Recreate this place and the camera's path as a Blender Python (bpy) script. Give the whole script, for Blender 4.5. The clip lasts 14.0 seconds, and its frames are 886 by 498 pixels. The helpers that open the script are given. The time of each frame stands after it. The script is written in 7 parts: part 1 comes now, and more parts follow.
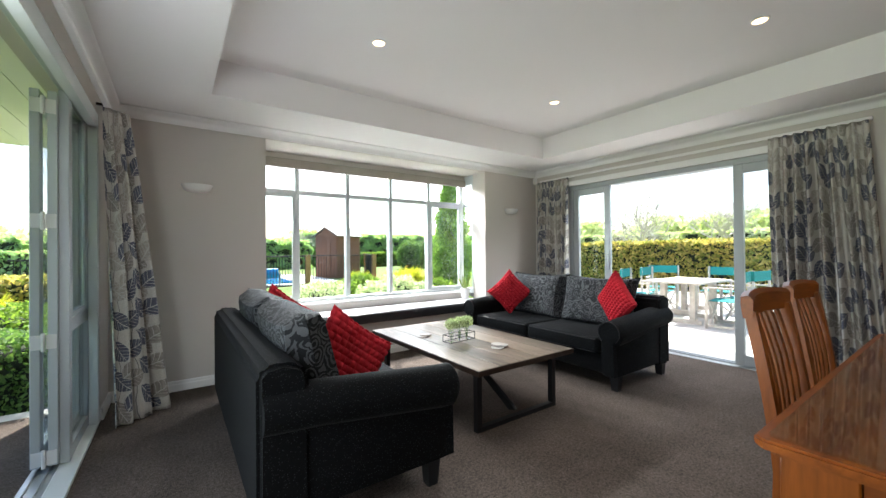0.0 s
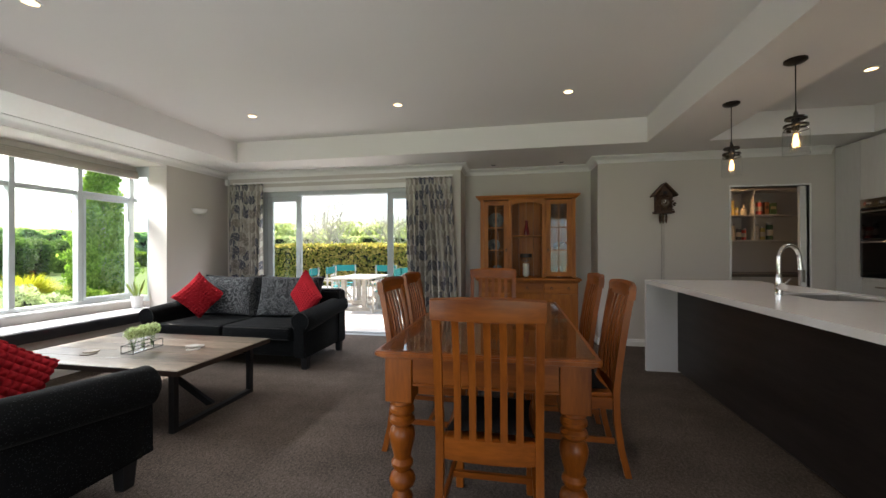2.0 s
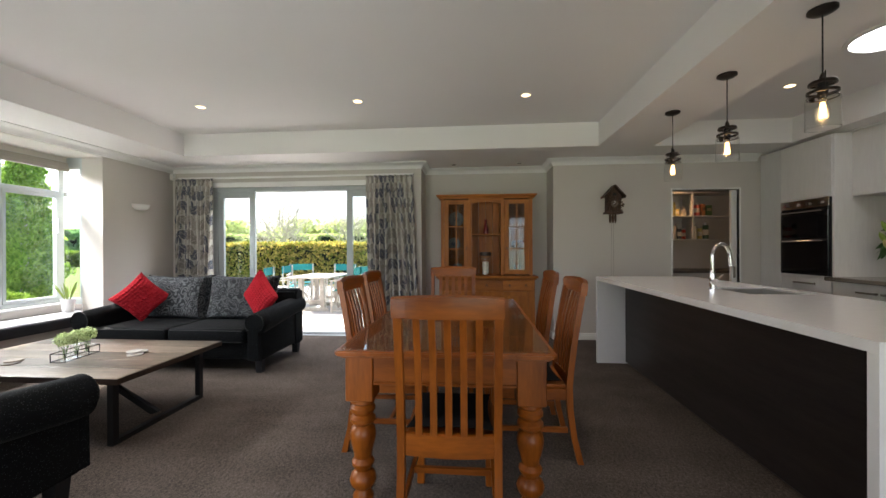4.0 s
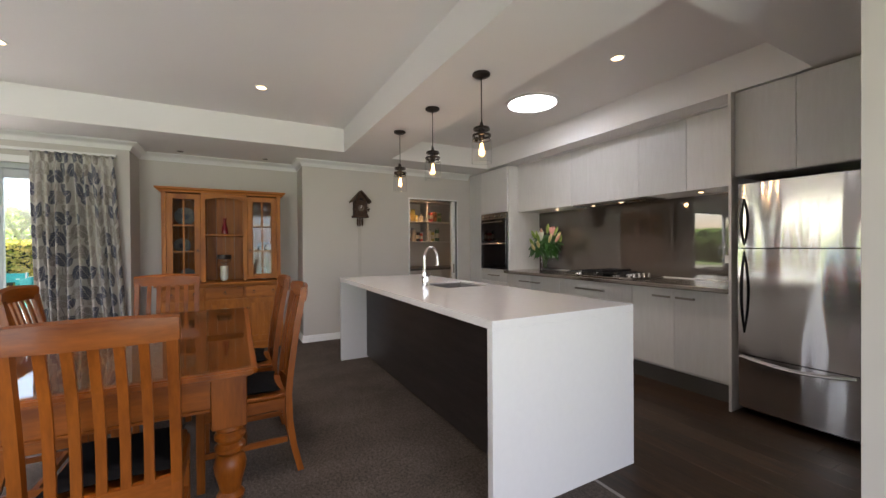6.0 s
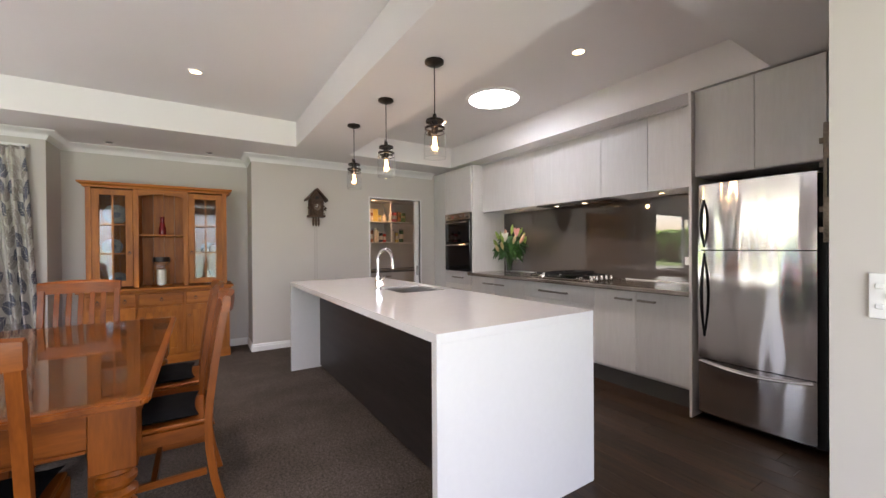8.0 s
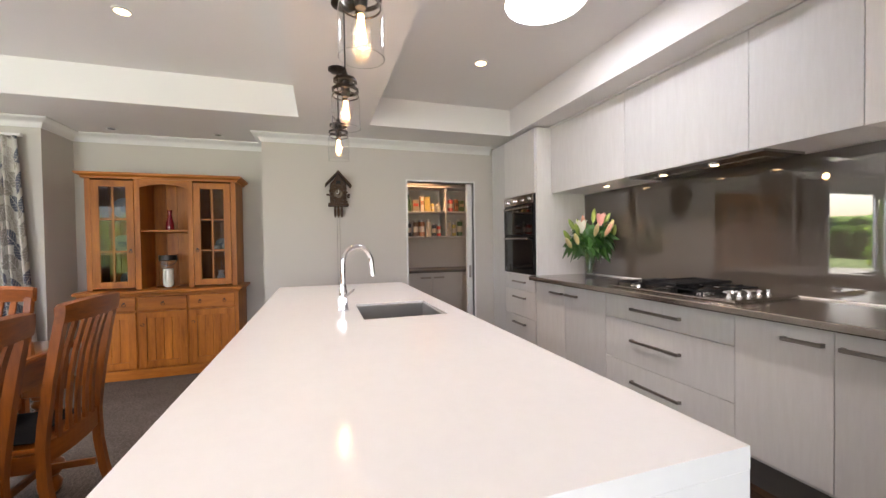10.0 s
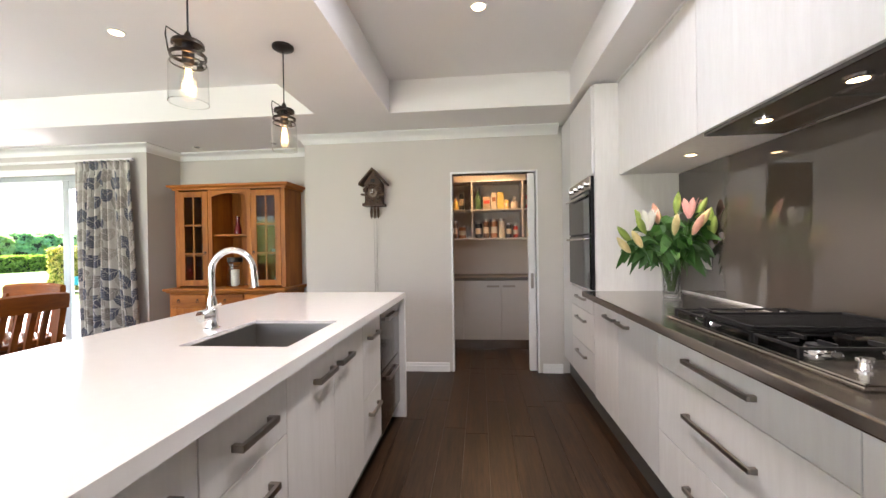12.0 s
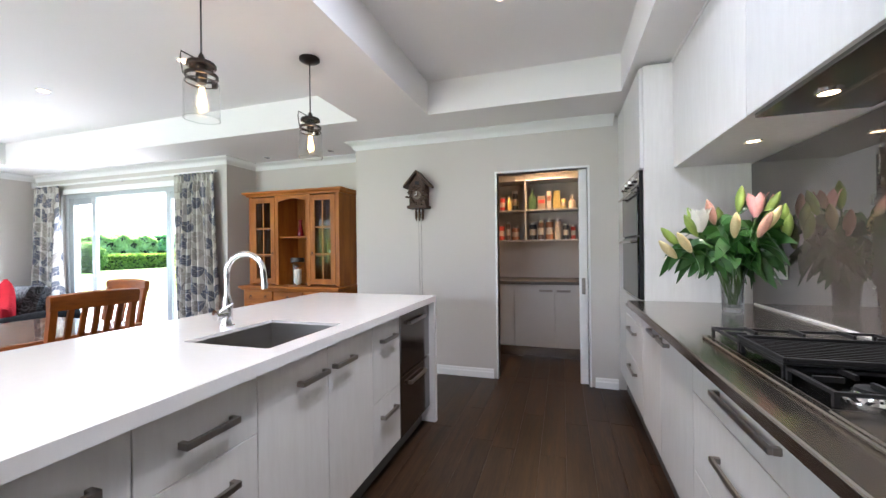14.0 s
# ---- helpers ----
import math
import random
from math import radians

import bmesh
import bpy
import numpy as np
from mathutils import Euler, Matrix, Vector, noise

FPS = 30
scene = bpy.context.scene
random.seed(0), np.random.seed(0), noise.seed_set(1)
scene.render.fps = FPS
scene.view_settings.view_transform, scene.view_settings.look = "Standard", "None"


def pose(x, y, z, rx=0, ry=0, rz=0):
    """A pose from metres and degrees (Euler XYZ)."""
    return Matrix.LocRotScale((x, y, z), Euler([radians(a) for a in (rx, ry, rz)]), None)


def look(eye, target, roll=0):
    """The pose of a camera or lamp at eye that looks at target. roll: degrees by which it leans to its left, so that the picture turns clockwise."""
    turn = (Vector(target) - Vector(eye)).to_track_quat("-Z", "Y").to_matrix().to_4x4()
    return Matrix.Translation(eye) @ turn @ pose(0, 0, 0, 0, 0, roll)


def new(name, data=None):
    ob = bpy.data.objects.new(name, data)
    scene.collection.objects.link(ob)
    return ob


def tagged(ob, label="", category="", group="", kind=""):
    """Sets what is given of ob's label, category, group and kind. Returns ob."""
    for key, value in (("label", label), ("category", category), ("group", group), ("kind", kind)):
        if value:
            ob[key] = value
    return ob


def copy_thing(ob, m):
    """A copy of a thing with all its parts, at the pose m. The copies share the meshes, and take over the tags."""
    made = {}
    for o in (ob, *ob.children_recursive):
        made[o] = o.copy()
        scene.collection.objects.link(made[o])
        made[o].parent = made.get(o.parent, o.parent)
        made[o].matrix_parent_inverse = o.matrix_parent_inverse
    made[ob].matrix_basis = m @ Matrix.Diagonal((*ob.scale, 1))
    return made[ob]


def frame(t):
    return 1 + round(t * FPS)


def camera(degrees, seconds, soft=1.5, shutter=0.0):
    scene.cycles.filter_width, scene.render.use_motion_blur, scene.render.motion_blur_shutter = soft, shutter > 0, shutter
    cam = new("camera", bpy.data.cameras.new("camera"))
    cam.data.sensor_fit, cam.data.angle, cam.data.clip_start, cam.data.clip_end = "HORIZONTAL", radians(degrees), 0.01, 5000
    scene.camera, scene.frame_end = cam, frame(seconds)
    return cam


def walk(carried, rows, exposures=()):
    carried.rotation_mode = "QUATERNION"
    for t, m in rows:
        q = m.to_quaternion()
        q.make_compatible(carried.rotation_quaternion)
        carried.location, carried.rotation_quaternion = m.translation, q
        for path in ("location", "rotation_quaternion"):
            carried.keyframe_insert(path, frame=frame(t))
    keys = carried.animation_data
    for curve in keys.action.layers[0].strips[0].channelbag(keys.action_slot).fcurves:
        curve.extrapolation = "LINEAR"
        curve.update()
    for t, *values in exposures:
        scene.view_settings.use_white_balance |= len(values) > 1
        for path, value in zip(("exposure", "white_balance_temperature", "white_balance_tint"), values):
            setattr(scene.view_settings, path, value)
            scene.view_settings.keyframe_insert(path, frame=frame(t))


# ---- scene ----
cam = camera(98.6, 14.0)
PATH = [
    (0, (0.198, 0.368, 1.204), (1.347, 2.005, 1.215), -0.5),
    (0.5, (0.075, 0.218, 1.222), (1.343, 1.765, 1.234), -0.3),
    (1, (-0.08, 0.071, 1.261), (1.51, 1.284, 1.265), -0.2),
    (1.5, (-0.234, 0.046, 1.242), (1.604, 0.834, 1.246), -0.0),
    (2, (-0.355, 0.047, 1.227), (1.61, 0.419, 1.233), -0.2),
    (2.2, (-0.371, 0.059, 1.221), (1.608, 0.35, 1.222), -0.3),
    (4.3, (-0.375, 0.039, 1.232), (1.622, 0.148, 1.227), -0.2),
    (4.5, (-0.376, -0.024, 1.24), (1.624, -0.02, 1.234), -0.3),
    (5, (-0.389, -0.122, 1.254), (1.573, -0.508, 1.245), -0.3),
    (5.5, (-0.421, -0.178, 1.263), (1.442, -0.905, 1.249), -0.5),
    (6, (-0.443, -0.237, 1.26), (1.316, -1.19, 1.247), -0.4),
    (6.5, (-0.448, -0.262, 1.258), (1.265, -1.295, 1.247), -0.5),
    (7, (-0.434, -0.266, 1.253), (1.265, -1.321, 1.241), -0.4),
    (7.5, (-0.423, -0.288, 1.252), (1.274, -1.348, 1.241), -0.4),
    (8, (-0.328, -0.454, 1.269), (1.355, -1.534, 1.258), -0.4),
    (8.5, (-0.18, -0.676, 1.259), (1.56, -1.662, 1.255), -0.5),
    (8.7, (-0.091, -0.751, 1.256), (1.686, -1.669, 1.247), -0.5),
    (10.8, (0.783, -2.188, 1.286), (2.746, -2.571, 1.258), -1.0),
    (11, (0.823, -2.329, 1.29), (2.8, -2.626, 1.267), -1.0),
    (11.5, (0.922, -2.58, 1.283), (2.922, -2.625, 1.266), -0.9),
    (12, (1.041, -2.804, 1.25), (3.032, -2.613, 1.241), -0.9),
    (12.5, (1.112, -2.94, 1.246), (3.081, -2.586, 1.239), -0.8),
    (13, (1.141, -3.064, 1.266), (3.09, -2.616, 1.26), -0.7),
    (13.5, (1.156, -3.097, 1.265), (3.089, -2.583, 1.265), -0.7),
    (14, (1.185, -3.138, 1.264), (3.094, -2.54, 1.262), -0.7),
]
EXPOSURES = [(0, 1.72, 6250, 9), (1.0, 1.42, 6500, 11), (2.2, 1.4, 6600, 12), (4.5, 1.78, 6500, 13), (6.5, 2.3, 6450, 18), (8.5, 2.72, 6350, 20), (11, 3.1, 6450, 18), (12.5, 3.28, 6150, 16), (14, 3.2, 5650, 14)]
walk(cam, [(t, look(eye, target, roll)) for t, eye, target, roll in PATH], EXPOSURES)

# ---- world, sun and exposure ----
world = bpy.data.worlds.new("world")
scene.world = world
world.use_nodes = True
wn = world.node_tree
sky = wn.nodes.new("ShaderNodeTexSky")
sky.sky_type = "NISHITA"
sky.sun_disc = False
SUN_EL, SUN_AZ = radians(50), radians(23)
sky.sun_elevation, sky.sun_rotation = SUN_EL, SUN_AZ
sky.air_density, sky.dust_density = 1.0, 2.5
wn.links.new(sky.outputs[0], wn.nodes["Background"].inputs[0])
wn.nodes["Background"].inputs[1].default_value = 0.15
sun = new("sun", bpy.data.lights.new("sun", "SUN"))
sun.data.energy, sun.data.angle, sun.data.color = 4.5, radians(0.5), (1.0, 0.95, 0.87)
sun.matrix_world = look((math.sin(SUN_AZ) * math.cos(SUN_EL) * 50, math.cos(SUN_AZ) * math.cos(SUN_EL) * 50, math.sin(SUN_EL) * 50), (0, 0, 0))


def area(name, eye, target, w, h, watts, color=(1, 1, 1), spread=180):
    ob = new(name, bpy.data.lights.new(name, "AREA"))
    d = ob.data
    d.shape, d.size, d.size_y, d.energy, d.color, d.spread = "RECTANGLE", w, h, watts, color, radians(spread)
    ob.matrix_world = look(eye, target)
    return ob


area("bay_daylight", (2.37, 5.36, 2.36), (2.37, 2.9, 0.0), 2.8, 0.22, 95, (0.95, 0.98, 1.0))
area("slider_daylight", (5.30, 2.5, 2.36), (2.6, 2.3, 0.0), 2.4, 0.22, 28, (0.95, 0.98, 1.0)).data.size_y = 0.22
area("folding_door_daylight", (-0.44, 1.7, 1.15), (3.0, 1.7, 1.15), 1.25, 1.9, 11, (0.95, 0.98, 1.0))
# Added fill lamp out of view in the hall, brightening fridge and room
area("hall_fill", (-1.99, -0.8, 1.2), (3.0, -0.8, 1.2), 1.9, 1.9, 10, (0.97, 0.985, 1.0))


# ---- materials ----
class Nodes:
    def __init__(self, name):
        self.m = bpy.data.materials.new(name)
        self.m.use_nodes = True
        self.t = self.m.node_tree
        self.b = self.t.nodes["Principled BSDF"]

    def put(self, sock, v):
        if hasattr(v, "is_output"):
            self.t.links.new(v, sock)
        elif isinstance(v, (tuple, list)) and len(v) == 3 and sock.type == "RGBA":
            sock.default_value = (*v, 1)
        else:
            sock.default_value = v

    def node(self, kind, out=0, **ins):
        n = self.t.nodes.new(kind)
        for k, v in ins.items():
            if k.startswith("_"):
                n.inputs[int(k[1:])]
                self.put(n.inputs[int(k[1:])], v)
            elif k in ("operation", "blend_type", "data_type", "feature", "wave_type", "bands_direction", "distance", "noise_dimensions", "use_clamp"):
                if k == "operation":
                    n.operation = v
                elif k == "blend_type":
                    n.blend_type = v
                elif k == "data_type":
                    n.data_type = v
                elif k == "feature":
                    n.feature = v
                elif k == "bands_direction":
                    n.bands_direction = v
                elif k == "use_clamp":
                    n.use_clamp = v
            else:
                self.put(n.inputs[k.replace("_", " ")], v)
        return n.outputs[out]

    def math(self, op, a, b=0.0, c=0.0):
        return self.node("ShaderNodeMath", operation=op, _0=a, _1=b, _2=c)

    def vec(self, scale=(1, 1, 1), kind="Object", rot=(0, 0, 0), loc=(0, 0, 0)):
        tc = self.t.nodes.new("ShaderNodeTexCoord")
        mp = self.t.nodes.new("ShaderNodeMapping")
        self.t.links.new(tc.outputs[kind], mp.inputs[0])
        mp.inputs["Scale"].default_value, mp.inputs["Rotation"].default_value, mp.inputs["Location"].default_value = scale, rot, loc
        return mp.outputs[0]

    def noise(self, v, scale, detail=4.0, rough=0.55):
        return self.node("ShaderNodeTexNoise", Vector=v, Scale=scale, Detail=detail, Roughness=rough)

    def ramp(self, v, lo, hi):
        return self.node("ShaderNodeMapRange", _0=v, _1=lo, _2=hi)

    def mix(self, f, a, b, mode="MIX"):
        n = self.t.nodes.new("ShaderNodeMix")
        n.data_type, n.blend_type = "RGBA", mode
        self.put(n.inputs[0], f)
        self.put(n.inputs[6], a)
        self.put(n.inputs[7], b)
        return n.outputs[2]

    def bump(self, h, strength=0.2, dist=0.01):
        n = self.t.nodes.new("ShaderNodeBump")
        n.inputs["Strength"].default_value, n.inputs["Distance"].default_value = strength, dist
        self.t.links.new(h, n.inputs["Height"])
        self.t.links.new(n.outputs[0], self.b.inputs["Normal"])

    def set(self, color=None, rough=None, **kw):
        if color is not None:
            self.put(self.b.inputs["Base Color"], color)
        if rough is not None:
            self.put(self.b.inputs["Roughness"], rough)
        for k, v in kw.items():
            self.put(self.b.inputs[k.replace("_", " ")], v)
        return self


def shade(c, f):
    return tuple(x * f for x in c)


def plain(name, color, rough=0.5, var=0.08, scale=6.0, bump=0.05, fine=120.0, kind="Object", **kw):
    """A surface with slow mottling, fine grain and a little relief."""
    n = Nodes(name)
    v = n.vec(kind=kind)
    big = n.noise(v, scale, 3)
    small = n.noise(v, fine, 2)
    f = n.math("ADD", n.math("MULTIPLY", big, 0.7), n.math("MULTIPLY", small, 0.3))
    n.set(n.mix(n.ramp(f, 0.3, 0.7), shade(color, 1 - var), shade(color, 1 + var)), n.ramp(big, 0.1, 0.9), **kw)
    r = n.t.nodes.new("ShaderNodeMapRange")
    n.put(r.inputs[0], big)
    r.inputs[3].default_value, r.inputs[4].default_value = rough * 0.85, min(1, rough * 1.15)
    n.put(n.b.inputs["Roughness"], r.outputs[0])
    if bump:
        n.bump(small, bump, 0.004)
    return n.m


def wood(name, dark, light, axis="X", rough=0.35, ring=14.0, coat=0.0, fine=1.0):
    """Timber with grain along one axis."""
    n = Nodes(name)
    s = {"X": (0.12, 1, 1), "Y": (1, 0.12, 1), "Z": (1, 1, 0.12)}[axis]
    v = n.vec(s)
    rnd = n.t.nodes.new("ShaderNodeObjectInfo").outputs["Random"]
    off = n.node("ShaderNodeVectorMath", operation="ADD", _0=v, _1=n.node("ShaderNodeCombineXYZ", _0=n.math("MULTIPLY", rnd, 7.0), _1=n.math("MULTIPLY", rnd, 3.0), _2=0.0))
    g = n.noise(off, ring, 6, 0.6)
    f = n.noise(off, 90 * fine, 3, 0.6)
    k = n.noise(off, 3.0, 2)
    t = n.math("ADD", n.math("MULTIPLY", g, 0.6), n.math("ADD", n.math("MULTIPLY", f, 0.25), n.math("MULTIPLY", k, 0.15)))
    col = n.mix(n.ramp(t, 0.34, 0.66), dark, light)
    tint = n.mix(rnd, (0.9, 0.9, 0.9), (1.06, 1.04, 1.02))
    n.set(n.mix(1.0, col, tint, "MULTIPLY"), rough, Coat_Weight=coat, Coat_Roughness=0.08, Specular_IOR_Level=0.3)
    n.bump(f, 0.08, 0.003)
    return n.m


def metal(name, color, rough, brushed=None, aniso=0.0):
    n = Nodes(name)
    v = n.vec(brushed or (1, 1, 1))
    f = n.noise(v, 60, 3)
    n.set(color, n.math("ADD", n.math("MULTIPLY", f, 0.06), rough - 0.03), Metallic=1.0)
    if aniso:
        tan = n.t.nodes.new("ShaderNodeTangent")
        tan.direction_type, tan.axis = "RADIAL", "Z"
        n.set(Anisotropic=aniso, Anisotropic_Rotation=0.25, Tangent=tan.outputs[0])
    if not brushed:
        n.bump(f, 0.012, 0.001)
    return n.m


def glass(name, color=(1, 1, 1), rough=0.0, ior=1.45):
    n = Nodes(name)
    n.set(color, rough, Transmission_Weight=1.0, IOR=ior)
    return n.m


def pane_glass(name, tint=(0.965, 0.985, 0.975), gloss=0.9):
    """Thin window glass: clear, with Fresnel gloss."""
    m = bpy.data.materials.new(name)
    m.use_nodes = True
    t = m.node_tree
    t.nodes.remove(t.nodes["Principled BSDF"])
    tr, gl, mx, lw, pw, ad = (t.nodes.new(k) for k in ("ShaderNodeBsdfTransparent", "ShaderNodeBsdfGlossy", "ShaderNodeMixShader", "ShaderNodeLayerWeight", "ShaderNodeMath", "ShaderNodeMath"))
    tr.inputs[0].default_value = (*tint, 1)
    gl.inputs["Roughness"].default_value = 0.01
    lw.inputs[0].default_value = 0.5
    pw.operation, pw.inputs[1].default_value = "POWER", 4.5
    ad.operation, ad.inputs[1].default_value, ad.inputs[2].default_value = "MULTIPLY_ADD", gloss, 0.035
    t.links.new(lw.outputs["Facing"], pw.inputs[0])
    t.links.new(pw.outputs[0], ad.inputs[0])
    t.links.new(ad.outputs[0], mx.inputs[0])
    t.links.new(tr.outputs[0], mx.inputs[1])
    t.links.new(gl.outputs[0], mx.inputs[2])
    t.links.new(mx.outputs[0], t.nodes["Material Output"].inputs[0])
    return m


def glow(name, color, strength):
    n = Nodes(name)
    n.set((0.9, 0.9, 0.9), 0.5, Emission_Color=(*color, 1.0), Emission_Strength=strength)
    return n.m


def leaf_cloth():
    """Linen printed with rows of veined leaves in slate, taupe and stone on pale cream; u, v in metres."""
    n = Nodes("leaf_print_linen")
    uv = n.t.nodes.new("ShaderNodeTexCoord").outputs["UV"]
    sx, sy = 0.168, 0.175
    sep = n.t.nodes.new("ShaderNodeSeparateXYZ")
    n.t.links.new(uv, sep.inputs[0])
    u, v = sep.outputs[0], sep.outputs[1]
    wob = n.math("MULTIPLY", n.math("SUBTRACT", n.noise(uv, 6, 1), 0.5), 0.05)
    u = n.math("ADD", u, wob)
    col = None
    base = n.mix(n.ramp(n.noise(uv, 140, 2), 0.3, 0.7), (0.42, 0.40, 0.362), (0.59, 0.565, 0.515))
    stem = n.math("LESS_THAN", n.math("ABSOLUTE", n.math("SUBTRACT", n.math("FRACT", n.math("DIVIDE", n.math("ADD", u, n.math("MULTIPLY", n.math("SINE", n.math("MULTIPLY", v, 14.0)), 0.02)), 0.23)), 0.5)), 0.015)
    col = n.mix(stem, base, (0.2, 0.19, 0.19))
    for layer, (ox, oy) in enumerate(((0.0, 0.0), (0.5, 0.5))):
        cu = n.math("ADD", n.math("DIVIDE", u, sx * 1.35), ox)
        cv = n.math("ADD", n.math("DIVIDE", v, sy * 1.2), oy + 0.13 * layer)
        iu, iv = n.math("FLOOR", cu), n.math("FLOOR", cv)
        cell = n.node("ShaderNodeCombineXYZ", _0=iu, _1=iv, _2=float(layer))
        wnz = n.t.nodes.new("ShaderNodeTexWhiteNoise")
        n.t.links.new(cell, wnz.inputs[0])
        r = wnz.outputs[0]
        sepc = n.t.nodes.new("ShaderNodeSeparateColor")
        n.t.links.new(wnz.outputs[1], sepc.inputs[0])
        a = n.math("SUBTRACT", n.math("FRACT", cu), 0.5)
        b = n.math("SUBTRACT", n.math("FRACT", cv), 0.5)
        par = n.math("SUBTRACT", n.math("MULTIPLY", n.math("MODULO", n.math("ABSOLUTE", iu), 2.0), 2.0), 1.0)
        ang = n.math("ADD", n.math("MULTIPLY", par, 0.75), n.math("MULTIPLY", n.math("SUBTRACT", sepc.outputs[1], 0.5), 0.7))
        ca, sa = n.math("COSINE", ang), n.math("SINE", ang)
        p = n.math("ADD", n.math("MULTIPLY", a, ca), n.math("MULTIPLY", b, sa))
        q = n.math("SUBTRACT", n.math("MULTIPLY", b, ca), n.math("MULTIPLY", a, sa))
        pp = n.math("DIVIDE", p, 0.46)
        prof = n.math("MULTIPLY", n.math("SUBTRACT", 1.0, n.math("MULTIPLY", pp, pp)), n.math("SUBTRACT", 0.30, n.math("MULTIPLY", n.math("MULTIPLY", pp, par), 0.08)))
        mask = n.math("LESS_THAN", n.math("ABSOLUTE", q), prof)
        veins = n.math("FRACT", n.math("MULTIPLY", n.math("SUBTRACT", pp, n.math("MULTIPLY", n.math("ABSOLUTE", q), 1.8)), 3.2))
        vm = n.math("MAXIMUM", n.math("LESS_THAN", n.math("ABSOLUTE", q), 0.014), n.math("LESS_THAN", veins, 0.13))
        c1 = n.mix(n.math("GREATER_THAN", r, 0.45), (0.10, 0.105, 0.135), (0.26, 0.235, 0.21))
        c2 = n.mix(n.math("GREATER_THAN", r, 0.75), c1, (0.36, 0.33, 0.295))
        c2 = n.mix(n.ramp(n.noise(uv, 45, 3), 0.3, 0.7), shade_node(n, c2, 0.8), shade_node(n, c2, 1.25))
        lf = n.mix(n.math("MULTIPLY", vm, 0.85), c2, (0.52, 0.50, 0.46))
        here = n.math("MULTIPLY", mask, n.math("LESS_THAN", sepc.outputs[2], 0.95))
        col = n.mix(here, col, lf)
    n.set(col, 0.9, Specular_IOR_Level=0.1)
    n.bump(n.noise(uv, 600, 2), 0.15, 0.002)
    return n.m


def damask():
    """Charcoal chenille with a grey scrolling figure."""
    n = Nodes("damask_chenille")
    uv = n.vec((1, 1, 1), "Object")
    warp = n.node("ShaderNodeVectorMath", operation="ADD", _0=uv, _1=n.node("ShaderNodeVectorMath", operation="SCALE", _0=n.node("ShaderNodeTexNoise", out=1, Vector=uv, Scale=9.0, Detail=1.0), Scale=0.07))
    vo = n.node("ShaderNodeTexVoronoi", out=0, Vector=warp, Scale=13.0)
    rings = n.math("SINE", n.math("MULTIPLY", vo, 26.0))
    nz = n.noise(warp, 22, 2)
    f = n.math("GREATER_THAN", n.math("ADD", rings, n.math("MULTIPLY", n.math("SUBTRACT", nz, 0.5), 5.0)), 0.25)
    fine = n.noise(uv, 350, 2)
    dark = n.mix(fine, (0.008, 0.009, 0.010), (0.018, 0.019, 0.021))
    lit = n.mix(fine, (0.055, 0.058, 0.061), (0.088, 0.092, 0.096))
    n.set(n.mix(f, dark, lit), 0.7, Specular_IOR_Level=0.15)
    n.bump(n.math("ADD", f, fine), 0.3, 0.003)
    return n.m


def chenille():
    n = Nodes("charcoal_chenille")
    v = n.vec()
    dots = n.node("ShaderNodeTexVoronoi", out=0, Vector=v, Scale=95.0)
    f = n.ramp(dots, 0.08, 0.3)
    big = n.noise(v, 5, 3)
    n.set(n.mix(f, n.mix(big, (0.021, 0.0235, 0.0255), (0.036, 0.040, 0.043)), (0.004, 0.0045, 0.005)), 0.8, Specular_IOR_Level=0.08, Sheen_Weight=0.02, Sheen_Roughness=0.4)
    n.bump(n.math("SUBTRACT", 1.0, f), 0.35, 0.003)
    return n.m


def carpet():
    n = Nodes("loop_pile_carpet")
    v = n.vec()
    big = n.noise(v, 1.6, 3)
    mid = n.noise(v, 9, 3)
    fine = n.node("ShaderNodeTexVoronoi", out=0, Vector=v, Scale=190.0)
    sp = n.noise(v, 170, 3, 0.8)
    brush = n.noise(n.vec((1, 0.35, 1), rot=(0, 0, 0.5)), 5, 4, 0.6)
    c = n.mix(n.ramp(n.math("ADD", n.math("MULTIPLY", big, 0.4), n.math("ADD", n.math("MULTIPLY", mid, 0.25), n.math("MULTIPLY", brush, 0.35))), 0.36, 0.64), (0.082, 0.066, 0.056), (0.125, 0.102, 0.087))
    tuft = n.noise(v, 62, 3, 0.8)
    c = n.mix(n.ramp(tuft, 0.34, 0.66), shade_node(n, c, 0.55), shade_node(n, c, 1.4))
    c = n.mix(n.ramp(sp, 0.3, 0.7), shade_node(n, c, 0.4), shade_node(n, c, 1.6))
    n.set(c, 0.95, Specular_IOR_Level=0.05)
    n.bump(n.math("ADD", fine, n.math("MULTIPLY", mid, 0.6)), 0.7, 0.006)
    return n.m


def shade_node(n, c, f):
    return n.mix(1.0, c, (f, f, f), "MULTIPLY")


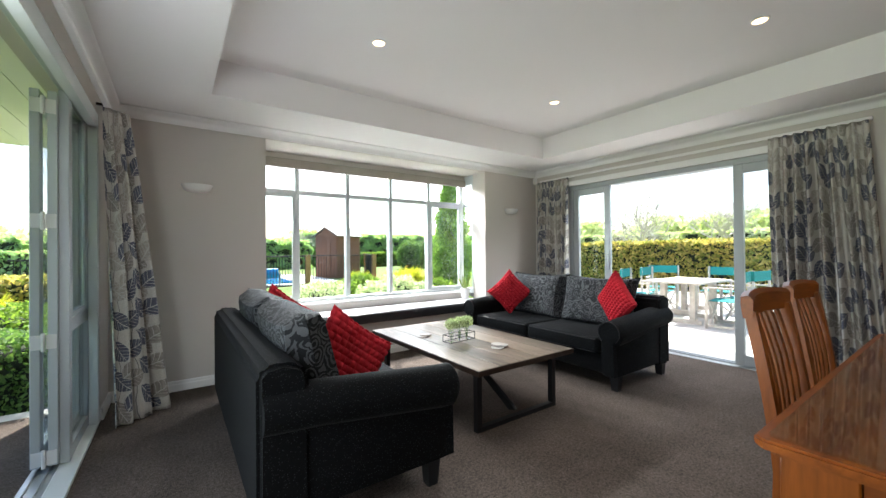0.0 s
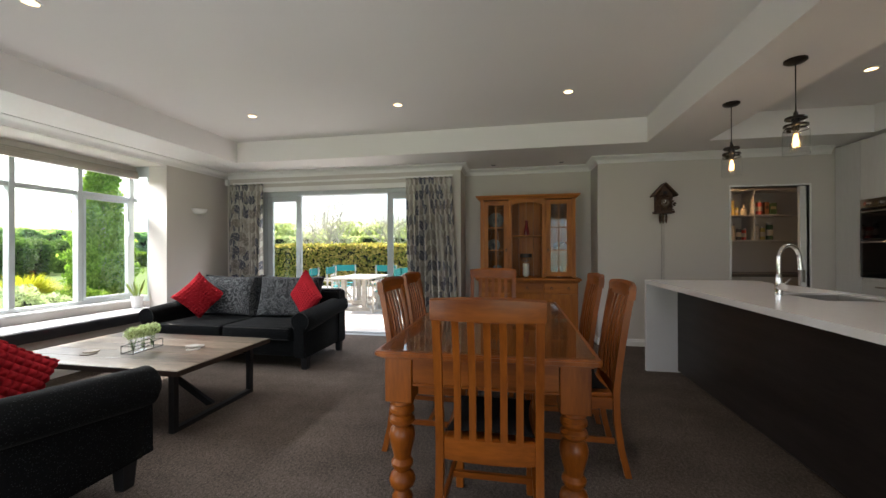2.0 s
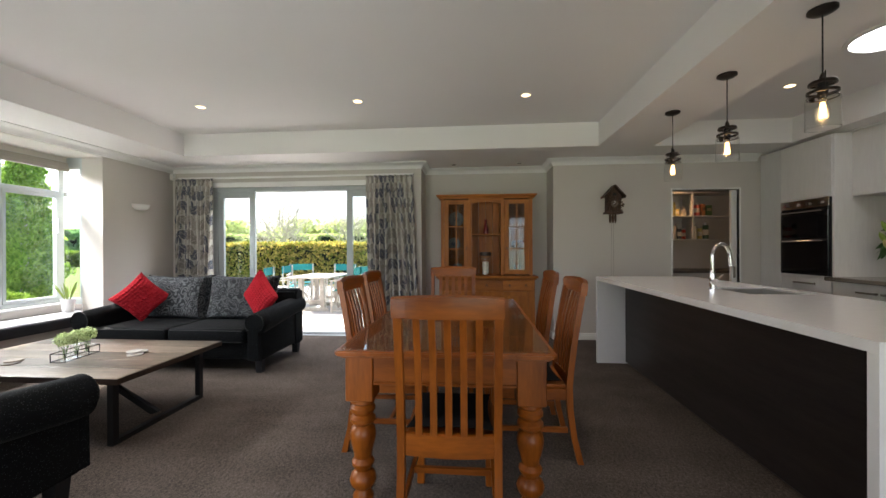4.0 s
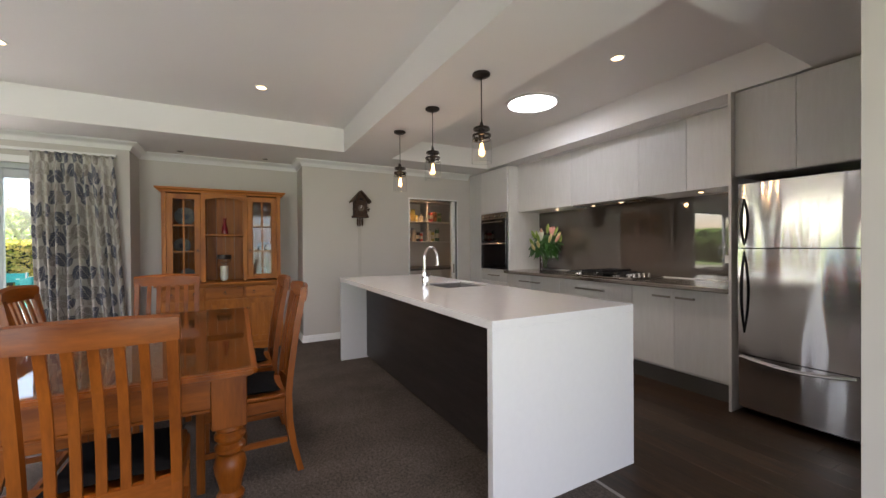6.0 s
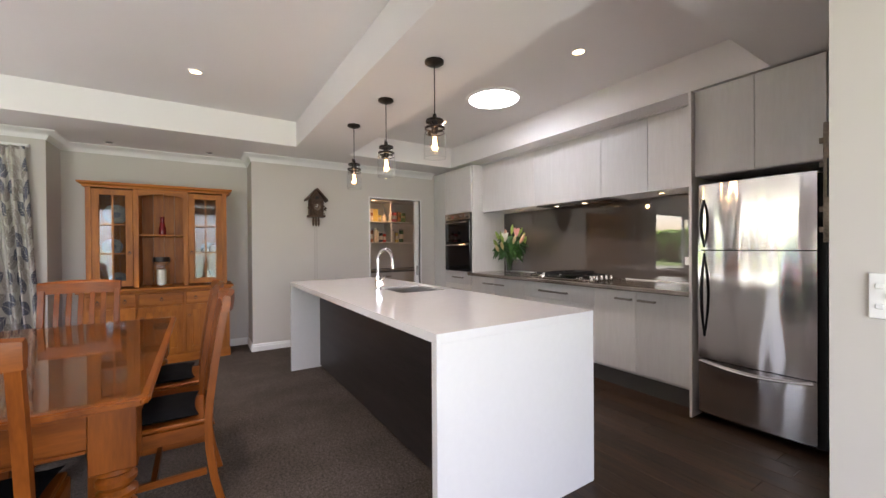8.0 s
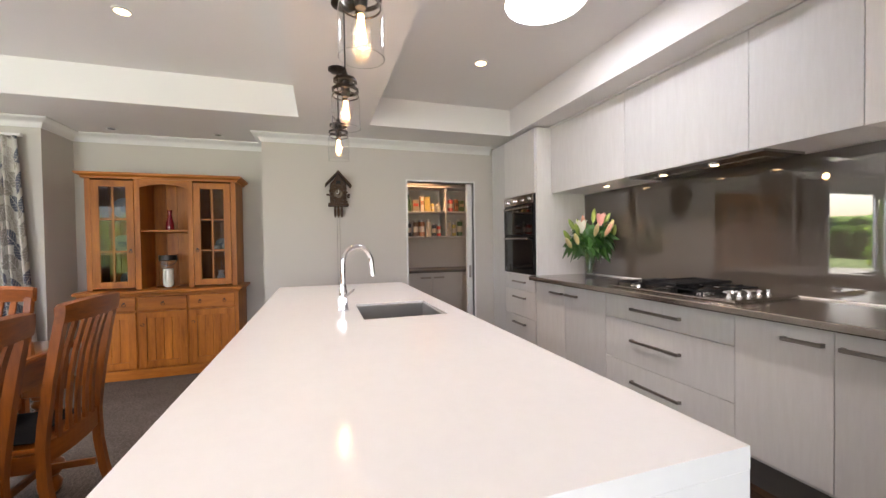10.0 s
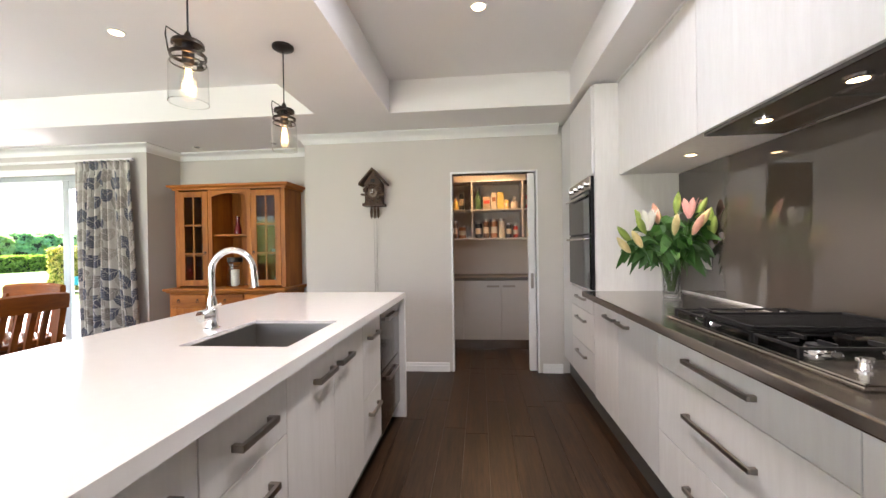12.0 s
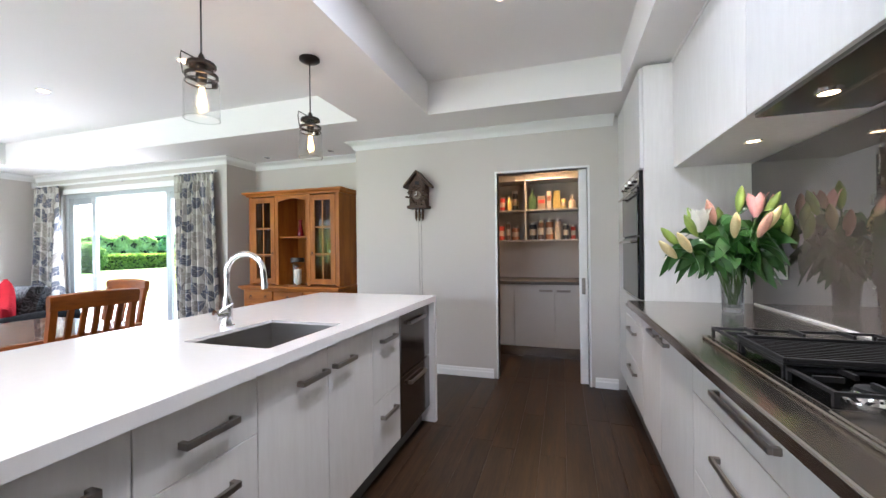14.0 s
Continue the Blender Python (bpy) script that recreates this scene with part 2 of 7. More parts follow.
def foliage(name, dark, light, rough=0.55, scale=1.2, through_light=0.45):
    """Leaves, each of its own tint, that let some of the sun through."""
    n = Nodes(name)
    g = n.t.nodes.new("ShaderNodeNewGeometry").outputs["Random Per Island"]
    big = n.noise(n.vec(), scale, 3)
    f = n.math("ADD", n.math("MULTIPLY", g, 0.65), n.math("MULTIPLY", big, 0.35))
    c = n.mix(n.ramp(f, 0.15, 0.85), dark, light)
    n.set(c, rough, Specular_IOR_Level=0.2)
    if through_light:
        tl = n.t.nodes.new("ShaderNodeBsdfTranslucent")
        mx = n.t.nodes.new("ShaderNodeMixShader")
        n.put(tl.inputs[0], n.mix(1.0, c, (1.5, 1.6, 0.9), "MULTIPLY"))
        mx.inputs[0].default_value = through_light
        n.t.links.new(n.b.outputs[0], mx.inputs[1])
        n.t.links.new(tl.outputs[0], mx.inputs[2])
        n.t.links.new(mx.outputs[0], n.t.nodes["Material Output"].inputs[0])
    return n.m



M = {}
M["wall"] = plain("wall_paint_stone", (0.56, 0.522, 0.480), 0.8, 0.02, 1.5, 0.06, 300, Specular_IOR_Level=0.2)
M["ceiling"] = plain("ceiling_paint", (0.80, 0.775, 0.76), 0.85, 0.015, 1.2, 0.04, 300)
M["white"] = plain("white_trim_paint", (0.78, 0.77, 0.75), 0.4, 0.02, 5, 0.03, 200)
M["carpet"] = carpet()
def floor_board():
    """Dark oiled boards: broad tone, long streaks and short pores along the board."""
    n = Nodes("dark_plank")
    rnd = n.t.nodes.new("ShaderNodeObjectInfo").outputs["Random"]
    off = n.node("ShaderNodeVectorMath", operation="ADD", _0=n.vec((0.07, 1, 1)), _1=n.node("ShaderNodeCombineXYZ", _0=n.math("MULTIPLY", rnd, 7.0), _1=n.math("MULTIPLY", rnd, 13.0), _2=0.0))
    broad, streak, pore = n.noise(off, 6, 3, 0.6), n.noise(off, 38, 4, 0.7), n.noise(off, 130, 2, 0.7)
    t = n.math("ADD", n.math("MULTIPLY", broad, 0.3), n.math("ADD", n.math("MULTIPLY", streak, 0.5), n.math("MULTIPLY", pore, 0.2)))
    col = n.mix(n.ramp(t, 0.38, 0.62), (0.006, 0.0038, 0.0026), (0.062, 0.034, 0.0185))
    n.set(n.mix(1.0, col, n.mix(rnd, (0.8, 0.8, 0.8), (1.15, 1.12, 1.1)), "MULTIPLY"), n.math("ADD", n.math("MULTIPLY", streak, 0.3), 0.22), Specular_IOR_Level=0.22)
    n.bump(n.math("ADD", streak, pore), 0.12, 0.002)
    return n.m


M["plank"] = floor_board()
M["kitchen_face"] = wood("pale_woodgrain_laminate", (0.685, 0.67, 0.655), (0.75, 0.74, 0.73), "Z", 0.42, 34)
M["kitchen_dark"] = plain("kick_laminate", (0.10, 0.095, 0.09), 0.5, 0.1)
M["pantry_face"] = plain("pantry_laminate", (0.52, 0.50, 0.47), 0.45, 0.02)
M["stone"] = plain("white_stone", (0.83, 0.81, 0.80), 0.13, 0.015, 30, 0.0, 500)
M["panel_dark"] = wood("charcoal_woodgrain", (0.018, 0.014, 0.013), (0.04, 0.032, 0.03), "X", 0.4, 16)
M["steel"] = metal("brushed_steel", (0.50, 0.46, 0.42), 0.20, (0.04, 1, 1))
M["steel_fridge"] = metal("fridge_steel", (0.80, 0.785, 0.78), 0.115, (0.05, 1, 1), 0.8)
M["steel_dark"] = metal("dark_steel", (0.26, 0.25, 0.245), 0.16, (0.04, 1, 1))
M["handle"] = metal("satin_handle", (0.33, 0.30, 0.27), 0.32)
M["chrome"] = metal("chrome", (0.85, 0.85, 0.86), 0.07)
M["sink"] = metal("sink_steel", (0.52, 0.50, 0.48), 0.3, (1, 0.1, 1))
M["splash"] = plain("taupe_back_painted_glass", (0.078, 0.064, 0.053), 0.008, 0.03, 2, 0.0, IOR=2.05)
M["black"] = plain("black_satin", (0.012, 0.012, 0.013), 0.45, 0.15, Specular_IOR_Level=0.25)
M["black_gloss"] = plain("black_glass", (0.008, 0.008, 0.009), 0.05, 0.1, bump=0)
M["black_iron"] = plain("black_cast_iron", (0.012, 0.012, 0.013), 0.6, 0.2, 30, 0.2, Specular_IOR_Level=0.2)
M["bronze"] = plain("oiled_bronze", (0.03, 0.024, 0.02), 0.35, 0.2, 30, 0.1, Metallic=0.7)
M["pine_x"] = wood("golden_pine_x", (0.115, 0.026, 0.002), (0.31, 0.085, 0.008), "X", 0.38, 12, 0.05)
M["pine_y"] = wood("golden_pine_y", (0.115, 0.026, 0.002), (0.31, 0.085, 0.008), "Y", 0.38, 12, 0.05)
M["pine_z"] = wood("golden_pine_z", (0.115, 0.026, 0.002), (0.31, 0.085, 0.008), "Z", 0.38, 12, 0.05)
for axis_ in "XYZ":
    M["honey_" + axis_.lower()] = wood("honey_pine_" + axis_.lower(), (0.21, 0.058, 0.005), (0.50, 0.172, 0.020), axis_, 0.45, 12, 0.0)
M["fence_post"] = wood("fence_post_timber", (0.24, 0.13, 0.05), (0.42, 0.25, 0.11), "Z", 0.7, 12)
M["rustic"] = wood("rustic_plank", (0.012, 0.007, 0.004), (0.38, 0.305, 0.235), "Y", 0.36, 3.2, 0.1)
M["rustic_edge"] = wood("rustic_dark_edge", (0.012, 0.007, 0.005), (0.05, 0.03, 0.02), "Y", 0.45, 9)
M["seat_black"] = plain("black_seat_fabric", (0.009, 0.009, 0.010), 0.95, 0.2, 20, 0.3, 400, Specular_IOR_Level=0.05)
M["alu"] = plain("grey_aluminium", (0.42, 0.45, 0.46), 0.35, 0.03, 5, 0.0, Metallic=0.35)
M["alu_w"] = plain("pale_aluminium", (0.50, 0.54, 0.54), 0.35, 0.03, 5, 0.0, Metallic=0.2)
M["jamb"] = plain("jamb_paint", (0.62, 0.66, 0.64), 0.4, 0.02)
M["glass"] = pane_glass("window_glass")
M["cab_glass"] = pane_glass("cabinet_glass", (0.8, 0.8, 0.78), 0.25)
M["table_glass"] = pane_glass("table_glass", (0.91, 0.925, 0.91), 0.7)
M["clear"] = pane_glass("clear_jar_glass")
M["jar_glass"] = pane_glass("jar_glass", (0.955, 0.96, 0.955), 1.5)
M["cut_glass"] = pane_glass("cut_crystal", (0.93, 0.94, 0.93), 3.0)
M["cloth"] = leaf_cloth()
M["sofa"] = chenille()
M["damask"] = damask()
M["red"] = plain("red_wool", (0.46, 0.022, 0.034), 0.85, 0.15, 12, 0.4, 300, Specular_IOR_Level=0.1)
M["seatpad"] = plain("black_vinyl", (0.03, 0.03, 0.033), 0.30, 0.15, 12, 0.15, 200)
# Grey for the black cushion's top: its sunlit brightness put into the colour
M["seat_top_sunlit"] = plain("sunlit_seat_top", (0.30, 0.30, 0.31), 0.4, 0.1, 8, 0.1, 200)
M["blind"] = plain("roman_blind_linen", (0.36, 0.33, 0.28), 0.85, 0.06, 8, 0.2, 300)
M["china"] = plain("patterned_china", (0.38, 0.38, 0.38), 0.25, 0.5, 55, 0.0)
M["ceramic"] = plain("white_ceramic", (0.75, 0.74, 0.72), 0.2, 0.02, bump=0)
M["plaster"] = plain("plaster_sconce", (0.80, 0.79, 0.76), 0.6, 0.02)
M["bulb"] = glow("filament_glow", (1.0, 0.42, 0.11), 3.0)
M["down"] = glow("downlight_glow", (1.0, 0.66, 0.32), 2.0)
M["tube"] = glow("skylight_diffuser", (0.95, 0.98, 1.0), 2.5)
M["grass"] = foliage("lawn", (0.11, 0.17, 0.035), (0.20, 0.27, 0.075), 0.9, 0.7, 0)
M["concrete"] = plain("pale_concrete", (0.50, 0.48, 0.45), 0.85, 0.08, 2, 0.2)
M["aggregate"] = plain("exposed_aggregate", (0.20, 0.20, 0.20), 0.85, 0.3, 3, 0.5, 90)
M["teal"] = plain("teal_canvas", (0.012, 0.22, 0.21), 0.8, 0.1, 20, 0.1)
M["outdoor_wood"] = wood("whitewashed_timber", (0.42, 0.38, 0.33), (0.62, 0.58, 0.52), "X", 0.7, 14)
M["cuckoo"] = wood("carved_walnut", (0.03, 0.014, 0.008), (0.09, 0.045, 0.022), "Z", 0.5, 30)
M["soil"] = plain("soil", (0.06, 0.045, 0.035), 0.95, 0.3, 10, 0.5)
M["shed"] = wood("shed_boards", (0.16, 0.065, 0.035), (0.30, 0.14, 0.085), "Z", 0.7, 12)
M["bark"] = plain("bark", (0.52, 0.48, 0.42), 0.9, 0.25, 8, 0.6, 60)
M["pool"] = plain("pool_water", (0.02, 0.22, 0.55), 0.1, 0.1, 2)
M["leaf_hedge"] = foliage("hedge_leaves", (0.13, 0.18, 0.035), (0.62, 0.47, 0.18))
M["leaf_dark"] = foliage("conifer_leaves", (0.045, 0.10, 0.03), (0.20, 0.31, 0.10))
M["leaf_bright"] = foliage("bright_leaves", (0.08, 0.15, 0.02), (0.26, 0.36, 0.08))
M["leaf_yellow"] = foliage("yellow_flax", (0.32, 0.34, 0.03), (0.62, 0.58, 0.08))
M["leaf_grey"] = foliage("silver_leaves", (0.22, 0.28, 0.15), (0.68, 0.72, 0.60))
# Near-black filling: the shade deep among hedge and shrub leaves, put into colour
M["core"] = plain("hedge_inner_shade", (0.012, 0.018, 0.006), 0.95, 0.3)


# ---- mesh helpers ----
def base_of(parent):
    m = Matrix()
    while parent is not None:
        m = parent.matrix_basis @ m
        parent = parent.parent
    return m


def part(name, bm, material, parent=None, label="", smooth=False):
    """Links a bmesh, given in world places, as one mesh object under its thing."""
    if parent is not None:
        bm.transform(base_of(parent).inverted())
    me = bpy.data.meshes.new(name)
    bmesh.ops.recalc_face_normals(bm, faces=bm.faces)
    bm.to_mesh(me)
    bm.free()
    for m in material if isinstance(material, (list, tuple)) else [material]:
        me.materials.append(m)
    if smooth:
        me.polygons.foreach_set("use_smooth", [True] * len(me.polygons))
        me.set_sharp_from_angle(angle=radians(40))
    ob = new(name, me)
    ob.parent = parent
    if label:
        ob["label"] = label
    return ob


def thing(name, at, label="", category="", group="", rz=0):
    ob = new(name)
    ob.empty_display_size = 0.1
    ob.matrix_basis = pose(*at, 0, 0, rz)
    return tagged(ob, label, category, group)


def structure(name, bm, material, parent=None, smooth=False):
    return tagged(part(name, bm, material, parent, "", smooth), kind="structure")


def box(bm, lo, hi, bevel=0.0, seg=1):
    lo, hi = [min(a, b) for a, b in zip(lo, hi)], [max(a, b) for a, b in zip(lo, hi)]
    v = [bm.verts.new((x, y, z)) for z in (lo[2], hi[2]) for y in (lo[1], hi[1]) for x in (lo[0], hi[0])]
    f = [bm.faces.new([v[i] for i in q]) for q in ((0, 2, 3, 1), (4, 5, 7, 6), (0, 1, 5, 4), (2, 6, 7, 3), (0, 4, 6, 2), (1, 3, 7, 5))]
    if bevel:
        es = list({e for x in f for e in x.edges})
        bmesh.ops.bevel(bm, geom=es, offset=bevel, segments=seg, affect="EDGES", profile=0.5, clamp_overlap=True)
    return bm


def B(*boxes, bevel=0.0, seg=1):
    bm = bmesh.new()
    for lo, hi in boxes:
        box(bm, lo, hi, bevel, seg)
    return bm


def ring(bm, c, u, v, r, n):
    return [bm.verts.new(c + u * (math.cos(2 * math.pi * k / n) * r) + v * (math.sin(2 * math.pi * k / n) * r)) for k in range(n)]


def tube(bm, pts, radii, n=10, caps=True):
    """A round bar through points."""
    pts = [Vector(p) for p in pts]
    radii = radii if isinstance(radii, (list, tuple)) else [radii] * len(pts)
    rings, up = [], None
    for i, p in enumerate(pts):
        d = (pts[min(i + 1, len(pts) - 1)] - pts[max(i - 1, 0)]).normalized()
        if up is None:
            up = d.orthogonal().normalized()
        up = (up - d * up.dot(d)).normalized()
        rings.append(ring(bm, p, up, d.cross(up), radii[i], n))
    for a, b in zip(rings, rings[1:]):
        for k in range(n):
            bm.faces.new((a[k], a[(k + 1) % n], b[(k + 1) % n], b[k]))
    if caps:
        bm.faces.new(rings[0][::-1])
        bm.faces.new(rings[-1])
    return bm


def lathe(bm, x, y, profile, n=20, caps=True):
    """Turned about a vertical axis; profile of (radius, z)."""
    rings = [[bm.verts.new((x + r * math.cos(2 * math.pi * k / n), y + r * math.sin(2 * math.pi * k / n), z)) for k in range(n)] for r, z in profile]
    for a, b in zip(rings, rings[1:]):
        for k in range(n):
            bm.faces.new((a[k], a[(k + 1) % n], b[(k + 1) % n], b[k]))
    if caps:
        bm.faces.new(rings[0][::-1])
        bm.faces.new(rings[-1])
    return bm


def sweep(bm, profile, path, closed=False):
    """A profile of (out, up) carried along a flat path with mitred corners; out is to the right of the way."""
    pts = [Vector(p) for p in path]
    n, rows = len(pts), []
    for i, p in enumerate(pts):
        a = (p - pts[i - 1]).normalized() if i or closed else (pts[1] - p).normalized()
        b = (pts[(i + 1) % n] - p).normalized() if i < n - 1 or closed else a
        na, nb = Vector((a.y, -a.x, 0)), Vector((b.y, -b.x, 0))
        m = (na + nb).normalized()
        m /= max(0.3, m.dot(na))
        rows.append([bm.verts.new(p + m * o + Vector((0, 0, u))) for o, u in profile])
    k = len(profile)
    for a, b in (zip(rows, rows[1:] + rows[:1]) if closed else zip(rows, rows[1:])):
        for j in range(k):
            bm.faces.new((a[j], a[(j + 1) % k], b[(j + 1) % k], b[j]))
    if not closed:
        bm.faces.new(rows[0])
        bm.faces.new(rows[-1][::-1])
    return bm


def prism(bm, outline, lo, hi, axis="x"):
    """A flat outline of (a, b) pushed from lo to hi along an axis."""
    def at(a, b, c):
        return {"x": (c, a, b), "y": (a, c, b), "z": (a, b, c)}[axis]
    p = [bm.verts.new(at(a, b, lo)) for a, b in outline]
    q = [bm.verts.new(at(a, b, hi)) for a, b in outline]
    bm.faces.new(p[::-1])
    bm.faces.new(q)
    for i in range(len(p)):
        j = (i + 1) % len(p)
        bm.faces.new((p[i], p[j], q[j], q[i]))
    return bm


def cushion(bm, centre, u, v, w, h, thick, n=14, bobble=0.0, puff=0.5, bob_side=1):
    """A stuffed square: half sizes w, h along the unit ways u, v."""
    u, v = Vector(u).normalized(), Vector(v).normalized()
    nn = u.cross(v)
    c = Vector(centre)
    grids = []
    for side in (1, -1):
        g = []
        for i in range(n + 1):
            row = []
            for j in range(n + 1):
                a, b = 2 * i / n - 1, 2 * j / n - 1
                pin = 1 - 0.10 * (1 - b * b), 1 - 0.10 * (1 - a * a)
                e = max(0.0, (1 - a**4) * (1 - b**4)) ** puff
                hgt = thick * e
                if bobble and 0 < i < n and 0 < j < n:
                    hgt += bobble * abs(math.sin(math.pi * a * 5.5) * math.sin(math.pi * b * 5.5)) ** 0.7
                row.append((c + u * (a * w * pin[0]) + v * (b * h * pin[1]) + nn * (side * hgt)))
            g.append(row)
        grids.append(g)
    vs = [[bm.verts.new(p) for p in row] for row in grids[0]]
    vb = [[vs[i][j] if i in (0, n) or j in (0, n) else bm.verts.new(grids[1][i][j]) for j in range(n + 1)] for i in range(n + 1)]
    for g in (vs, vb):
        for i in range(n):
            for j in range(n):
                q = (g[i][j], g[i + 1][j], g[i + 1][j + 1], g[i][j + 1])
                if len(set(q)) == 4:
                    try:
                        bm.faces.new(q if g is vs else q[::-1])
                    except ValueError:
                        pass
    return bm


def bulk(name, verts, faces, material, parent=None, kind="", label="", category=""):
    if parent is not None:
        m = np.array(base_of(parent).inverted())
        verts = verts @ m[:3, :3].T + m[:3, 3]
    me = bpy.data.meshes.new(name)
    me.vertices.add(len(verts))
    me.vertices.foreach_set("co", np.asarray(verts, dtype=np.float32).ravel())
    me.loops.add(faces.size)
    me.loops.foreach_set("vertex_index", faces.astype(np.int32).ravel())
    me.polygons.add(len(faces))
    me.polygons.foreach_set("loop_start", np.arange(0, faces.size, faces.shape[1], dtype=np.int32))
    me.update(calc_edges=True)
    me.validate()
    me.materials.append(material)
    ob = new(name, me)
    ob.parent = parent
    return tagged(ob, label, category, "", kind)


def leaves(points, size, rng, up=0.3, ratio=1.6):
    """Small pointed quads, one on each point, turned at random."""
    n = len(points)
    a = rng.normal(size=(n, 3))
    a[:, 2] += up
    a /= np.linalg.norm(a, axis=1)[:, None]
    b = np.cross(a, rng.normal(size=(n, 3)))
    b /= np.linalg.norm(b, axis=1)[:, None]
    s = (size * rng.uniform(0.6, 1.3, n))[:, None]
    v = np.stack([points - a * s * ratio / 2, points + b * s / 2, points + a * s * ratio / 2, points - b * s / 2], 1).reshape(-1, 3)
    return v, np.arange(4 * n).reshape(-1, 4)


# ---- large structure ----
CEIL, HIGH, GR = 2.42, 2.70, -0.15
WX, EX, AX, NY, SY = -0.25, 4.86, 5.33, 4.45, -4.2
HX = -2.0
structure("wall_north", B(((-0.5, NY, 0), (0.93, 4.65, CEIL)), ((3.80, NY, 0), (5.1, 4.65, CEIL)), ((0.93, NY, 2.33), (3.80, 4.65, CEIL)),
                          ((0.93, NY, 0), (3.80, 4.65, 0.39))), M["wall"])
structure("wall_bay", B(((0.73, 4.65, -0.15), (4.0, 5.10, 0.39)), ((0.73, 4.65, 0.39), (0.93, 5.10, 2.33)), ((3.80, 4.65, 0.39), (4.0, 4.72, 2.33)),
                        ((0.73, 4.65, 2.33), (4.0, 5.10, 2.5)), ((0.93, 4.92, 2.245), (3.80, 5.10, 2.33)),
                        ((0.93, 4.86, 0.39), (3.80, 4.962, 0.585)), ((0.93, 4.962, 0.39), (3.80, 5.10, 0.609))), M["wall"])
structure("wall_east", B(((EX, 3.85, 0), (5.06, NY, CEIL)), ((EX, 0.784, 0), (5.06, 1.15, CEIL)), ((EX, 1.15, 2.12), (5.06, 3.85, CEIL)),
                         ((5.06, 0.784, 0), (5.45, 0.92, CEIL))), M["wall"])
structure("wall_alcove", B(((AX, -1.12, 0), (5.45, 0.784, CEIL))), M["wall"])
structure("wall_pantry", B(((EX, -2.54, 0), (4.96, -1.006, CEIL)), ((EX, -4.21, 0), (4.96, -3.36, CEIL)), ((EX, -3.36, 1.98), (4.96, -2.54, CEIL)),
                           ((4.96, -1.12, 0), (AX, -1.006, CEIL))), M["wall"])
structure("wall_pantry_room", B(((6.2, -4.3, 0), (6.32, -1.6, CEIL)), ((4.96, -1.72, 0), (6.2, -1.6, CEIL)), ((4.96, -4.3, 0), (6.2, -4.21, CEIL))), M["wall"])
structure("wall_south", B(((-0.75, -4.35, 0), (4.96, -4.212, CEIL))), M["wall"])
structure("wall_west", B(((-0.45, 4.02, 0), (WX, NY, CEIL)), ((-0.45, 0.55, 0), (WX, 0.95, CEIL)), ((-0.45, 0.95, 2.2), (WX, 4.02, CEIL))), M["wall"])
# The opening in the hall's unseen west wall is added for the fill lamp
structure("wall_hall", B(((HX, 0.55, 0), (-0.45, 0.67, CEIL)), ((HX - 0.12, -2.3, 0), (HX, -1.8, CEIL)), ((HX - 0.12, 0.2, 0), (HX, 0.67, CEIL)), ((HX - 0.12, -1.8, 2.2), (HX, 0.2, CEIL)), ((HX - 0.12, -1.8, 0), (HX, 0.2, 0.2)), ((HX, -2.29, 0), (0.03, -2.15, CEIL)),
                         ((-0.75, -4.21, 0), (-0.62, -2.29, CEIL))), M["wall"])

# the ceiling, with its two raised fields
MAIN, KIT = (0.43, -1.40, 4.22, 3.76), (0.60, -3.57, 4.29, -2.045)


def ceiling():
    xs = [HX - 0.12, KIT[0], MAIN[0], MAIN[2], KIT[2], 6.32]
    bm = bmesh.new()
    lo, hi, x0, x1, y0, y1 = CEIL, HIGH, HX - 0.12, 6.32, -4.35, 4.65
    bands = [(y0, KIT[1], None), (KIT[1], KIT[3], KIT), (KIT[3], MAIN[1], None), (MAIN[1], MAIN[3], MAIN), (MAIN[3], y1, None)]
    for a, b, f in bands:
        if f:
            box(bm, (x0, a, lo), (f[0], b, hi + 0.1))
            box(bm, (f[2], a, lo), (x1, b, hi + 0.1))
            box(bm, (f[0], a, hi), (f[2], b, hi + 0.1))
        else:
            box(bm, (x0, a, lo), (x1, b, hi + 0.1))
    return bm


structure("ceiling", ceiling(), M["ceiling"])

COVE = [(0, 0), (0.085, 0), (0.085, -0.008), (0.07, -0.02), (0.045, -0.032), (0.028, -0.05), (0.016, -0.072), (0.012, -0.085), (0, -0.085)]


def cornice(path):
    bm = bmesh.new()
    sweep(bm, [(o, u) for o, u in COVE], [(x, y, CEIL) for x, y in path])
    return structure("cornice", bm, M["white"], smooth=True)


cornice([(WX, 0.55), (WX, NY), (EX, NY), (EX, 0.784), (AX, 0.784), (AX, -1.006), (EX, -1.006), (EX, -3.58)])
BASEP = [(0, 0), (0.016, 0), (0.016, 0.055), (0.011, 0.066), (0.011, 0.078), (0.006, 0.09), (0, 0.09)]


def baseboard(path):
    bm = bmesh.new()
    sweep(bm, BASEP, [(x, y, 0.0) for x, y in path])
    structure("baseboard", bm, M["white"])


baseboard([(WX, 4.06), (WX, NY), (EX, NY), (EX, 3.93)])
baseboard([(EX, 1.07), (EX, 0.784), (AX, 0.784), (AX, -1.006), (EX, -1.006), (EX, -2.49)])
baseboard([(EX, -3.41), (EX, -3.60)])
baseboard([(HX, -2.15), (0.03, -2.15)][::-1])

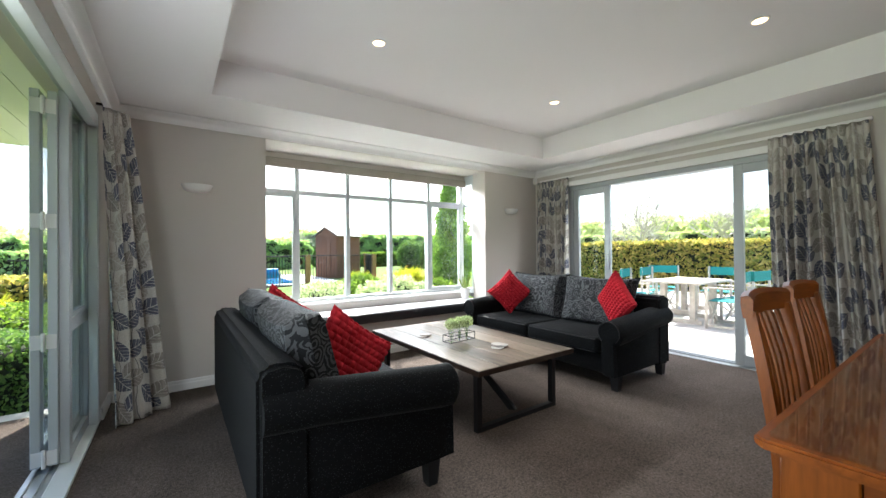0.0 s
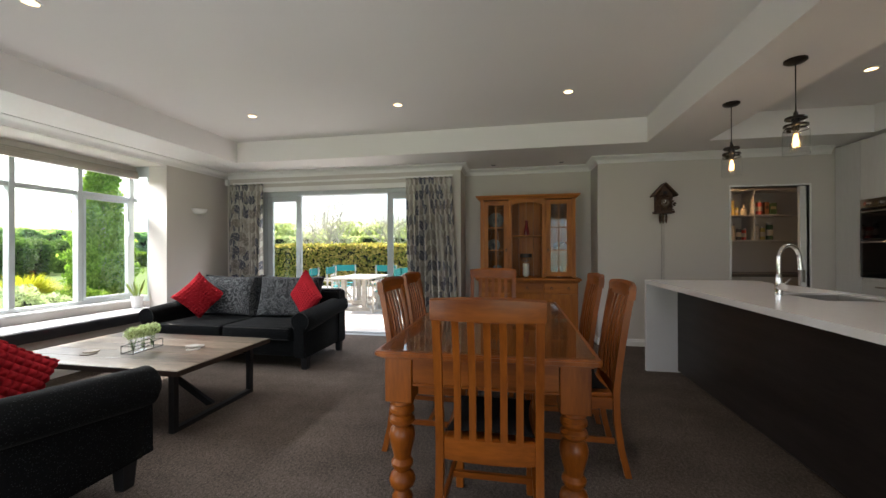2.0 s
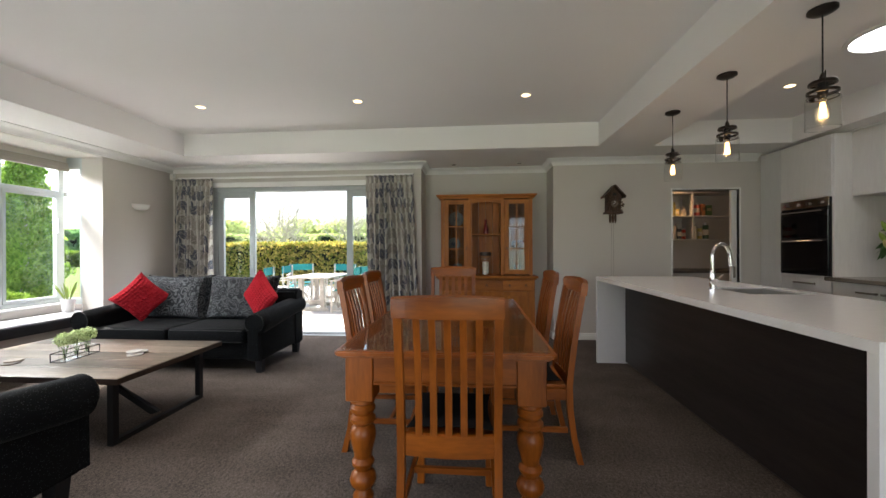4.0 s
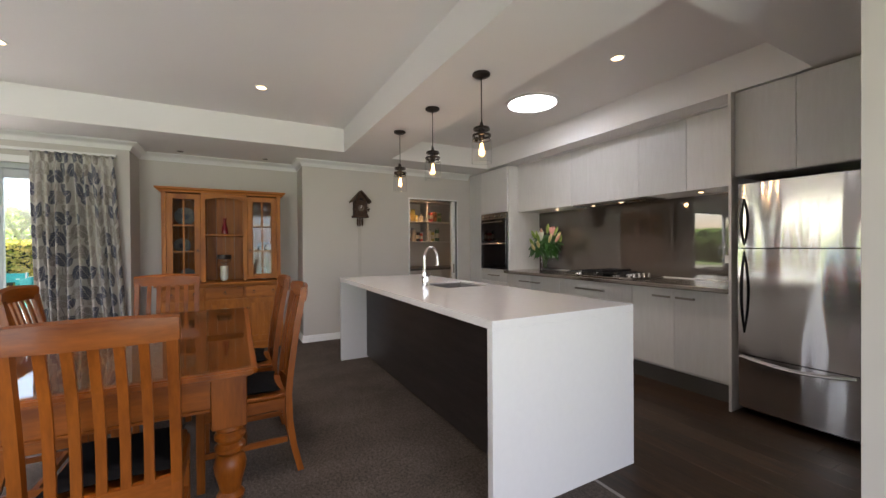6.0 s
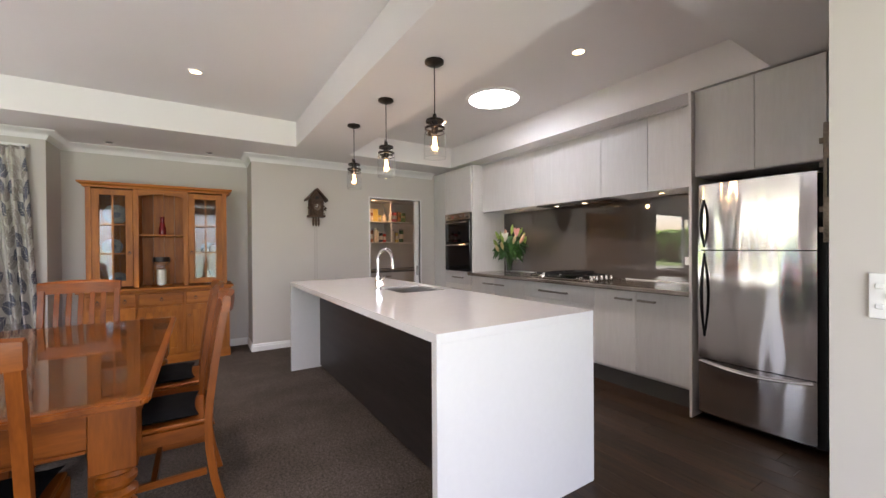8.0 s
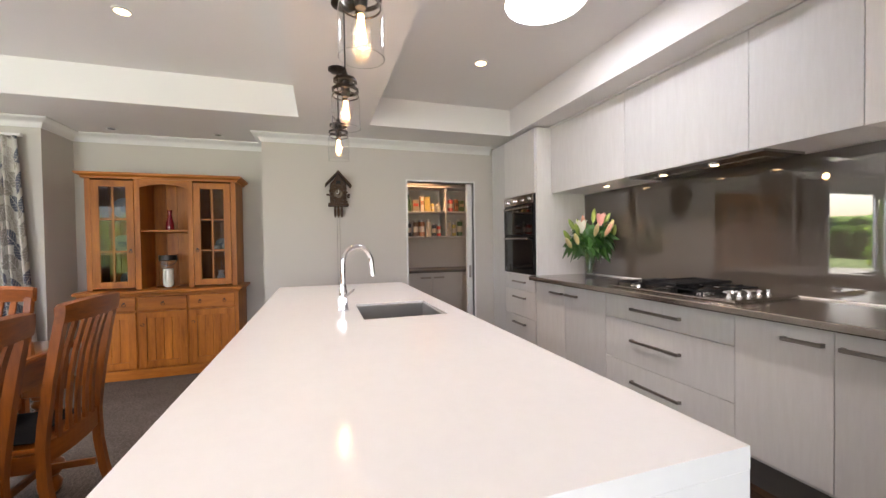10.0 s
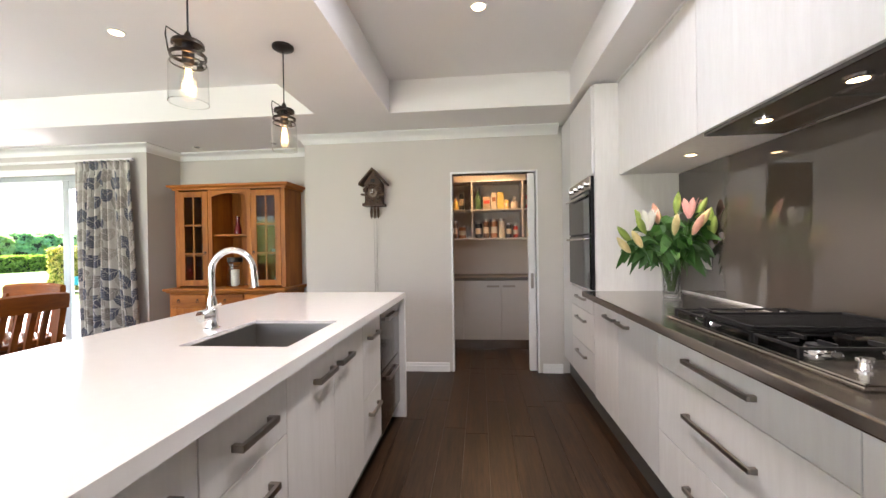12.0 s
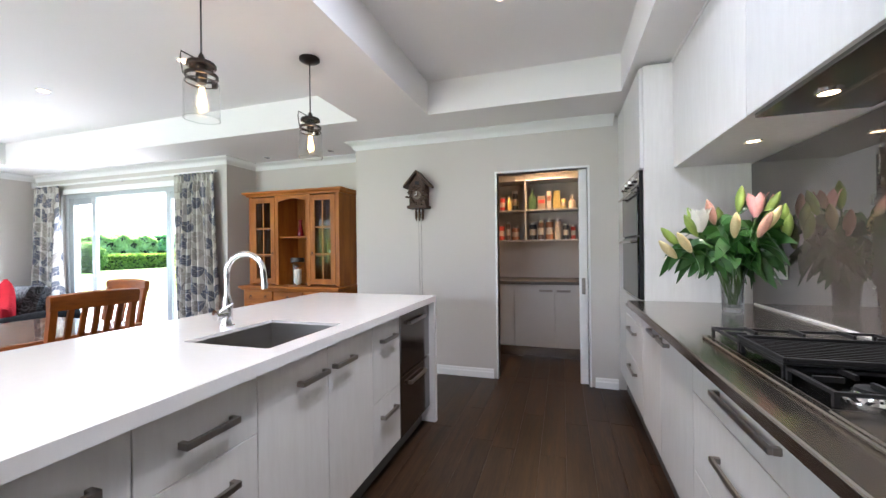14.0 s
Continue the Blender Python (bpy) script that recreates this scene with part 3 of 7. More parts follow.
structure("floor_slab", B(((HX - 0.12, -4.35, -0.2), (6.32, 4.65, -0.012)), ((0.73, 4.65, -0.2), (4.0, 5.1, -0.16))), M["concrete"])
structure("carpet", B(((HX, -1.91, -0.011), (EX, NY, 0.0)), ((WX - 0.03, 1.0, -0.0105), (WX, 1.02, -0.0005)), ((EX, -1.006, -0.011), (AX, 0.784, 0.0))), M["carpet"])
structure("floor_trim", B(((HX, -1.93, -0.011), (EX, -1.91, 0.002))), M["handle"])

# bay window: seat board, sill, frame with mullions and a transom
BY = 5.0
structure("window_sill", B(((0.93, 4.86, 0.585), (3.80, 4.96, 0.61)), bevel=0.004), M["white"])
win = thing("window_1", (2.36, BY, 0.61))
tagged(win, kind="structure")
part("window_frame", B(((0.93, 4.95, 0.61), (3.80, 5.03, 0.655)), ((0.93, 4.95, 2.19), (3.80, 5.03, 2.24)), ((0.93, 4.95, 0.655), (0.98, 5.03, 2.19)),
                       ((3.735, 4.95, 0.655), (3.80, 5.03, 2.19)), bevel=0.004), M["alu_w"], win)
MULL = [1.355, 1.965, 2.56, 3.165]
for x in MULL:
    part("mullion", B(((x - 0.025, 4.945, 0.657), (x + 0.025, 5.025, 2.188)), bevel=0.004), M["alu_w"], win)
edges = [0.98] + MULL + [3.735]
for a, b in zip(edges, edges[1:]):
    l, r = a + (0.025 if a in MULL else 0), b - (0.025 if b in MULL else 0)
    part("transom", B(((l + 0.001, 4.948, 1.875), (r - 0.001, 5.022, 1.925)), bevel=0.004), M["alu_w"], win)
    part("pane", B(((l, 4.98, 0.655), (r, 4.986, 1.875))), M["glass"], win).visible_shadow = False
    part("pane", B(((l, 4.98, 1.925), (r, 4.986, 2.19))), M["glass"], win).visible_shadow = False
for a, b in ((0.98, 1.33), (3.19, 3.735)):
    sash = part("sash", B(((a, 4.94, 0.657), (a + 0.03, 4.978, 1.873)), ((b - 0.03, 4.94, 0.657), (b, 4.978, 1.873)), ((a + 0.03, 4.94, 0.657), (b - 0.03, 4.978, 0.69)),
                          ((a + 0.03, 4.94, 1.84), (b - 0.03, 4.978, 1.873))), M["alu_w"], win)
    part("latch", B(((b - 0.028, 4.915, 1.42), (b - 0.008, 4.94, 1.60)), bevel=0.004), M["alu"], win)
side = thing("window_2", (3.85, 4.85, 0.61))
tagged(side, kind="structure")
part("window_frame", B(((3.81, 4.72, 0.58), (3.87, 4.76, 2.33)), ((3.81, 4.76, 0.58), (3.87, 5.0, 0.65)), ((3.81, 4.76, 2.20), (3.87, 5.0, 2.33)), ((3.81, 4.76, 1.875), (3.87, 5.0, 1.925))), M["alu_w"], side)
part("pane", B(((3.83, 4.76, 0.65), (3.836, 5.0, 1.875))), M["glass"], side).visible_shadow = False
part("pane", B(((3.83, 4.76, 1.925), (3.836, 5.0, 2.20))), M["glass"], side).visible_shadow = False

# slider in the east wall
sl = thing("door_1", (4.96, 2.5, 0))
tagged(sl, kind="structure")
part("door_frame", B(((4.885, 3.78, 0), (5.03, 3.85, 2.12)), ((4.885, 1.15, 0), (5.03, 1.22, 2.12)), ((4.885, 1.22, 2.06), (5.03, 3.78, 2.12)), bevel=0.004), M["alu"], sl)
part("door_sill", B(((4.86, 1.22, -0.03), (5.08, 3.78, 0.004)), ((4.93, 1.22, 0.004), (4.945, 3.78, 0.022)), ((4.99, 1.22, 0.004), (5.005, 3.78, 0.022))), M["alu"], sl)


def leaf(y0, y1, x, parent, thing_name="sliding_leaf"):
    p = part(thing_name, B(((x, y0, 0.02), (x + 0.045, y0 + 0.085, 2.06)), ((x, y1 - 0.085, 0.02), (x + 0.045, y1, 2.06)),
                           ((x, y0 + 0.085, 0.02), (x + 0.045, y1 - 0.085, 0.12)), ((x, y0 + 0.085, 1.97), (x + 0.045, y1 - 0.085, 2.06)), bevel=0.004), M["alu"], parent)
    part("pane", B(((x + 0.02, y0 + 0.085, 0.12), (x + 0.026, y1 - 0.085, 1.97))), M["glass"], p).visible_shadow = False
    return p


leaf(3.22, 3.78, 4.90, sl)
leaf(1.22, 1.86, 4.90, sl)
part("door_handle", B(((4.875, 3.235, 0.95), (4.90, 3.26, 1.15)), bevel=0.006), M["alu_w"], sl)
structure("door_trim", B(((4.838, 1.07, 0), (4.86, 1.15, 2.12)), ((4.838, 3.85, 0), (4.86, 3.93, 2.12)), ((4.838, 1.07, 2.12), (4.86, 3.93, 2.19)), bevel=0.003), M["white"])

# folding doors in the west wall
west = thing("door_2", (-0.4, 2.5, 0))
tagged(west, kind="structure")
part("door_frame", B(((-0.345, 3.95, 0.02), (-0.30, 4.02, 2.2)), ((-0.345, 3.385, 0.02), (-0.30, 3.45, 2.14)), ((-0.43, 0.95, 0.02), (-0.35, 1.02, 2.2)),
                     ((-0.345, 1.02, 2.14), (-0.30, 3.95, 2.2)), ((-0.342, 3.45, 0.75), (-0.302, 3.95, 0.83)), ((-0.342, 3.45, 0.02), (-0.302, 3.95, 0.09)), bevel=0.003), M["alu"], west)
sash_w = part("window_sash", B(((-0.322, 3.475, 0.83), (-0.305, 3.50, 2.14)), ((-0.322, 3.90, 0.83), (-0.305, 3.925, 2.14)), ((-0.322, 3.50, 0.83), (-0.305, 3.90, 0.86)), ((-0.322, 3.50, 2.11), (-0.305, 3.90, 2.14)), bevel=0.003), M["alu"], west)
part("pane", B(((-0.325, 3.45, 0.83), (-0.323, 3.95, 2.14))), M["glass"], west).visible_shadow = False
part("pane", B(((-0.325, 3.45, 0.09), (-0.323, 3.95, 0.75))), M["glass"], west).visible_shadow = False
structure("door_reveal", B(((-0.30, 3.957, 0), (-0.252, 4.018, 2.2)), ((-0.30, 1.02, 2.1), (-0.252, 3.955, 2.2))), M["jamb"])
structure("door_sill", B(((-0.346, 1.02, -0.02), (-0.25, 3.955, 0.018)), bevel=0.004), M["jamb"])
structure("door_track", B(((-0.46, 1.02, -0.03), (-0.347, 3.955, 0.004)), ((-0.44, 1.02, 0.004), (-0.43, 3.955, 0.016)), ((-0.39, 1.02, 0.004), (-0.38, 3.955, 0.016))), M["alu"])
structure("drain_grate", B(((-0.64, 1.0, -0.062), (-0.47, 4.0, -0.05))), M["black"])
structure("drain_bars", B(*[((-0.635, 1.0 + 0.025 * k, -0.0498), (-0.475, 1.0 + 0.025 * k + 0.009, -0.042)) for k in range(119)], ((-0.64, 1.0, -0.0498), (-0.636, 4.0, -0.04)), ((-0.474, 1.0, -0.0498), (-0.47, 4.0, -0.04))), M["alu"])
for x in (-0.456, -0.385):
    for_leaf = part("folding_leaf", B(((x, 3.36, 0.03), (x + 0.042, 3.43, 2.12)), ((x, 3.94, 0.03), (x + 0.042, 4.01, 2.12)),
                                      ((x, 3.43, 0.03), (x + 0.042, 3.94, 0.13)), ((x, 3.43, 2.03), (x + 0.042, 3.94, 2.12)), bevel=0.004), M["alu_w"], west)
    part("pane", B(((x + 0.018, 3.43, 0.13), (x + 0.024, 3.94, 2.03))), M["glass"], for_leaf).visible_shadow = False
for z in (0.08, 0.72, 1.39, 2.03):
    hg = part("hinge", B(((-0.452, 3.354, z - 0.04), (-0.408, 3.3595, z + 0.04)), ((-0.391, 3.354, z - 0.04), (-0.347, 3.3595, z + 0.04)), bevel=0.002), M["white"], west)
    part("knuckle", tube(bmesh.new(), [(-0.40, 3.348, z - 0.05), (-0.40, 3.348, z + 0.05)], 0.009, 10), M["white"], hg, smooth=True)

# pantry doorway
pd = thing("door_3", (EX, -2.95, 0))
tagged(pd, kind="structure")
part("door_frame", B(((4.85, -2.54, 0), (4.965, -2.52, 2.0)), ((4.85, -3.38, 0), (4.965, -3.36, 2.0)), ((4.85, -3.36, 1.98), (4.965, -2.54, 2.0)), bevel=0.002), M["white"], pd)
part("pocket_door", B(((4.89, -3.355, 0.01), (4.93, -3.285, 1.975)), bevel=0.002), M["white"], pd)
part("door_handle", B(((4.884, -3.335, 0.83), (4.889, -3.305, 0.98)), bevel=0.002), M["handle"], pd)


# ---- ground outside ----
structure("ground", B(((-900, -900, -0.6), (900, 900, GR))), M["grass"])
structure("patio", B(((5.06, -2.0, GR - 0.1), (12.4, 7.6, -0.05))), M["concrete"])
structure("path", B(((-3.6, 0.0, GR - 0.1), (-0.45, 4.55, -0.06))), M["aggregate"])
structure("garden_bed", B(((0.4, 5.6, GR - 0.1), (8.5, 12.2, GR + 0.02))), M["soil"])
structure("pool_surround", B(((-4, 16.6, GR - 0.1), (6.4, 17.3, -0.1)), ((-4, 17.3, GR - 0.1), (-2.5, 24, -0.1)), ((4.6, 17.3, GR - 0.1), (6.4, 24, -0.1)), ((-2.5, 23.2, GR - 0.1), (4.6, 24, -0.1))), M["concrete"])
structure("pool_water", B(((-2.5, 17.3, GR - 0.1), (4.6, 23.2, -0.13))), M["pool"])
structure("soffit", B(((-1.4, -1, 2.3), (-0.45, 5.9, 2.34))), M["white"])
structure("soffit_boards", B(*[((-1.4 + 0.19 * k, -1, 2.294), (-1.4 + 0.19 * k + 0.18, 5.9, 2.2995)) for k in range(5)]), M["white"])
structure("gutter", B(((-1.52, -1, 2.24), (-1.4, 5.9, 2.36)), bevel=0.01), M["black"])


# ---- kitchen ----
FY, UY = -3.615, -3.80


def bar_handle(parent, x0, x1, y, z, out=0.03, axis="x"):
    bm = bmesh.new()
    box(bm, (x0, y + out - 0.012, z - 0.009), (x1, y + out, z + 0.009), 0.002)
    box(bm, (x0, y, z - 0.009), (x0 + 0.014, y + out - 0.012, z + 0.009))
    box(bm, (x1 - 0.014, y, z - 0.009), (x1, y + out - 0.012, z + 0.009))
    return part("handle", bm, M["handle"], parent, "satin metal bar handle")


def unit(name, x0, x1, y_back, y_face, z0, z1, fronts, label, category="cabinet", kick=True, face=None):
    """A cabinet unit that faces +y when y_face is over y_back, else -y. fronts: (kind, x0, x1, z0, z1, handles)."""
    face = face or M["kitchen_face"]
    s = 1 if y_face > y_back else -1
    t = thing(name, ((x0 + x1) / 2, y_back, 0 if kick else z0), label, category)
    part("carcass", B(((x0 + 0.001, y_back, z0), (x1 - 0.001, y_face - s * 0.02, z1))), face, t)
    if kick:
        part("kick", B(((x0 + 0.001, y_back, 0.0), (x1 - 0.001, y_face - s * 0.05, z0))), M["kitchen_dark"], t)
    for kind, a, b, c, d, hs in fronts:
        p = part(kind, B(((a + 0.0015, y_face - s * 0.019, c + 0.0015), (b - 0.0015, y_face, d - 0.0015)), bevel=0.0015), face, t)
        for h0, h1, hz in hs:
            if s > 0:
                bar_handle(p, h0, h1, y_face, hz)
            else:
                part("handle", B(((h0, y_face - 0.03, hz - 0.009), (h1, y_face - 0.018, hz + 0.009)), ((h0, y_face - 0.018, hz - 0.009), (h0 + 0.014, y_face, hz + 0.009)), ((h1 - 0.014, y_face - 0.018, hz - 0.009), (h1, y_face, hz + 0.009))), M["handle"], p)
    return t


YB = SY - 0.005
unit("base_cabinet", 1.06, 1.94, YB, FY, 0.15, 0.88, [("door", 1.06, 1.535, 0.17, 0.88, [(1.36, 1.51, 0.80)]), ("door", 1.535, 1.94, 0.17, 0.88, [(1.565, 1.72, 0.80)])],
     "pale woodgrain base cabinet with two doors under the steel bench")
unit("drawer_cabinet", 1.94, 2.885, YB, FY, 0.15, 0.88, [("drawer", 1.94, 2.885, 0.70, 0.88, [(2.25, 2.63, 0.785)]), ("drawer", 1.94, 2.885, 0.40, 0.70, [(2.25, 2.63, 0.568)]),
     ("drawer", 1.94, 2.885, 0.16, 0.40, [(2.25, 2.63, 0.28)])], "pale woodgrain cabinet with three wide drawers under the cooktop")
unit("base_cabinet", 2.885, 3.86, YB, FY, 0.15, 0.88, [("door", 2.885, 3.395, 0.16, 0.88, [(3.215, 3.37, 0.79)]), ("door", 3.395, 3.86, 0.16, 0.88, [(3.42, 3.60, 0.79)])],
     "pale woodgrain base cabinet with two doors beside the oven tower")
tower = unit("oven_tower", 3.86, 4.52, YB, FY, 0.15, 2.40, [("door", 3.875, 4.52, 1.76, 2.395, []), ("drawer", 3.875, 4.52, 0.74, 0.90, [(4.06, 4.32, 0.83)]), ("drawer", 3.875, 4.52, 0.46, 0.74, [(4.06, 4.32, 0.66)]),
     ("drawer", 3.875, 4.52, 0.17, 0.46, [(4.06, 4.32, 0.38)])], "tall pale woodgrain tower that holds a double wall oven")
unit("tall_cabinet", 4.52, 4.85, YB, FY, 0.15, 2.40, [("door", 4.52, 4.85, 0.17, 2.395, [])], "tall narrow pale woodgrain cabinet in the corner by the pantry wall")
oven = thing("wall_oven", (4.15, FY, 0.92), "black glass double wall oven with a steel control strip", "oven")
part("oven_body", B(((3.885, FY - 0.018, 0.92), (4.51, FY + 0.004, 1.75))), M["black"], oven)
part("control_panel", B(((3.885, FY + 0.0042, 1.655), (4.51, FY + 0.014, 1.75)), bevel=0.002), M["steel"], oven)
for k in range(4):
    part("knob", tube(bmesh.new(), [(3.98 + k * 0.15 - 0.01, FY + 0.014, 1.70), (3.98 + k * 0.15 - 0.01, FY + 0.036, 1.70)], 0.019, 16), M["chrome"], oven)
for z0, z1 in ((1.335, 1.645), (0.925, 1.325)):
    d = part("oven_door", B(((3.89, FY + 0.0042, z0), (4.505, FY + 0.018, z1)), bevel=0.003), M["black_gloss"], oven)
    part("handle", tube(tube(tube(bmesh.new(), [(3.93, FY + 0.045, z1 - 0.03), (4.46, FY + 0.045, z1 - 0.03)], 0.009, 12), [(3.93, FY + 0.018, z1 - 0.03), (3.93, FY + 0.045, z1 - 0.03)], 0.006, 8),
                        [(4.38, FY + 0.018, z1 - 0.03), (4.38, FY + 0.045, z1 - 0.03)], 0.006, 8), M["steel"], d)

bench = thing("benchtop", (2.4, -3.9, 0.88), "long brushed stainless steel benchtop along the kitchen wall", "benchtop")
part("top", B(((1.06, YB, 0.881), (3.859, -3.53, 0.92)), bevel=0.006, seg=2), M["steel"], bench)
structure("splashback", B(((1.06, -4.211, 0.921), (3.859, SY - 0.001, 1.738))), M["splash"])
structure("bulkhead", B(((1.04, -4.21, 2.404), (4.85, UY + 0.0, CEIL))), M["ceiling"])
part("upstand", B(((1.05, SY, 0.921), (3.82, SY + 0.010, 0.929))), M["ceramic"], bench, "pale sealant bead")

for a, b in ((1.06, 1.53), (1.53, 1.995), (1.995, 2.885), (2.885, 3.858)):
    unit("wall_cabinet", a, b, YB, UY, 1.745, 2.40, [("door", a, b, 1.742, 2.398, [])],
         "wide pale woodgrain wall cabinet over the cooktop" if a == 1.995 else "pale woodgrain wall cabinet without handles above the splashback", kick=False)
hood = thing("range_hood", (2.4, -3.98, 1.745), "slim black range hood set flush under the wall cabinet", "range hood")
part("body", B(((1.93, -4.15, 1.728), (2.86, -3.815, 1.7449)), bevel=0.002), M["steel_dark"], hood)
for k in range(2):
    x0 = 2.02 + k * 0.4
    fl = part("filter", B(((x0 - 0.006, -4.13, 1.7262), (x0 + 0.376, -3.96, 1.7278))), M["steel"], hood, "fine steel slatted filter")
    for i in range(24):
        part("slat", B(((x0 + i * 0.0155, -4.12, 1.7235), (x0 + i * 0.0155 + 0.011, -3.97, 1.726))), M["steel"], fl)


def puck(name, x, y, z, r, mat_ring, glow_mat, label, group, watts=0, color=(1, 0.88, 0.74), angle=100):
    t = thing(name, (x, y, z), label, "downlight", group)
    part("rim", lathe(bmesh.new(), x, y, [(r, z + 0.001), (r * 1.0, z - 0.005), (r * 0.74, z - 0.007), (r * 0.74, z + 0.001)], 24, False), mat_ring, t)
    part("lamp_face", lathe(bmesh.new(), x, y, [(r * 0.73, z + 0.0005), (r * 0.73, z - 0.003)], 20), glow_mat, t)
    if watts:
        li = new("lamp_light", bpy.data.lights.new("lamp_light", "SPOT"))
        li.data.energy, li.data.color, li.data.spot_size, li.data.spot_blend, li.data.shadow_soft_size = watts, color, radians(angle), 0.7, 0.035
        li.matrix_basis = Matrix.Translation((x, y, z - 0.012))
    return t


for x, y in ((3.28, -3.98), (1.50, -3.98)):
    puck("cabinet_light", x, y, 1.745, 0.034, M["chrome"], M["down"], "small round warm light under the wall cabinets", "lights under the wall cabinets", 2.4)
for x in (2.64, 2.27):
    puck("hood_light", x, -3.915, 1.728, 0.034, M["chrome"], M["down"], "small round warm lamp in the range hood", "lamps of the range hood", 2.0)

hob = thing("gas_cooktop", (2.4, -3.88, 0.92), "steel gas cooktop with black cast iron trivets and a griddle plate", "cooktop")
part("plate", B(((1.95, -4.15, 0.921), (2.83, -3.63, 0.931)), ((1.955, -4.145, 0.931), (2.13, -3.635, 0.937)), bevel=0.003), M["steel"], hob)
part("burner_tray", B(((2.14, -4.135, 0.9312), (2.815, -3.645, 0.9345)), bevel=0.001), M["steel_dark"], hob)
for x, y, r in ((2.70, -3.76, 0.045), (2.70, -4.03, 0.035), (2.45, -3.89, 0.055), (2.22, -3.76, 0.034), (2.22, -4.0, 0.045)):
    b = part("burner", lathe(bmesh.new(), x, y, [(r * 1.5, 0.9346), (r * 1.42, 0.941), (r * 1.05, 0.943), (r, 0.952)], 24), M["chrome"], hob, smooth=True)
    part("burner_cap", lathe(bmesh.new(), x, y, [(r * 0.88, 0.952), (r * 0.84, 0.958), (0.002, 0.960)], 20), M["black_iron"], b, smooth=True)
for x0, x1 in ((2.585, 2.81), (2.335, 2.575), (2.15, 2.325)):
    g = bmesh.new()
    for y in (-4.12, -3.665):
        box(g, (x0, y, 0.958), (x1, y + 0.009, 0.966))
        for x in (x0, x1 - 0.009):
            box(g, (x, y, 0.9346), (x + 0.009, y + 0.009, 0.958))
    for x in (x0, x1 - 0.009):
        box(g, (x, -4.111, 0.958), (x + 0.009, -3.665, 0.966))
    xm = (x0 + x1) / 2
    for y in (-4.02, -3.89, -3.76):
        box(g, (x0 + 0.009, y, 0.960), (xm - 0.022, y + 0.008, 0.972))
        box(g, (xm + 0.022, y, 0.960), (x1 - 0.009, y + 0.008, 0.972))
    for y0 in (-4.111, -3.72):
        box(g, (xm - 0.004, y0, 0.960), (xm + 0.004, y0 + 0.055, 0.972))
    part("trivet", g, M["black_iron"], hob)
for k in range(5):
    x, y = 2.045, -3.72 - k * 0.08
    kb = part("knob", lathe(bmesh.new(), x, y, [(0.022, 0.937), (0.022, 0.941), (0.013, 0.944), (0.011, 0.957), (0.015, 0.961), (0.015, 0.968), (0.008, 0.971)], 18), M["chrome"], hob, smooth=True)
    part("grip", B(((x - 0.006, y - 0.019, 0.9605), (x + 0.006, y + 0.019, 0.9695)), bevel=0.002), M["chrome"], kb)
grid_ = thing("griddle", (2.44, -3.9, 0.972), "black ridged cast iron griddle plate laid over the cooktop", "griddle")
gp = part("plate", B(((2.31, -4.125, 0.9725), (2.57, -3.645, 0.979)), ((2.31, -4.125, 0.979), (2.57, -4.117, 0.990)), ((2.31, -3.653, 0.979), (2.57, -3.645, 0.990)),
                     ((2.31, -4.117, 0.979), (2.318, -3.653, 0.990)), ((2.562, -4.117, 0.979), (2.57, -3.653, 0.990)), bevel=0.0015), M["black_iron"], grid_)
for k in range(13):
    part("ridge", B(((2.325 + 0.018 * k, -4.11, 0.9792), (2.332 + 0.018 * k, -3.66, 0.983))), M["black_iron"], gp)


def power_point(x, y, z, face, name="power_point", w=0.115, h=0.072, keys=2, label="white double power point on the splashback"):
    """face: 'y' on a wall that looks to +y, 'x-' on one that looks to -x."""
    t = thing(name, (x, y, z), label, "switch" if name != "power_point" else "power point")
    part("plate", B(((x - w / 2, y, z - h / 2), (x + w / 2, y + 0.009, z + h / 2)), bevel=0.002), M["white"], t)
    return t


for x, z in ((3.545, 1.125), (1.35, 1.125)):
    pp = power_point(x, SY, z, "y")
    for dx in (-0.035, 0.005):
        part("rocker", B(((x + dx, SY + 0.0092, z + 0.008), (x + dx + 0.018, SY + 0.013, z + 0.024))), M["ceramic"], pp)
sw = power_point(-0.098, -2.15, 1.115, "y", "light_switch", 0.084, 0.134, label="white light switch plate with five rockers on the wall end")
for dx, dz in ((-0.02, 0.03), (0.02, 0.03), (0.0, 0.0), (-0.02, -0.03), (0.02, -0.03)):
    part("rocker", B(((-0.098 + dx - 0.009, -2.1408, 1.115 + dz - 0.008), (-0.098 + dx + 0.009, -2.136, 1.115 + dz + 0.008)), bevel=0.002), M["ceramic"], sw)

# fridge and what frames it
unit("fridge_cabinet", 0.335, 1.04, YB, -3.55, 1.77, 2.40, [("door", 0.335, 0.68, 1.772, 2.398, []), ("door", 0.68, 1.04, 1.772, 2.398, [])], "pale woodgrain cabinet with two doors above the fridge", kick=False)
structure("fridge_panel", B(((1.0403, YB + 0.001, 0), (1.058, -3.50, 2.40))) , M["kitchen_face"])
side_unit = unit("tall_cabinet", -0.45, 0.33, YB, -3.55, 0.10, 2.40, [("door", -0.45, -0.06, 0.12, 2.398, []), ("door", -0.06, 0.329, 0.12, 2.398, [])], "tall pale woodgrain cabinet beside the fridge")
fr = thing("fridge", (0.72, -3.88, 0), "brushed stainless steel fridge with two doors above a freezer drawer", "fridge")
part("body", B(((0.345, -4.18, 0.03), (1.02, -3.60, 1.70))), M["black"], fr)


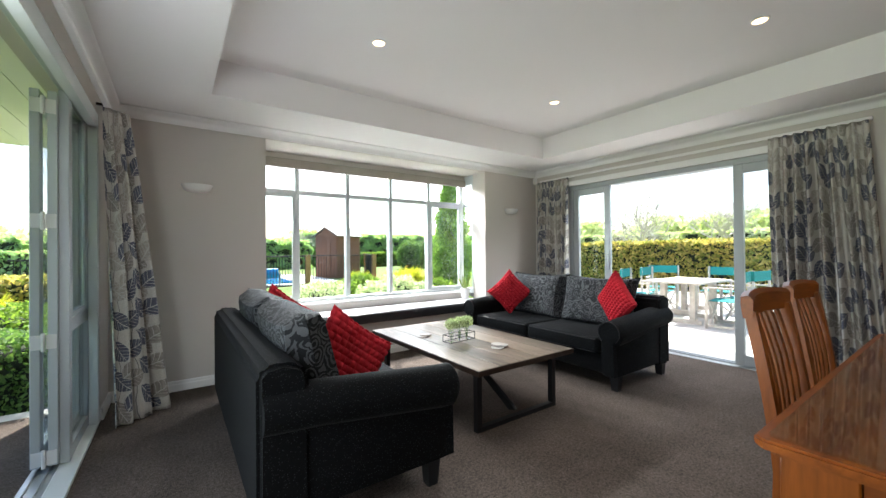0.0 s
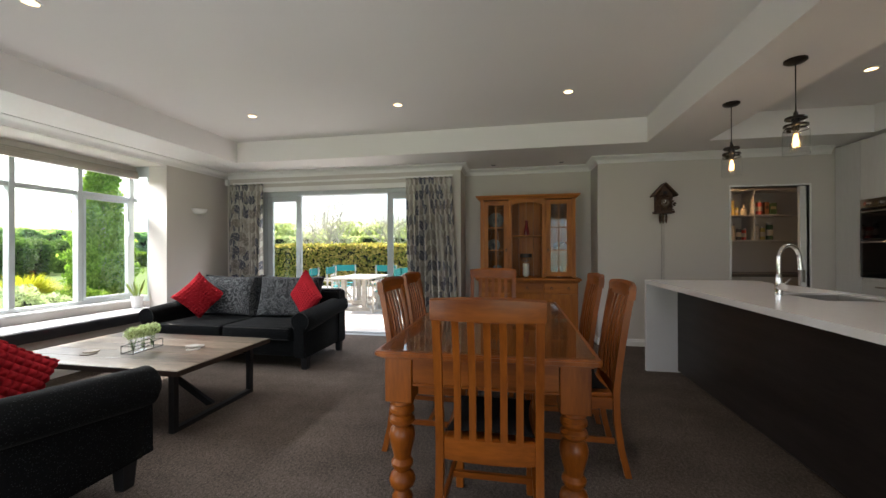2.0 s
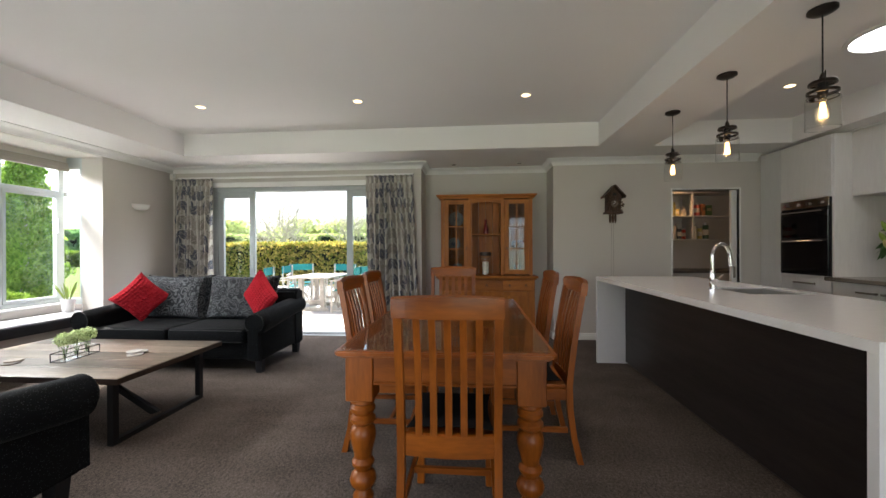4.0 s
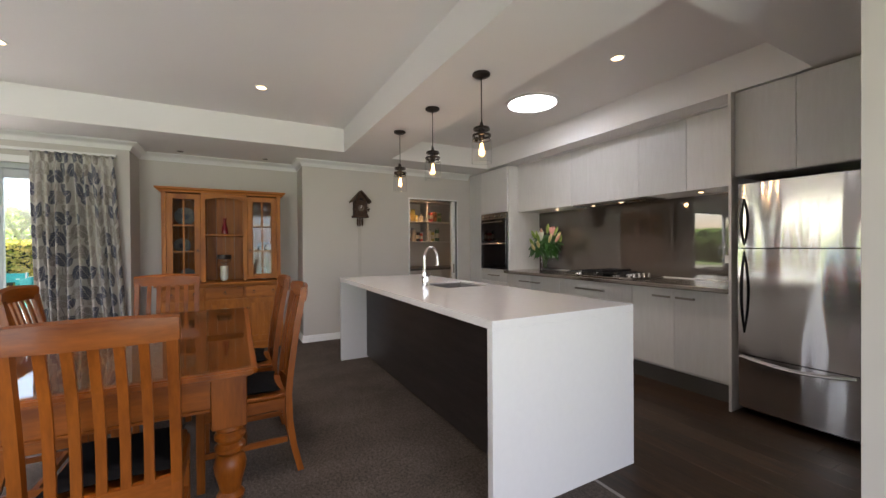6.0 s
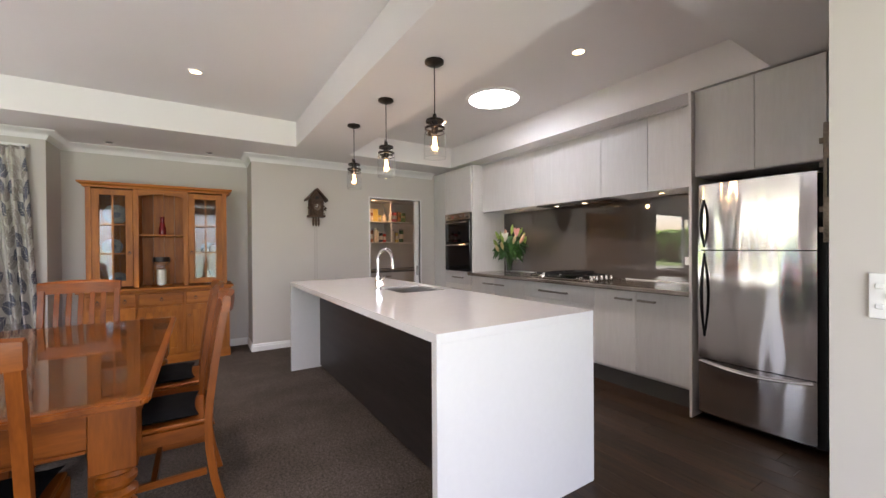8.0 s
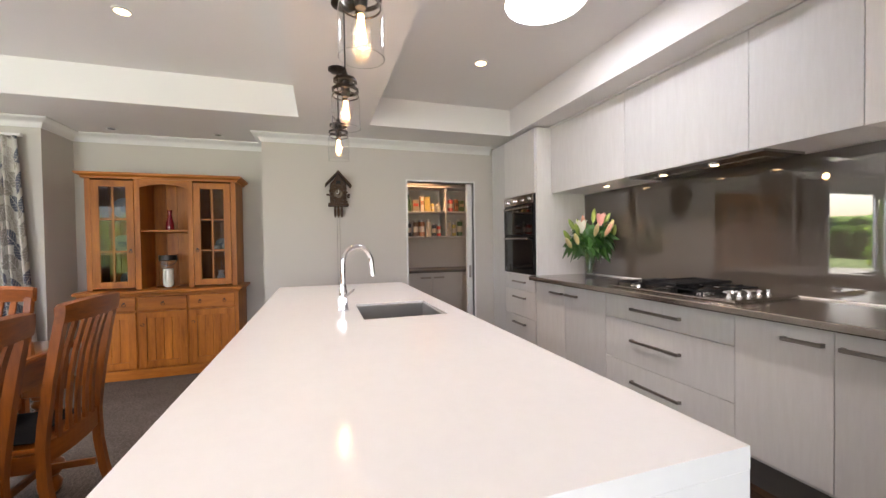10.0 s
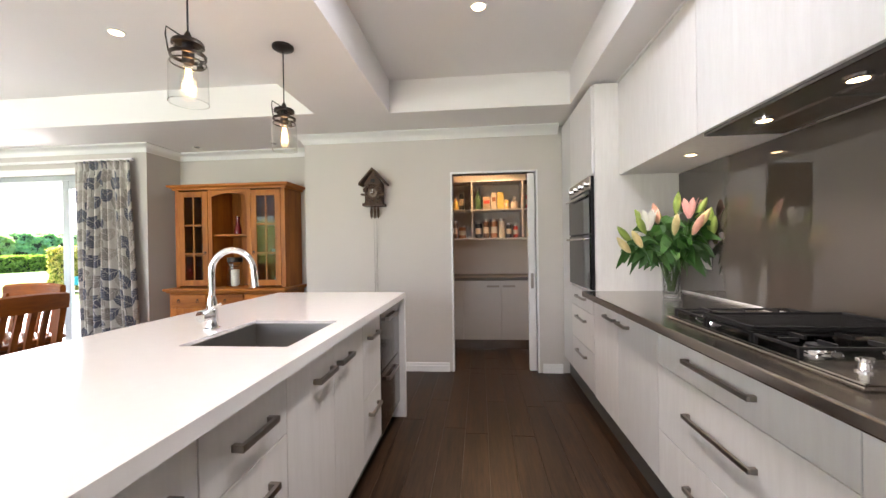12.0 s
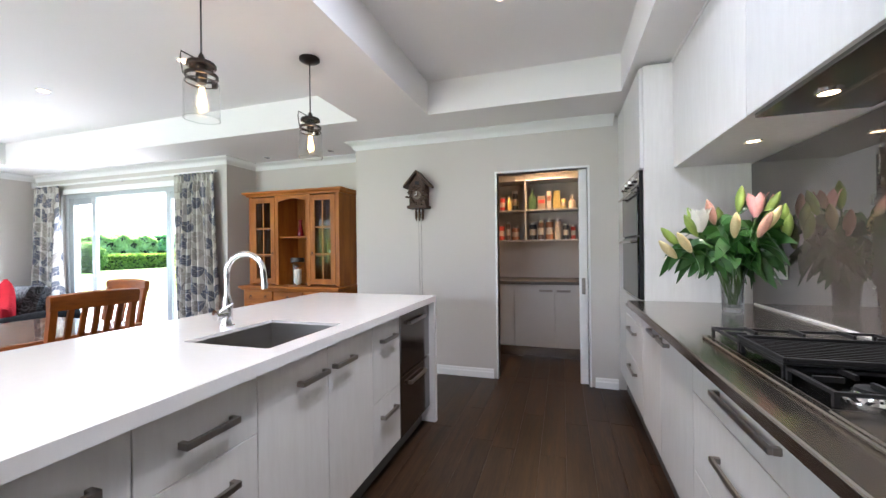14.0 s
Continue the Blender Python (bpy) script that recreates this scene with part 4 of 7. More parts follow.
def bowed(x0, x1, z0, z1, y0, y1, bow=0.018, n=40):
    """A fridge door whose front swells a little, with a faint ripple in the sheet."""
    bm = bmesh.new()
    k = 44

    def wave(x, z):
        return 0.0011 * math.sin(26 * x + 1.4 * math.sin(4.5 * z) + 1) + 0.0004 * math.sin(61 * x + 0.9 * math.sin(3 * z)) + 0.0005 * math.sin(8.5 * z + 2.4 * math.sin(11 * x)) * (0.4 + 0.6 * math.sin(7 * x - 2.5) ** 2)

    grid = [[bm.verts.new((x0 + (x1 - x0) * i / n, y1 + bow * (1 - (2 * i / n - 1) ** 2) + wave(x0 + (x1 - x0) * i / n, z), z))
             for i in range(n + 1)] for z in [z0 + (z1 - z0) * j / k for j in range(k + 1)]]
    back = [[bm.verts.new((x, y0, z)) for x in (x0, x1)] for z in (z0, z1)]
    for a, b in zip(grid, grid[1:]):
        for i in range(n):
            bm.faces.new((a[i], a[i + 1], b[i + 1], b[i]))
    bm.faces.new([back[0][1], back[0][0]] + grid[0])
    bm.faces.new([back[1][0], back[1][1]] + grid[-1][::-1])
    bm.faces.new([back[0][0], back[1][0]] + [r[0] for r in grid[::-1]])
    bm.faces.new([back[1][1], back[0][1]] + [r[-1] for r in grid])
    bm.faces.new([back[0][0], back[0][1], back[1][1], back[1][0]])
    return bm


for nm, z0, z1 in (("door", 1.235, 1.705), ("door", 0.452, 1.228), ("freezer_drawer", 0.06, 0.445)):
    d = part(nm, bowed(0.375, 1.018, z0, z1, -3.598, -3.54), M["steel_fridge"], fr, smooth=True)
    if nm == "door":
        a, b = (z0 + 0.02, z0 + 0.36) if z0 > 1 else (z1 - 0.62, z1 - 0.02)
        pts = [(0.972, -3.535 + 0.045 * math.sin(math.pi * k / 10), a + (b - a) * k / 10) for k in range(11)]
        part("handle", tube(bmesh.new(), pts, [0.006 + 0.005 * math.sin(math.pi * k / 10) for k in range(11)], 10), M["black"], d, smooth=True)
    else:
        pts = [(0.39 + 0.61 * k / 10, -3.525 + 0.022 * math.sin(math.pi * k / 10), 0.43 - 0.028 * math.sin(math.pi * k / 10)) for k in range(11)]
        part("handle", tube(bmesh.new(), pts, 0.009, 8), M["chrome"], d, smooth=True)
part("badge", B(((0.86, -3.524, 1.0), (0.875, -3.519, 1.015))), M["chrome"], fr)
RY = -3.55
rack = thing("key_rack", (0.25, RY, 1.5), "weathered timber key rack with a framed panel hung on the cabinet", "key rack")
part("board", B(((0.20, RY + 0.001, 1.28), (0.345, RY + 0.03, 1.98)), bevel=0.004), M["rustic"], rack)
part("frame_panel", B(((0.10, RY + 0.031, 1.52), (0.31, RY + 0.075, 1.78)), bevel=0.004), M["white"], rack)
part("dark_face", B(((0.31, RY + 0.03, 1.54), (0.318, RY + 0.078, 1.76))), M["black_gloss"], rack)
for z in (1.34, 1.46, 1.72, 1.86):
    part("peg", B(((0.345, RY + 0.005, z), (0.362, RY + 0.028, z + 0.03))), M["rustic"], rack)

# island
IX0, IX1, IY0, IY1 = 0.965, 3.85, -2.245, -1.25
isl = thing("kitchen_island", (2.4, -1.75, 0), "white stone island bench with waterfall ends and dark rear panel", "island bench")
SX0, SX1, SV0, SV1 = 2.275, 2.74, -2.15, -1.75


def island_top():
    bm = bmesh.new()
    xs, ys = [IX0, SX0, SX1, IX1], [IY0, SV0, SV1, IY1]
    for i in range(3):
        for j in range(3):
            if (i, j) != (1, 1):
                box(bm, (xs[i], ys[j], 0.88), (xs[i + 1], ys[j + 1], 0.92))
    bmesh.ops.remove_doubles(bm, verts=bm.verts, dist=1e-5)
    inner = [f for f in bm.faces if len([e for e in f.edges if len(e.link_faces) > 2]) == 4]
    bmesh.ops.delete(bm, geom=inner, context="FACES")
    return bm


part("worktop", island_top(), M["stone"], isl)
part("end_panel", B(((IX0, IY0, 0), (IX0 + 0.04, IY1, 0.8795)), bevel=0.001), M["stone"], isl)
part("end_panel", B(((IX1 - 0.04, IY0, 0), (IX1, IY1, 0.8795)), bevel=0.001), M["stone"], isl)
part("rear_panel", B(((IX0 + 0.041, -1.56, 0.02), (IX1 - 0.041, -1.54, 0.879))), M["panel_dark"], isl)
part("carcass", B(((IX0 + 0.041, -2.18, 0.12), (SX0 - 0.02, -1.561, 0.878)), ((SX1 + 0.02, -2.18, 0.12), (3.24, -1.561, 0.878)), ((SX0 - 0.02, -2.18, 0.12), (SX1 + 0.02, -1.561, 0.66))), M["kitchen_face"], isl)
part("kick", B(((IX0 + 0.041, -2.14, 0), (3.80, -1.561, 0.119))), M["kitchen_dark"], isl)
FS = -2.2
fronts = [("door", 1.006, 1.40, 0.13, 0.87, []), ("door", 1.40, 1.797, 0.13, 0.87, [(1.55, 1.72)]), ("drawer", 1.797, 2.17, 0.68, 0.87, [(1.905, 2.074)]), ("drawer", 1.797, 2.17, 0.41, 0.68, [(1.905, 2.074)]),
          ("drawer", 1.797, 2.17, 0.13, 0.41, [(1.905, 2.074)]), ("door", 2.17, 2.555, 0.13, 0.87, [(2.36, 2.53)]), ("door", 2.555, 2.945, 0.13, 0.87, [(2.585, 2.745)]),
          ("drawer", 2.945, 3.285, 0.46, 0.87, [(3.025, 3.205)]), ("drawer", 2.945, 3.285, 0.13, 0.46, [(3.025, 3.205)])]
for kind, a, b, c, d, hs in fronts:
    p = part(kind, B(((a + 0.0015, FS, c + 0.0015), (b - 0.0015, FS + 0.019, d - 0.0015)), bevel=0.0015), M["kitchen_face"], isl)
    for h0, h1 in hs:
        z = (d - 0.10) if kind == "drawer" else 0.77
        part("handle", B(((h0, FS - 0.032, z - 0.009), (h1, FS - 0.02, z + 0.009)), ((h0, FS - 0.02, z - 0.009), (h0 + 0.014, FS, z + 0.009)), ((h1 - 0.014, FS - 0.02, z - 0.009), (h1, FS, z + 0.009))), M["handle"], p)
dd = thing("dish_drawer", (3.55, -2.2, 0.12), "dark steel double dish drawer built into the island", "dishwasher")
part("case", B(((3.29, -2.18, 0.12), (3.80, -1.57, 0.87))), M["black"], dd)
for z0, z1 in ((0.50, 0.865), (0.125, 0.49)):
    p = part("drawer_front", B(((3.292, FS - 0.004, z0), (3.80, -2.181, z1)), bevel=0.003), M["steel_dark"], dd, "dark mirror-like steel drawer front")
    part("handle", B(((3.40, FS - 0.03, z1 - 0.075), (3.68, FS - 0.018, z1 - 0.055)), ((3.40, FS - 0.018, z1 - 0.075), (3.415, FS - 0.0045, z1 - 0.055)), ((3.665, FS - 0.018, z1 - 0.075), (3.68, FS - 0.0045, z1 - 0.055))), M["handle"], p)
sk = thing("sink", (2.5, -1.95, 0.7), "square undermounted stainless steel sink in the island", "sink")
part("bowl", B(((SX0 + 0.001, SV0 + 0.001, 0.70), (SX1 - 0.001, SV1 - 0.001, 0.705)), ((SX0 + 0.001, SV0 + 0.001, 0.705), (SX0 + 0.006, SV1 - 0.001, 0.908)), ((SX1 - 0.006, SV0 + 0.001, 0.705), (SX1 - 0.001, SV1 - 0.001, 0.908)),
                ((SX0 + 0.006, SV0 + 0.001, 0.705), (SX1 - 0.006, SV0 + 0.006, 0.908)), ((SX0 + 0.006, SV1 - 0.006, 0.705), (SX1 - 0.006, SV1 - 0.001, 0.908))), M["sink"], sk)
part("drain", lathe(bmesh.new(), 2.5, -1.95, [(0.045, 0.705), (0.045, 0.708), (0.03, 0.709)], 20), M["chrome"], sk)
part("overflow", B(*[((SX0 + 0.006, -1.90 + k * 0.018, 0.85), (SX0 + 0.0075, -1.892 + k * 0.018, 0.875)) for k in range(3)]), M["black"], sk)
tp = thing("tap", (2.50, -1.70, 0.92), "chrome gooseneck mixer tap on the island", "tap")
tx, ty = 2.55, -1.675
part("body", lathe(bmesh.new(), tx, ty, [(0.03, 0.92), (0.03, 0.926), (0.024, 0.93), (0.022, 1.00), (0.02, 1.03), (0.014, 1.06)], 20), M["chrome"], tp, smooth=True)
arc = [(tx, ty, 1.05), (tx, ty, 1.16)] + [(tx + 0.028 * (1 - math.cos(a)), ty - 0.077 * (1 - math.cos(a)), 1.16 + 0.092 * math.sin(a)) for a in [math.pi * k / 12 for k in range(13)]][1:]
arc += [(arc[-1][0], arc[-1][1] - 0.006, 1.09)]
part("spout", tube(bmesh.new(), arc, [0.013] * (len(arc) - 2) + [0.014, 0.015], 14), M["chrome"], tp, smooth=True)
part("mixer", tube(bmesh.new(), [(tx, ty, 0.98), (tx - 0.055, ty + 0.012, 0.98)], [0.022, 0.024], 18), M["chrome"], tp, smooth=True)
part("lever", tube(bmesh.new(), [(tx - 0.05, ty + 0.01, 0.985), (tx - 0.02, ty - 0.055, 1.03)], [0.007, 0.005], 10), M["chrome"], tp, smooth=True)

# vase of lilies
vs = thing("vase_of_lilies", (3.50, -3.97, 0.92), "cut glass vase of lily buds on the steel bench", "flowers")
vx, vy = 3.50, -3.97
part("vase", lathe(bmesh.new(), vx, vy, [(0.040, 0.921), (0.044, 0.93), (0.044, 0.955), (0.048, 1.04), (0.056, 1.15), (0.0535, 1.15), (0.045, 1.04), (0.040, 0.96), (0.036, 0.945)], 16), M["cut_glass"], vs)
for k in range(12):
    a = 2 * math.pi * k / 12
    part("cut_rib", tube(bmesh.new(), [(vx + r * math.cos(a), vy + r * math.sin(a), z) for r, z in ((0.046, 0.93), (0.046, 0.96), (0.0495, 1.04), (0.0565, 1.13))], 0.0022, 5), M["cut_glass"], vs)
part("water", lathe(bmesh.new(), vx, vy, [(0.036, 0.946), (0.039, 0.962), (0.043, 1.04), (0.044, 1.08)], 12), M["clear"], vs)
rl = random.Random(4)
M["stem"] = plain("green_stem", (0.07, 0.14, 0.03), 0.5)
M["lily_leaf"] = plain("lily_leaf", (0.035, 0.105, 0.02), 0.3, 0.25, 25, 0.1)
M["bud_green"] = plain("green_bud", (0.28, 0.38, 0.08), 0.45, 0.15, 30)
M["bud_pink"] = plain("pink_bud", (0.62, 0.33, 0.24), 0.45, 0.15, 30)
M["petal_pink"] = plain("pink_petal", (0.72, 0.36, 0.34), 0.5, 0.12, 30)
M["petal_white"] = plain("white_petal", (0.78, 0.76, 0.68), 0.5, 0.06, 30)
M["bud_cream"] = plain("cream_bud", (0.66, 0.55, 0.28), 0.45, 0.15, 30)


def leaf_blade(bm, root, tip, width, sag=0.03):
    root, tip = Vector(root), Vector(tip)
    d = tip - root
    s = d.cross(Vector((rl.uniform(-1, 1), rl.uniform(-1, 1), rl.uniform(-0.3, 0.3)))).normalized()
    n = 7
    rows = []
    for i in range(n + 1):
        t = i / n
        c = root + d * t + Vector((0, 0, sag * math.sin(math.pi * t) - sag * t * t))
        w = width * math.sin(math.pi * min(0.98, t * 0.92 + 0.06)) ** 0.8
        rows.append([bm.verts.new(c - s * w), bm.verts.new(c + Vector((0, 0, -w * 0.25))), bm.verts.new(c + s * w)])
    for a, b in zip(rows, rows[1:]):
        bm.faces.new((a[0], a[1], b[1], b[0]))
        bm.faces.new((a[1], a[2], b[2], b[1]))


heads = [(0.02, 0.03, 1.50, "bud_green"), (-0.07, 0.05, 1.44, "bud_pink"), (0.14, 0.02, 1.45, "bud_pink"), (0.19, 0.06, 1.40, "bud_green"), (-0.14, 0.08, 1.38, "bud_green"), (-0.20, 0.06, 1.33, "bud_green"),
         (-0.02, 0.10, 1.37, "bud_cream"), (0.05, 0.12, 1.37, "bud_pink"), (0.24, 0.08, 1.35, "bud_green"), (-0.17, 0.11, 1.30, "bud_cream"), (0.10, 0.05, 1.47, "bud_green"), (-0.22, 0.10, 1.27, "bud_cream")]
for hx, hy, hz, mt in heads + [(0.08, 0.10, 1.40, "bud_cream"), (-0.10, -0.02, 1.42, "bud_green"), (0.20, 0.0, 1.31, "bud_green"), (0.0, -0.08, 1.43, "bud_green")]:
    # heads lean to the room; the wall behind stops them
    px, py = vx - hy * 1.2 + 0.02, max(vy - hx * 1.25, -4.16)
    st = part("stem", tube(bmesh.new(), [(vx + rl.uniform(-0.015, 0.015), vy + rl.uniform(-0.015, 0.015), 0.96), (vx + (px - vx) * 0.3, vy + (py - vy) * 0.3, 1.15), (px, py, hz - 0.06)], 0.004, 6), M["stem"], vs)
    d = Vector(((px - vx) * 1.2, (py - vy) * 0.9 if py > -4.1 else 0, 0.25)).normalized()
    c = Vector((px, py, hz - 0.07))
    part("bud", tube(bmesh.new(), [c + d * (0.135 * t) for t in (0, 0.12, 0.3, 0.5, 0.7, 0.88, 1)], [0.005, 0.013, 0.0195, 0.022, 0.019, 0.011, 0.003], 10), M[mt], vs, smooth=True)
    for _ in range(17):
        zz = rl.uniform(1.17, max(1.24, hz - 0.07))
        k = (zz - 1.05) / (hz - 1.05)
        r0 = Vector((vx + (px - vx) * k, vy + (py - vy) * k, zz))
        ang = rl.uniform(0, 2 * math.pi)
        ln = rl.uniform(0.08, 0.14)
        lb = bmesh.new()
        dy = max(math.sin(ang) * ln, -4.17 - r0.y)
        leaf_blade(lb, r0, r0 + Vector((math.cos(ang) * ln, dy, rl.uniform(-0.10, 0.07))), rl.uniform(0.018, 0.033))
        part("leaf", lb, M["lily_leaf"], vs, smooth=True)

for fx, fy, fz, mt in ((3.46, -4.06, 1.40, "petal_pink"), (3.40, -3.80, 1.33, "petal_white")):
    for k in range(6):
        a = 2 * math.pi * k / 6
        c = Vector((fx, fy, fz))
        pb = bmesh.new()
        rows = []
        for t, r, w in ((0, 0.006, 0.008), (0.3, 0.020, 0.020), (0.6, 0.030, 0.024), (0.85, 0.038, 0.015), (1, 0.046, 0.002)):
            m = c + Vector((math.cos(a) * r, math.sin(a) * r, 0.12 * t))
            sd = Vector((-math.sin(a), math.cos(a), 0)) * w
            rows.append([pb.verts.new(m - sd), pb.verts.new(m + Vector((math.cos(a), math.sin(a), 0)) * 0.005), pb.verts.new(m + sd)])
        for p, q in zip(rows, rows[1:]):
            pb.faces.new((p[0], p[1], q[1], q[0]))
            pb.faces.new((p[1], p[2], q[2], q[1]))
        part("petal", pb, M[mt], vs, smooth=True)
    part("stem", tube(bmesh.new(), [(vx, vy, 0.97), (vx + (fx - vx) * 0.4, vy + (fy - vy) * 0.4, 1.17), (fx, fy, fz)], 0.004, 6), M["stem"], vs)

# pendants
for x in (1.691, 2.417, 3.144):
    y = -1.695
    t = thing("pendant_lamp", (x, y, CEIL), "glass jar pendant with a glowing filament bulb and bronze cap", "pendant lamp", "pendants over the island")
    part("canopy", lathe(bmesh.new(), x, y, [(0.06, CEIL), (0.06, CEIL - 0.012), (0.045, CEIL - 0.022), (0.008, CEIL - 0.03)], 24), M["bronze"], t, smooth=True)
    part("cord", tube(bmesh.new(), [(x, y, CEIL - 0.025), (x, y, 2.09)], 0.0035, 8), M["black"], t)
    part("cap", lathe(bmesh.new(), x, y, [(0.006, 2.098), (0.012, 2.085), (0.014, 2.062), (0.052, 2.058), (0.056, 2.052), (0.056, 2.042), (0.050, 2.042), (0.048, 2.050), (0.010, 2.052)], 28, False), M["bronze"], t, smooth=True)
    part("clamp_band", lathe(bmesh.new(), x, y, [(0.0585, 2.011), (0.063, 2.009), (0.063, 1.997), (0.0585, 1.995), (0.0585, 2.011)], 28, False), M["bronze"], t, smooth=True)
    part("neck_wire", tube(bmesh.new(), [(x + 0.060 * math.cos(2 * math.pi * k / 20), y + 0.060 * math.sin(2 * math.pi * k / 20), 1.976) for k in range(21)], 0.003, 6), M["bronze"], t)
    part("bail", tube(bmesh.new(), [(x - 0.055, y + 0.035, 1.998), (x - 0.062, y + 0.04, 2.06), (x - 0.060, y + 0.038, 2.088), (x - 0.03, y + 0.018, 2.076), (x + 0.0, y, 2.064)], 0.003, 6), M["bronze"], t)
    part("latch", B(((x + 0.056, y - 0.012, 1.974), (x + 0.070, y + 0.012, 1.996)), bevel=0.003), M["bronze"], t)
    part("jar", lathe(bmesh.new(), x, y, [(0.050, 2.034), (0.052, 2.020), (0.0555, 2.012), (0.0555, 1.985), (0.066, 1.974), (0.068, 1.960), (0.068, 1.822)], 32, False), M["jar_glass"], t, smooth=True)
    part("jar_rim", tube(bmesh.new(), [(x + 0.068 * math.cos(2 * math.pi * k / 28), y + 0.068 * math.sin(2 * math.pi * k / 28), 1.822) for k in range(29)], 0.0016, 6), M["cut_glass"], t)
    part("socket", lathe(bmesh.new(), x, y, [(0.010, 2.052), (0.021, 2.048), (0.021, 1.984), (0.016, 1.972)], 18), M["black"], t, smooth=True)
    part("bulb", lathe(bmesh.new(), x, y, [(0.013, 1.972), (0.018, 1.955), (0.027, 1.920), (0.030, 1.895), (0.026, 1.868), (0.014, 1.852), (0.002, 1.850)], 20, False), M["clear"], t, smooth=True)
    coil = bmesh.new()
    for k in range(8):
        a, b = 2 * math.pi * k / 8, 2 * math.pi * (k + 0.5) / 8
        tube(coil, [(x + 0.007 * math.cos(a), y + 0.007 * math.sin(a), 1.952), (x + 0.014 * math.cos(b), y + 0.014 * math.sin(b), 1.872)], 0.0024, 5)
    part("filament", coil, M["bulb"], t)
    li = new("pendant_light", bpy.data.lights.new("pendant_light", "POINT"))
    li.data.energy, li.data.color, li.data.shadow_soft_size = 0.4, (1, 0.62, 0.3), 0.03
    li.location = (x, y, 1.915)

DOWN_W = 9
# The last two places are unseen lamps, added for symmetry and extra light
for x, y in ((1.395, 2.85), (3.34, 2.86), (3.34, 1.205), (3.34, -0.446), (1.395, 1.205), (1.395, -0.446)):
    puck("ceiling_downlight", x, y, HIGH, 0.055, M["white"], M["down"], "round recessed ceiling downlight with a white rim, lit warm", "downlights of the living room", DOWN_W)
for x, y in ((3.354, -2.82), (1.493, -2.82)):
    puck("ceiling_downlight", x, y, HIGH, 0.055, M["white"], M["down"], "round recessed ceiling downlight with a white rim, lit warm", "downlights of the kitchen", 6)
for x, y in ((5.047, 0.342), (5.032, -0.575)):
    puck("alcove_downlight", x, y, CEIL, 0.04, M["chrome"], M["black"], "small unlit chrome downlight above the dresser", "downlights above the dresser")
st = thing("skylight", (2.51, -2.87, HIGH), "large round bright white daylight tube in the kitchen ceiling", "skylight")
part("rim", lathe(bmesh.new(), 2.51, -2.87, [(0.27, HIGH + 0.001), (0.268, HIGH - 0.012), (0.238, HIGH - 0.014), (0.238, HIGH + 0.001)], 48, False), M["white"], st, smooth=True)
part("diffuser", lathe(bmesh.new(), 2.51, -2.87, [(0.2375, HIGH + 0.0005), (0.237, HIGH - 0.006), (0.15, HIGH - 0.012), (0.002, HIGH - 0.014)], 48), M["tube"], st, smooth=True)
sl_light = area("skylight_daylight", (2.51, -2.87, HIGH - 0.02), (2.51, -2.87, 0), 0.42, 0.42, 1.3, (0.93, 0.97, 1.0))
sl_light.data.shape = "DISK"


# ---- dining table and chairs ----
TX0, TX1, TY0, TY1, TZ = 1.30, 3.13, -0.31, 0.69, 0.765
dt = thing("dining_table", (2.2, 0.19, 0), "golden pine dining table with fat turned legs", "table")
def clipped(a, b, c, d, k, z0, z1, bevel):
    bm = prism(bmesh.new(), [(a + k, b), (c - k, b), (c, b + k), (c, d - k), (c - k, d), (a + k, d), (a, d - k), (a, b + k)], z0, z1, "z")
    bmesh.ops.bevel(bm, geom=bm.edges[:], offset=bevel, segments=2, affect="EDGES", clamp_overlap=True)
    return bm


part("tabletop", clipped(TX0, TY0, TX1, TY1, 0.02, TZ - 0.024, TZ, 0.006), M["pine_x"], dt)
part("under_mould", clipped(TX0 + 0.018, TY0 + 0.018, TX1 - 0.018, TY1 - 0.018, 0.02, TZ - 0.036, TZ - 0.0245, 0.004), M["pine_x"], dt)
part("apron", B(((TX0 + 0.12, TY0 + 0.06, 0.60), (TX1 - 0.12, TY0 + 0.082, TZ - 0.0365))), M["pine_x"], dt)
part("apron", B(((TX0 + 0.12, TY1 - 0.082, 0.60), (TX1 - 0.12, TY1 - 0.06, TZ - 0.0365))), M["pine_x"], dt)
part("apron", B(((TX1 - 0.082, TY0 + 0.172, 0.60), (TX1 - 0.06, TY1 - 0.172, TZ - 0.0365))), M["pine_y"], dt)
part("apron", B(((TX0 + 0.06, TY0 + 0.172, 0.60), (TX0 + 0.082, TY1 - 0.172, TZ - 0.0365))), M["pine_y"], dt)
part("apron_bead", B(((TX0 + 0.050, TY0 + 0.172, 0.598), (TX0 + 0.0595, TY1 - 0.172, 0.612)), bevel=0.003), M["pine_y"], dt)
LEGP = [(0.035, 0.0), (0.045, 0.01), (0.05, 0.05), (0.036, 0.075), (0.034, 0.085), (0.056, 0.105), (0.064, 0.13), (0.056, 0.155), (0.036, 0.175), (0.038, 0.185), (0.052, 0.20), (0.054, 0.215), (0.040, 0.235), (0.044, 0.26), (0.058, 0.31), (0.063, 0.345),
        (0.056, 0.375), (0.040, 0.39), (0.046, 0.395), (0.060, 0.41), (0.060, 0.425), (0.044, 0.44), (0.046, 0.445), (0.059, 0.46), (0.059, 0.475), (0.045, 0.49), (0.058, 0.50), (0.056, 0.52)]
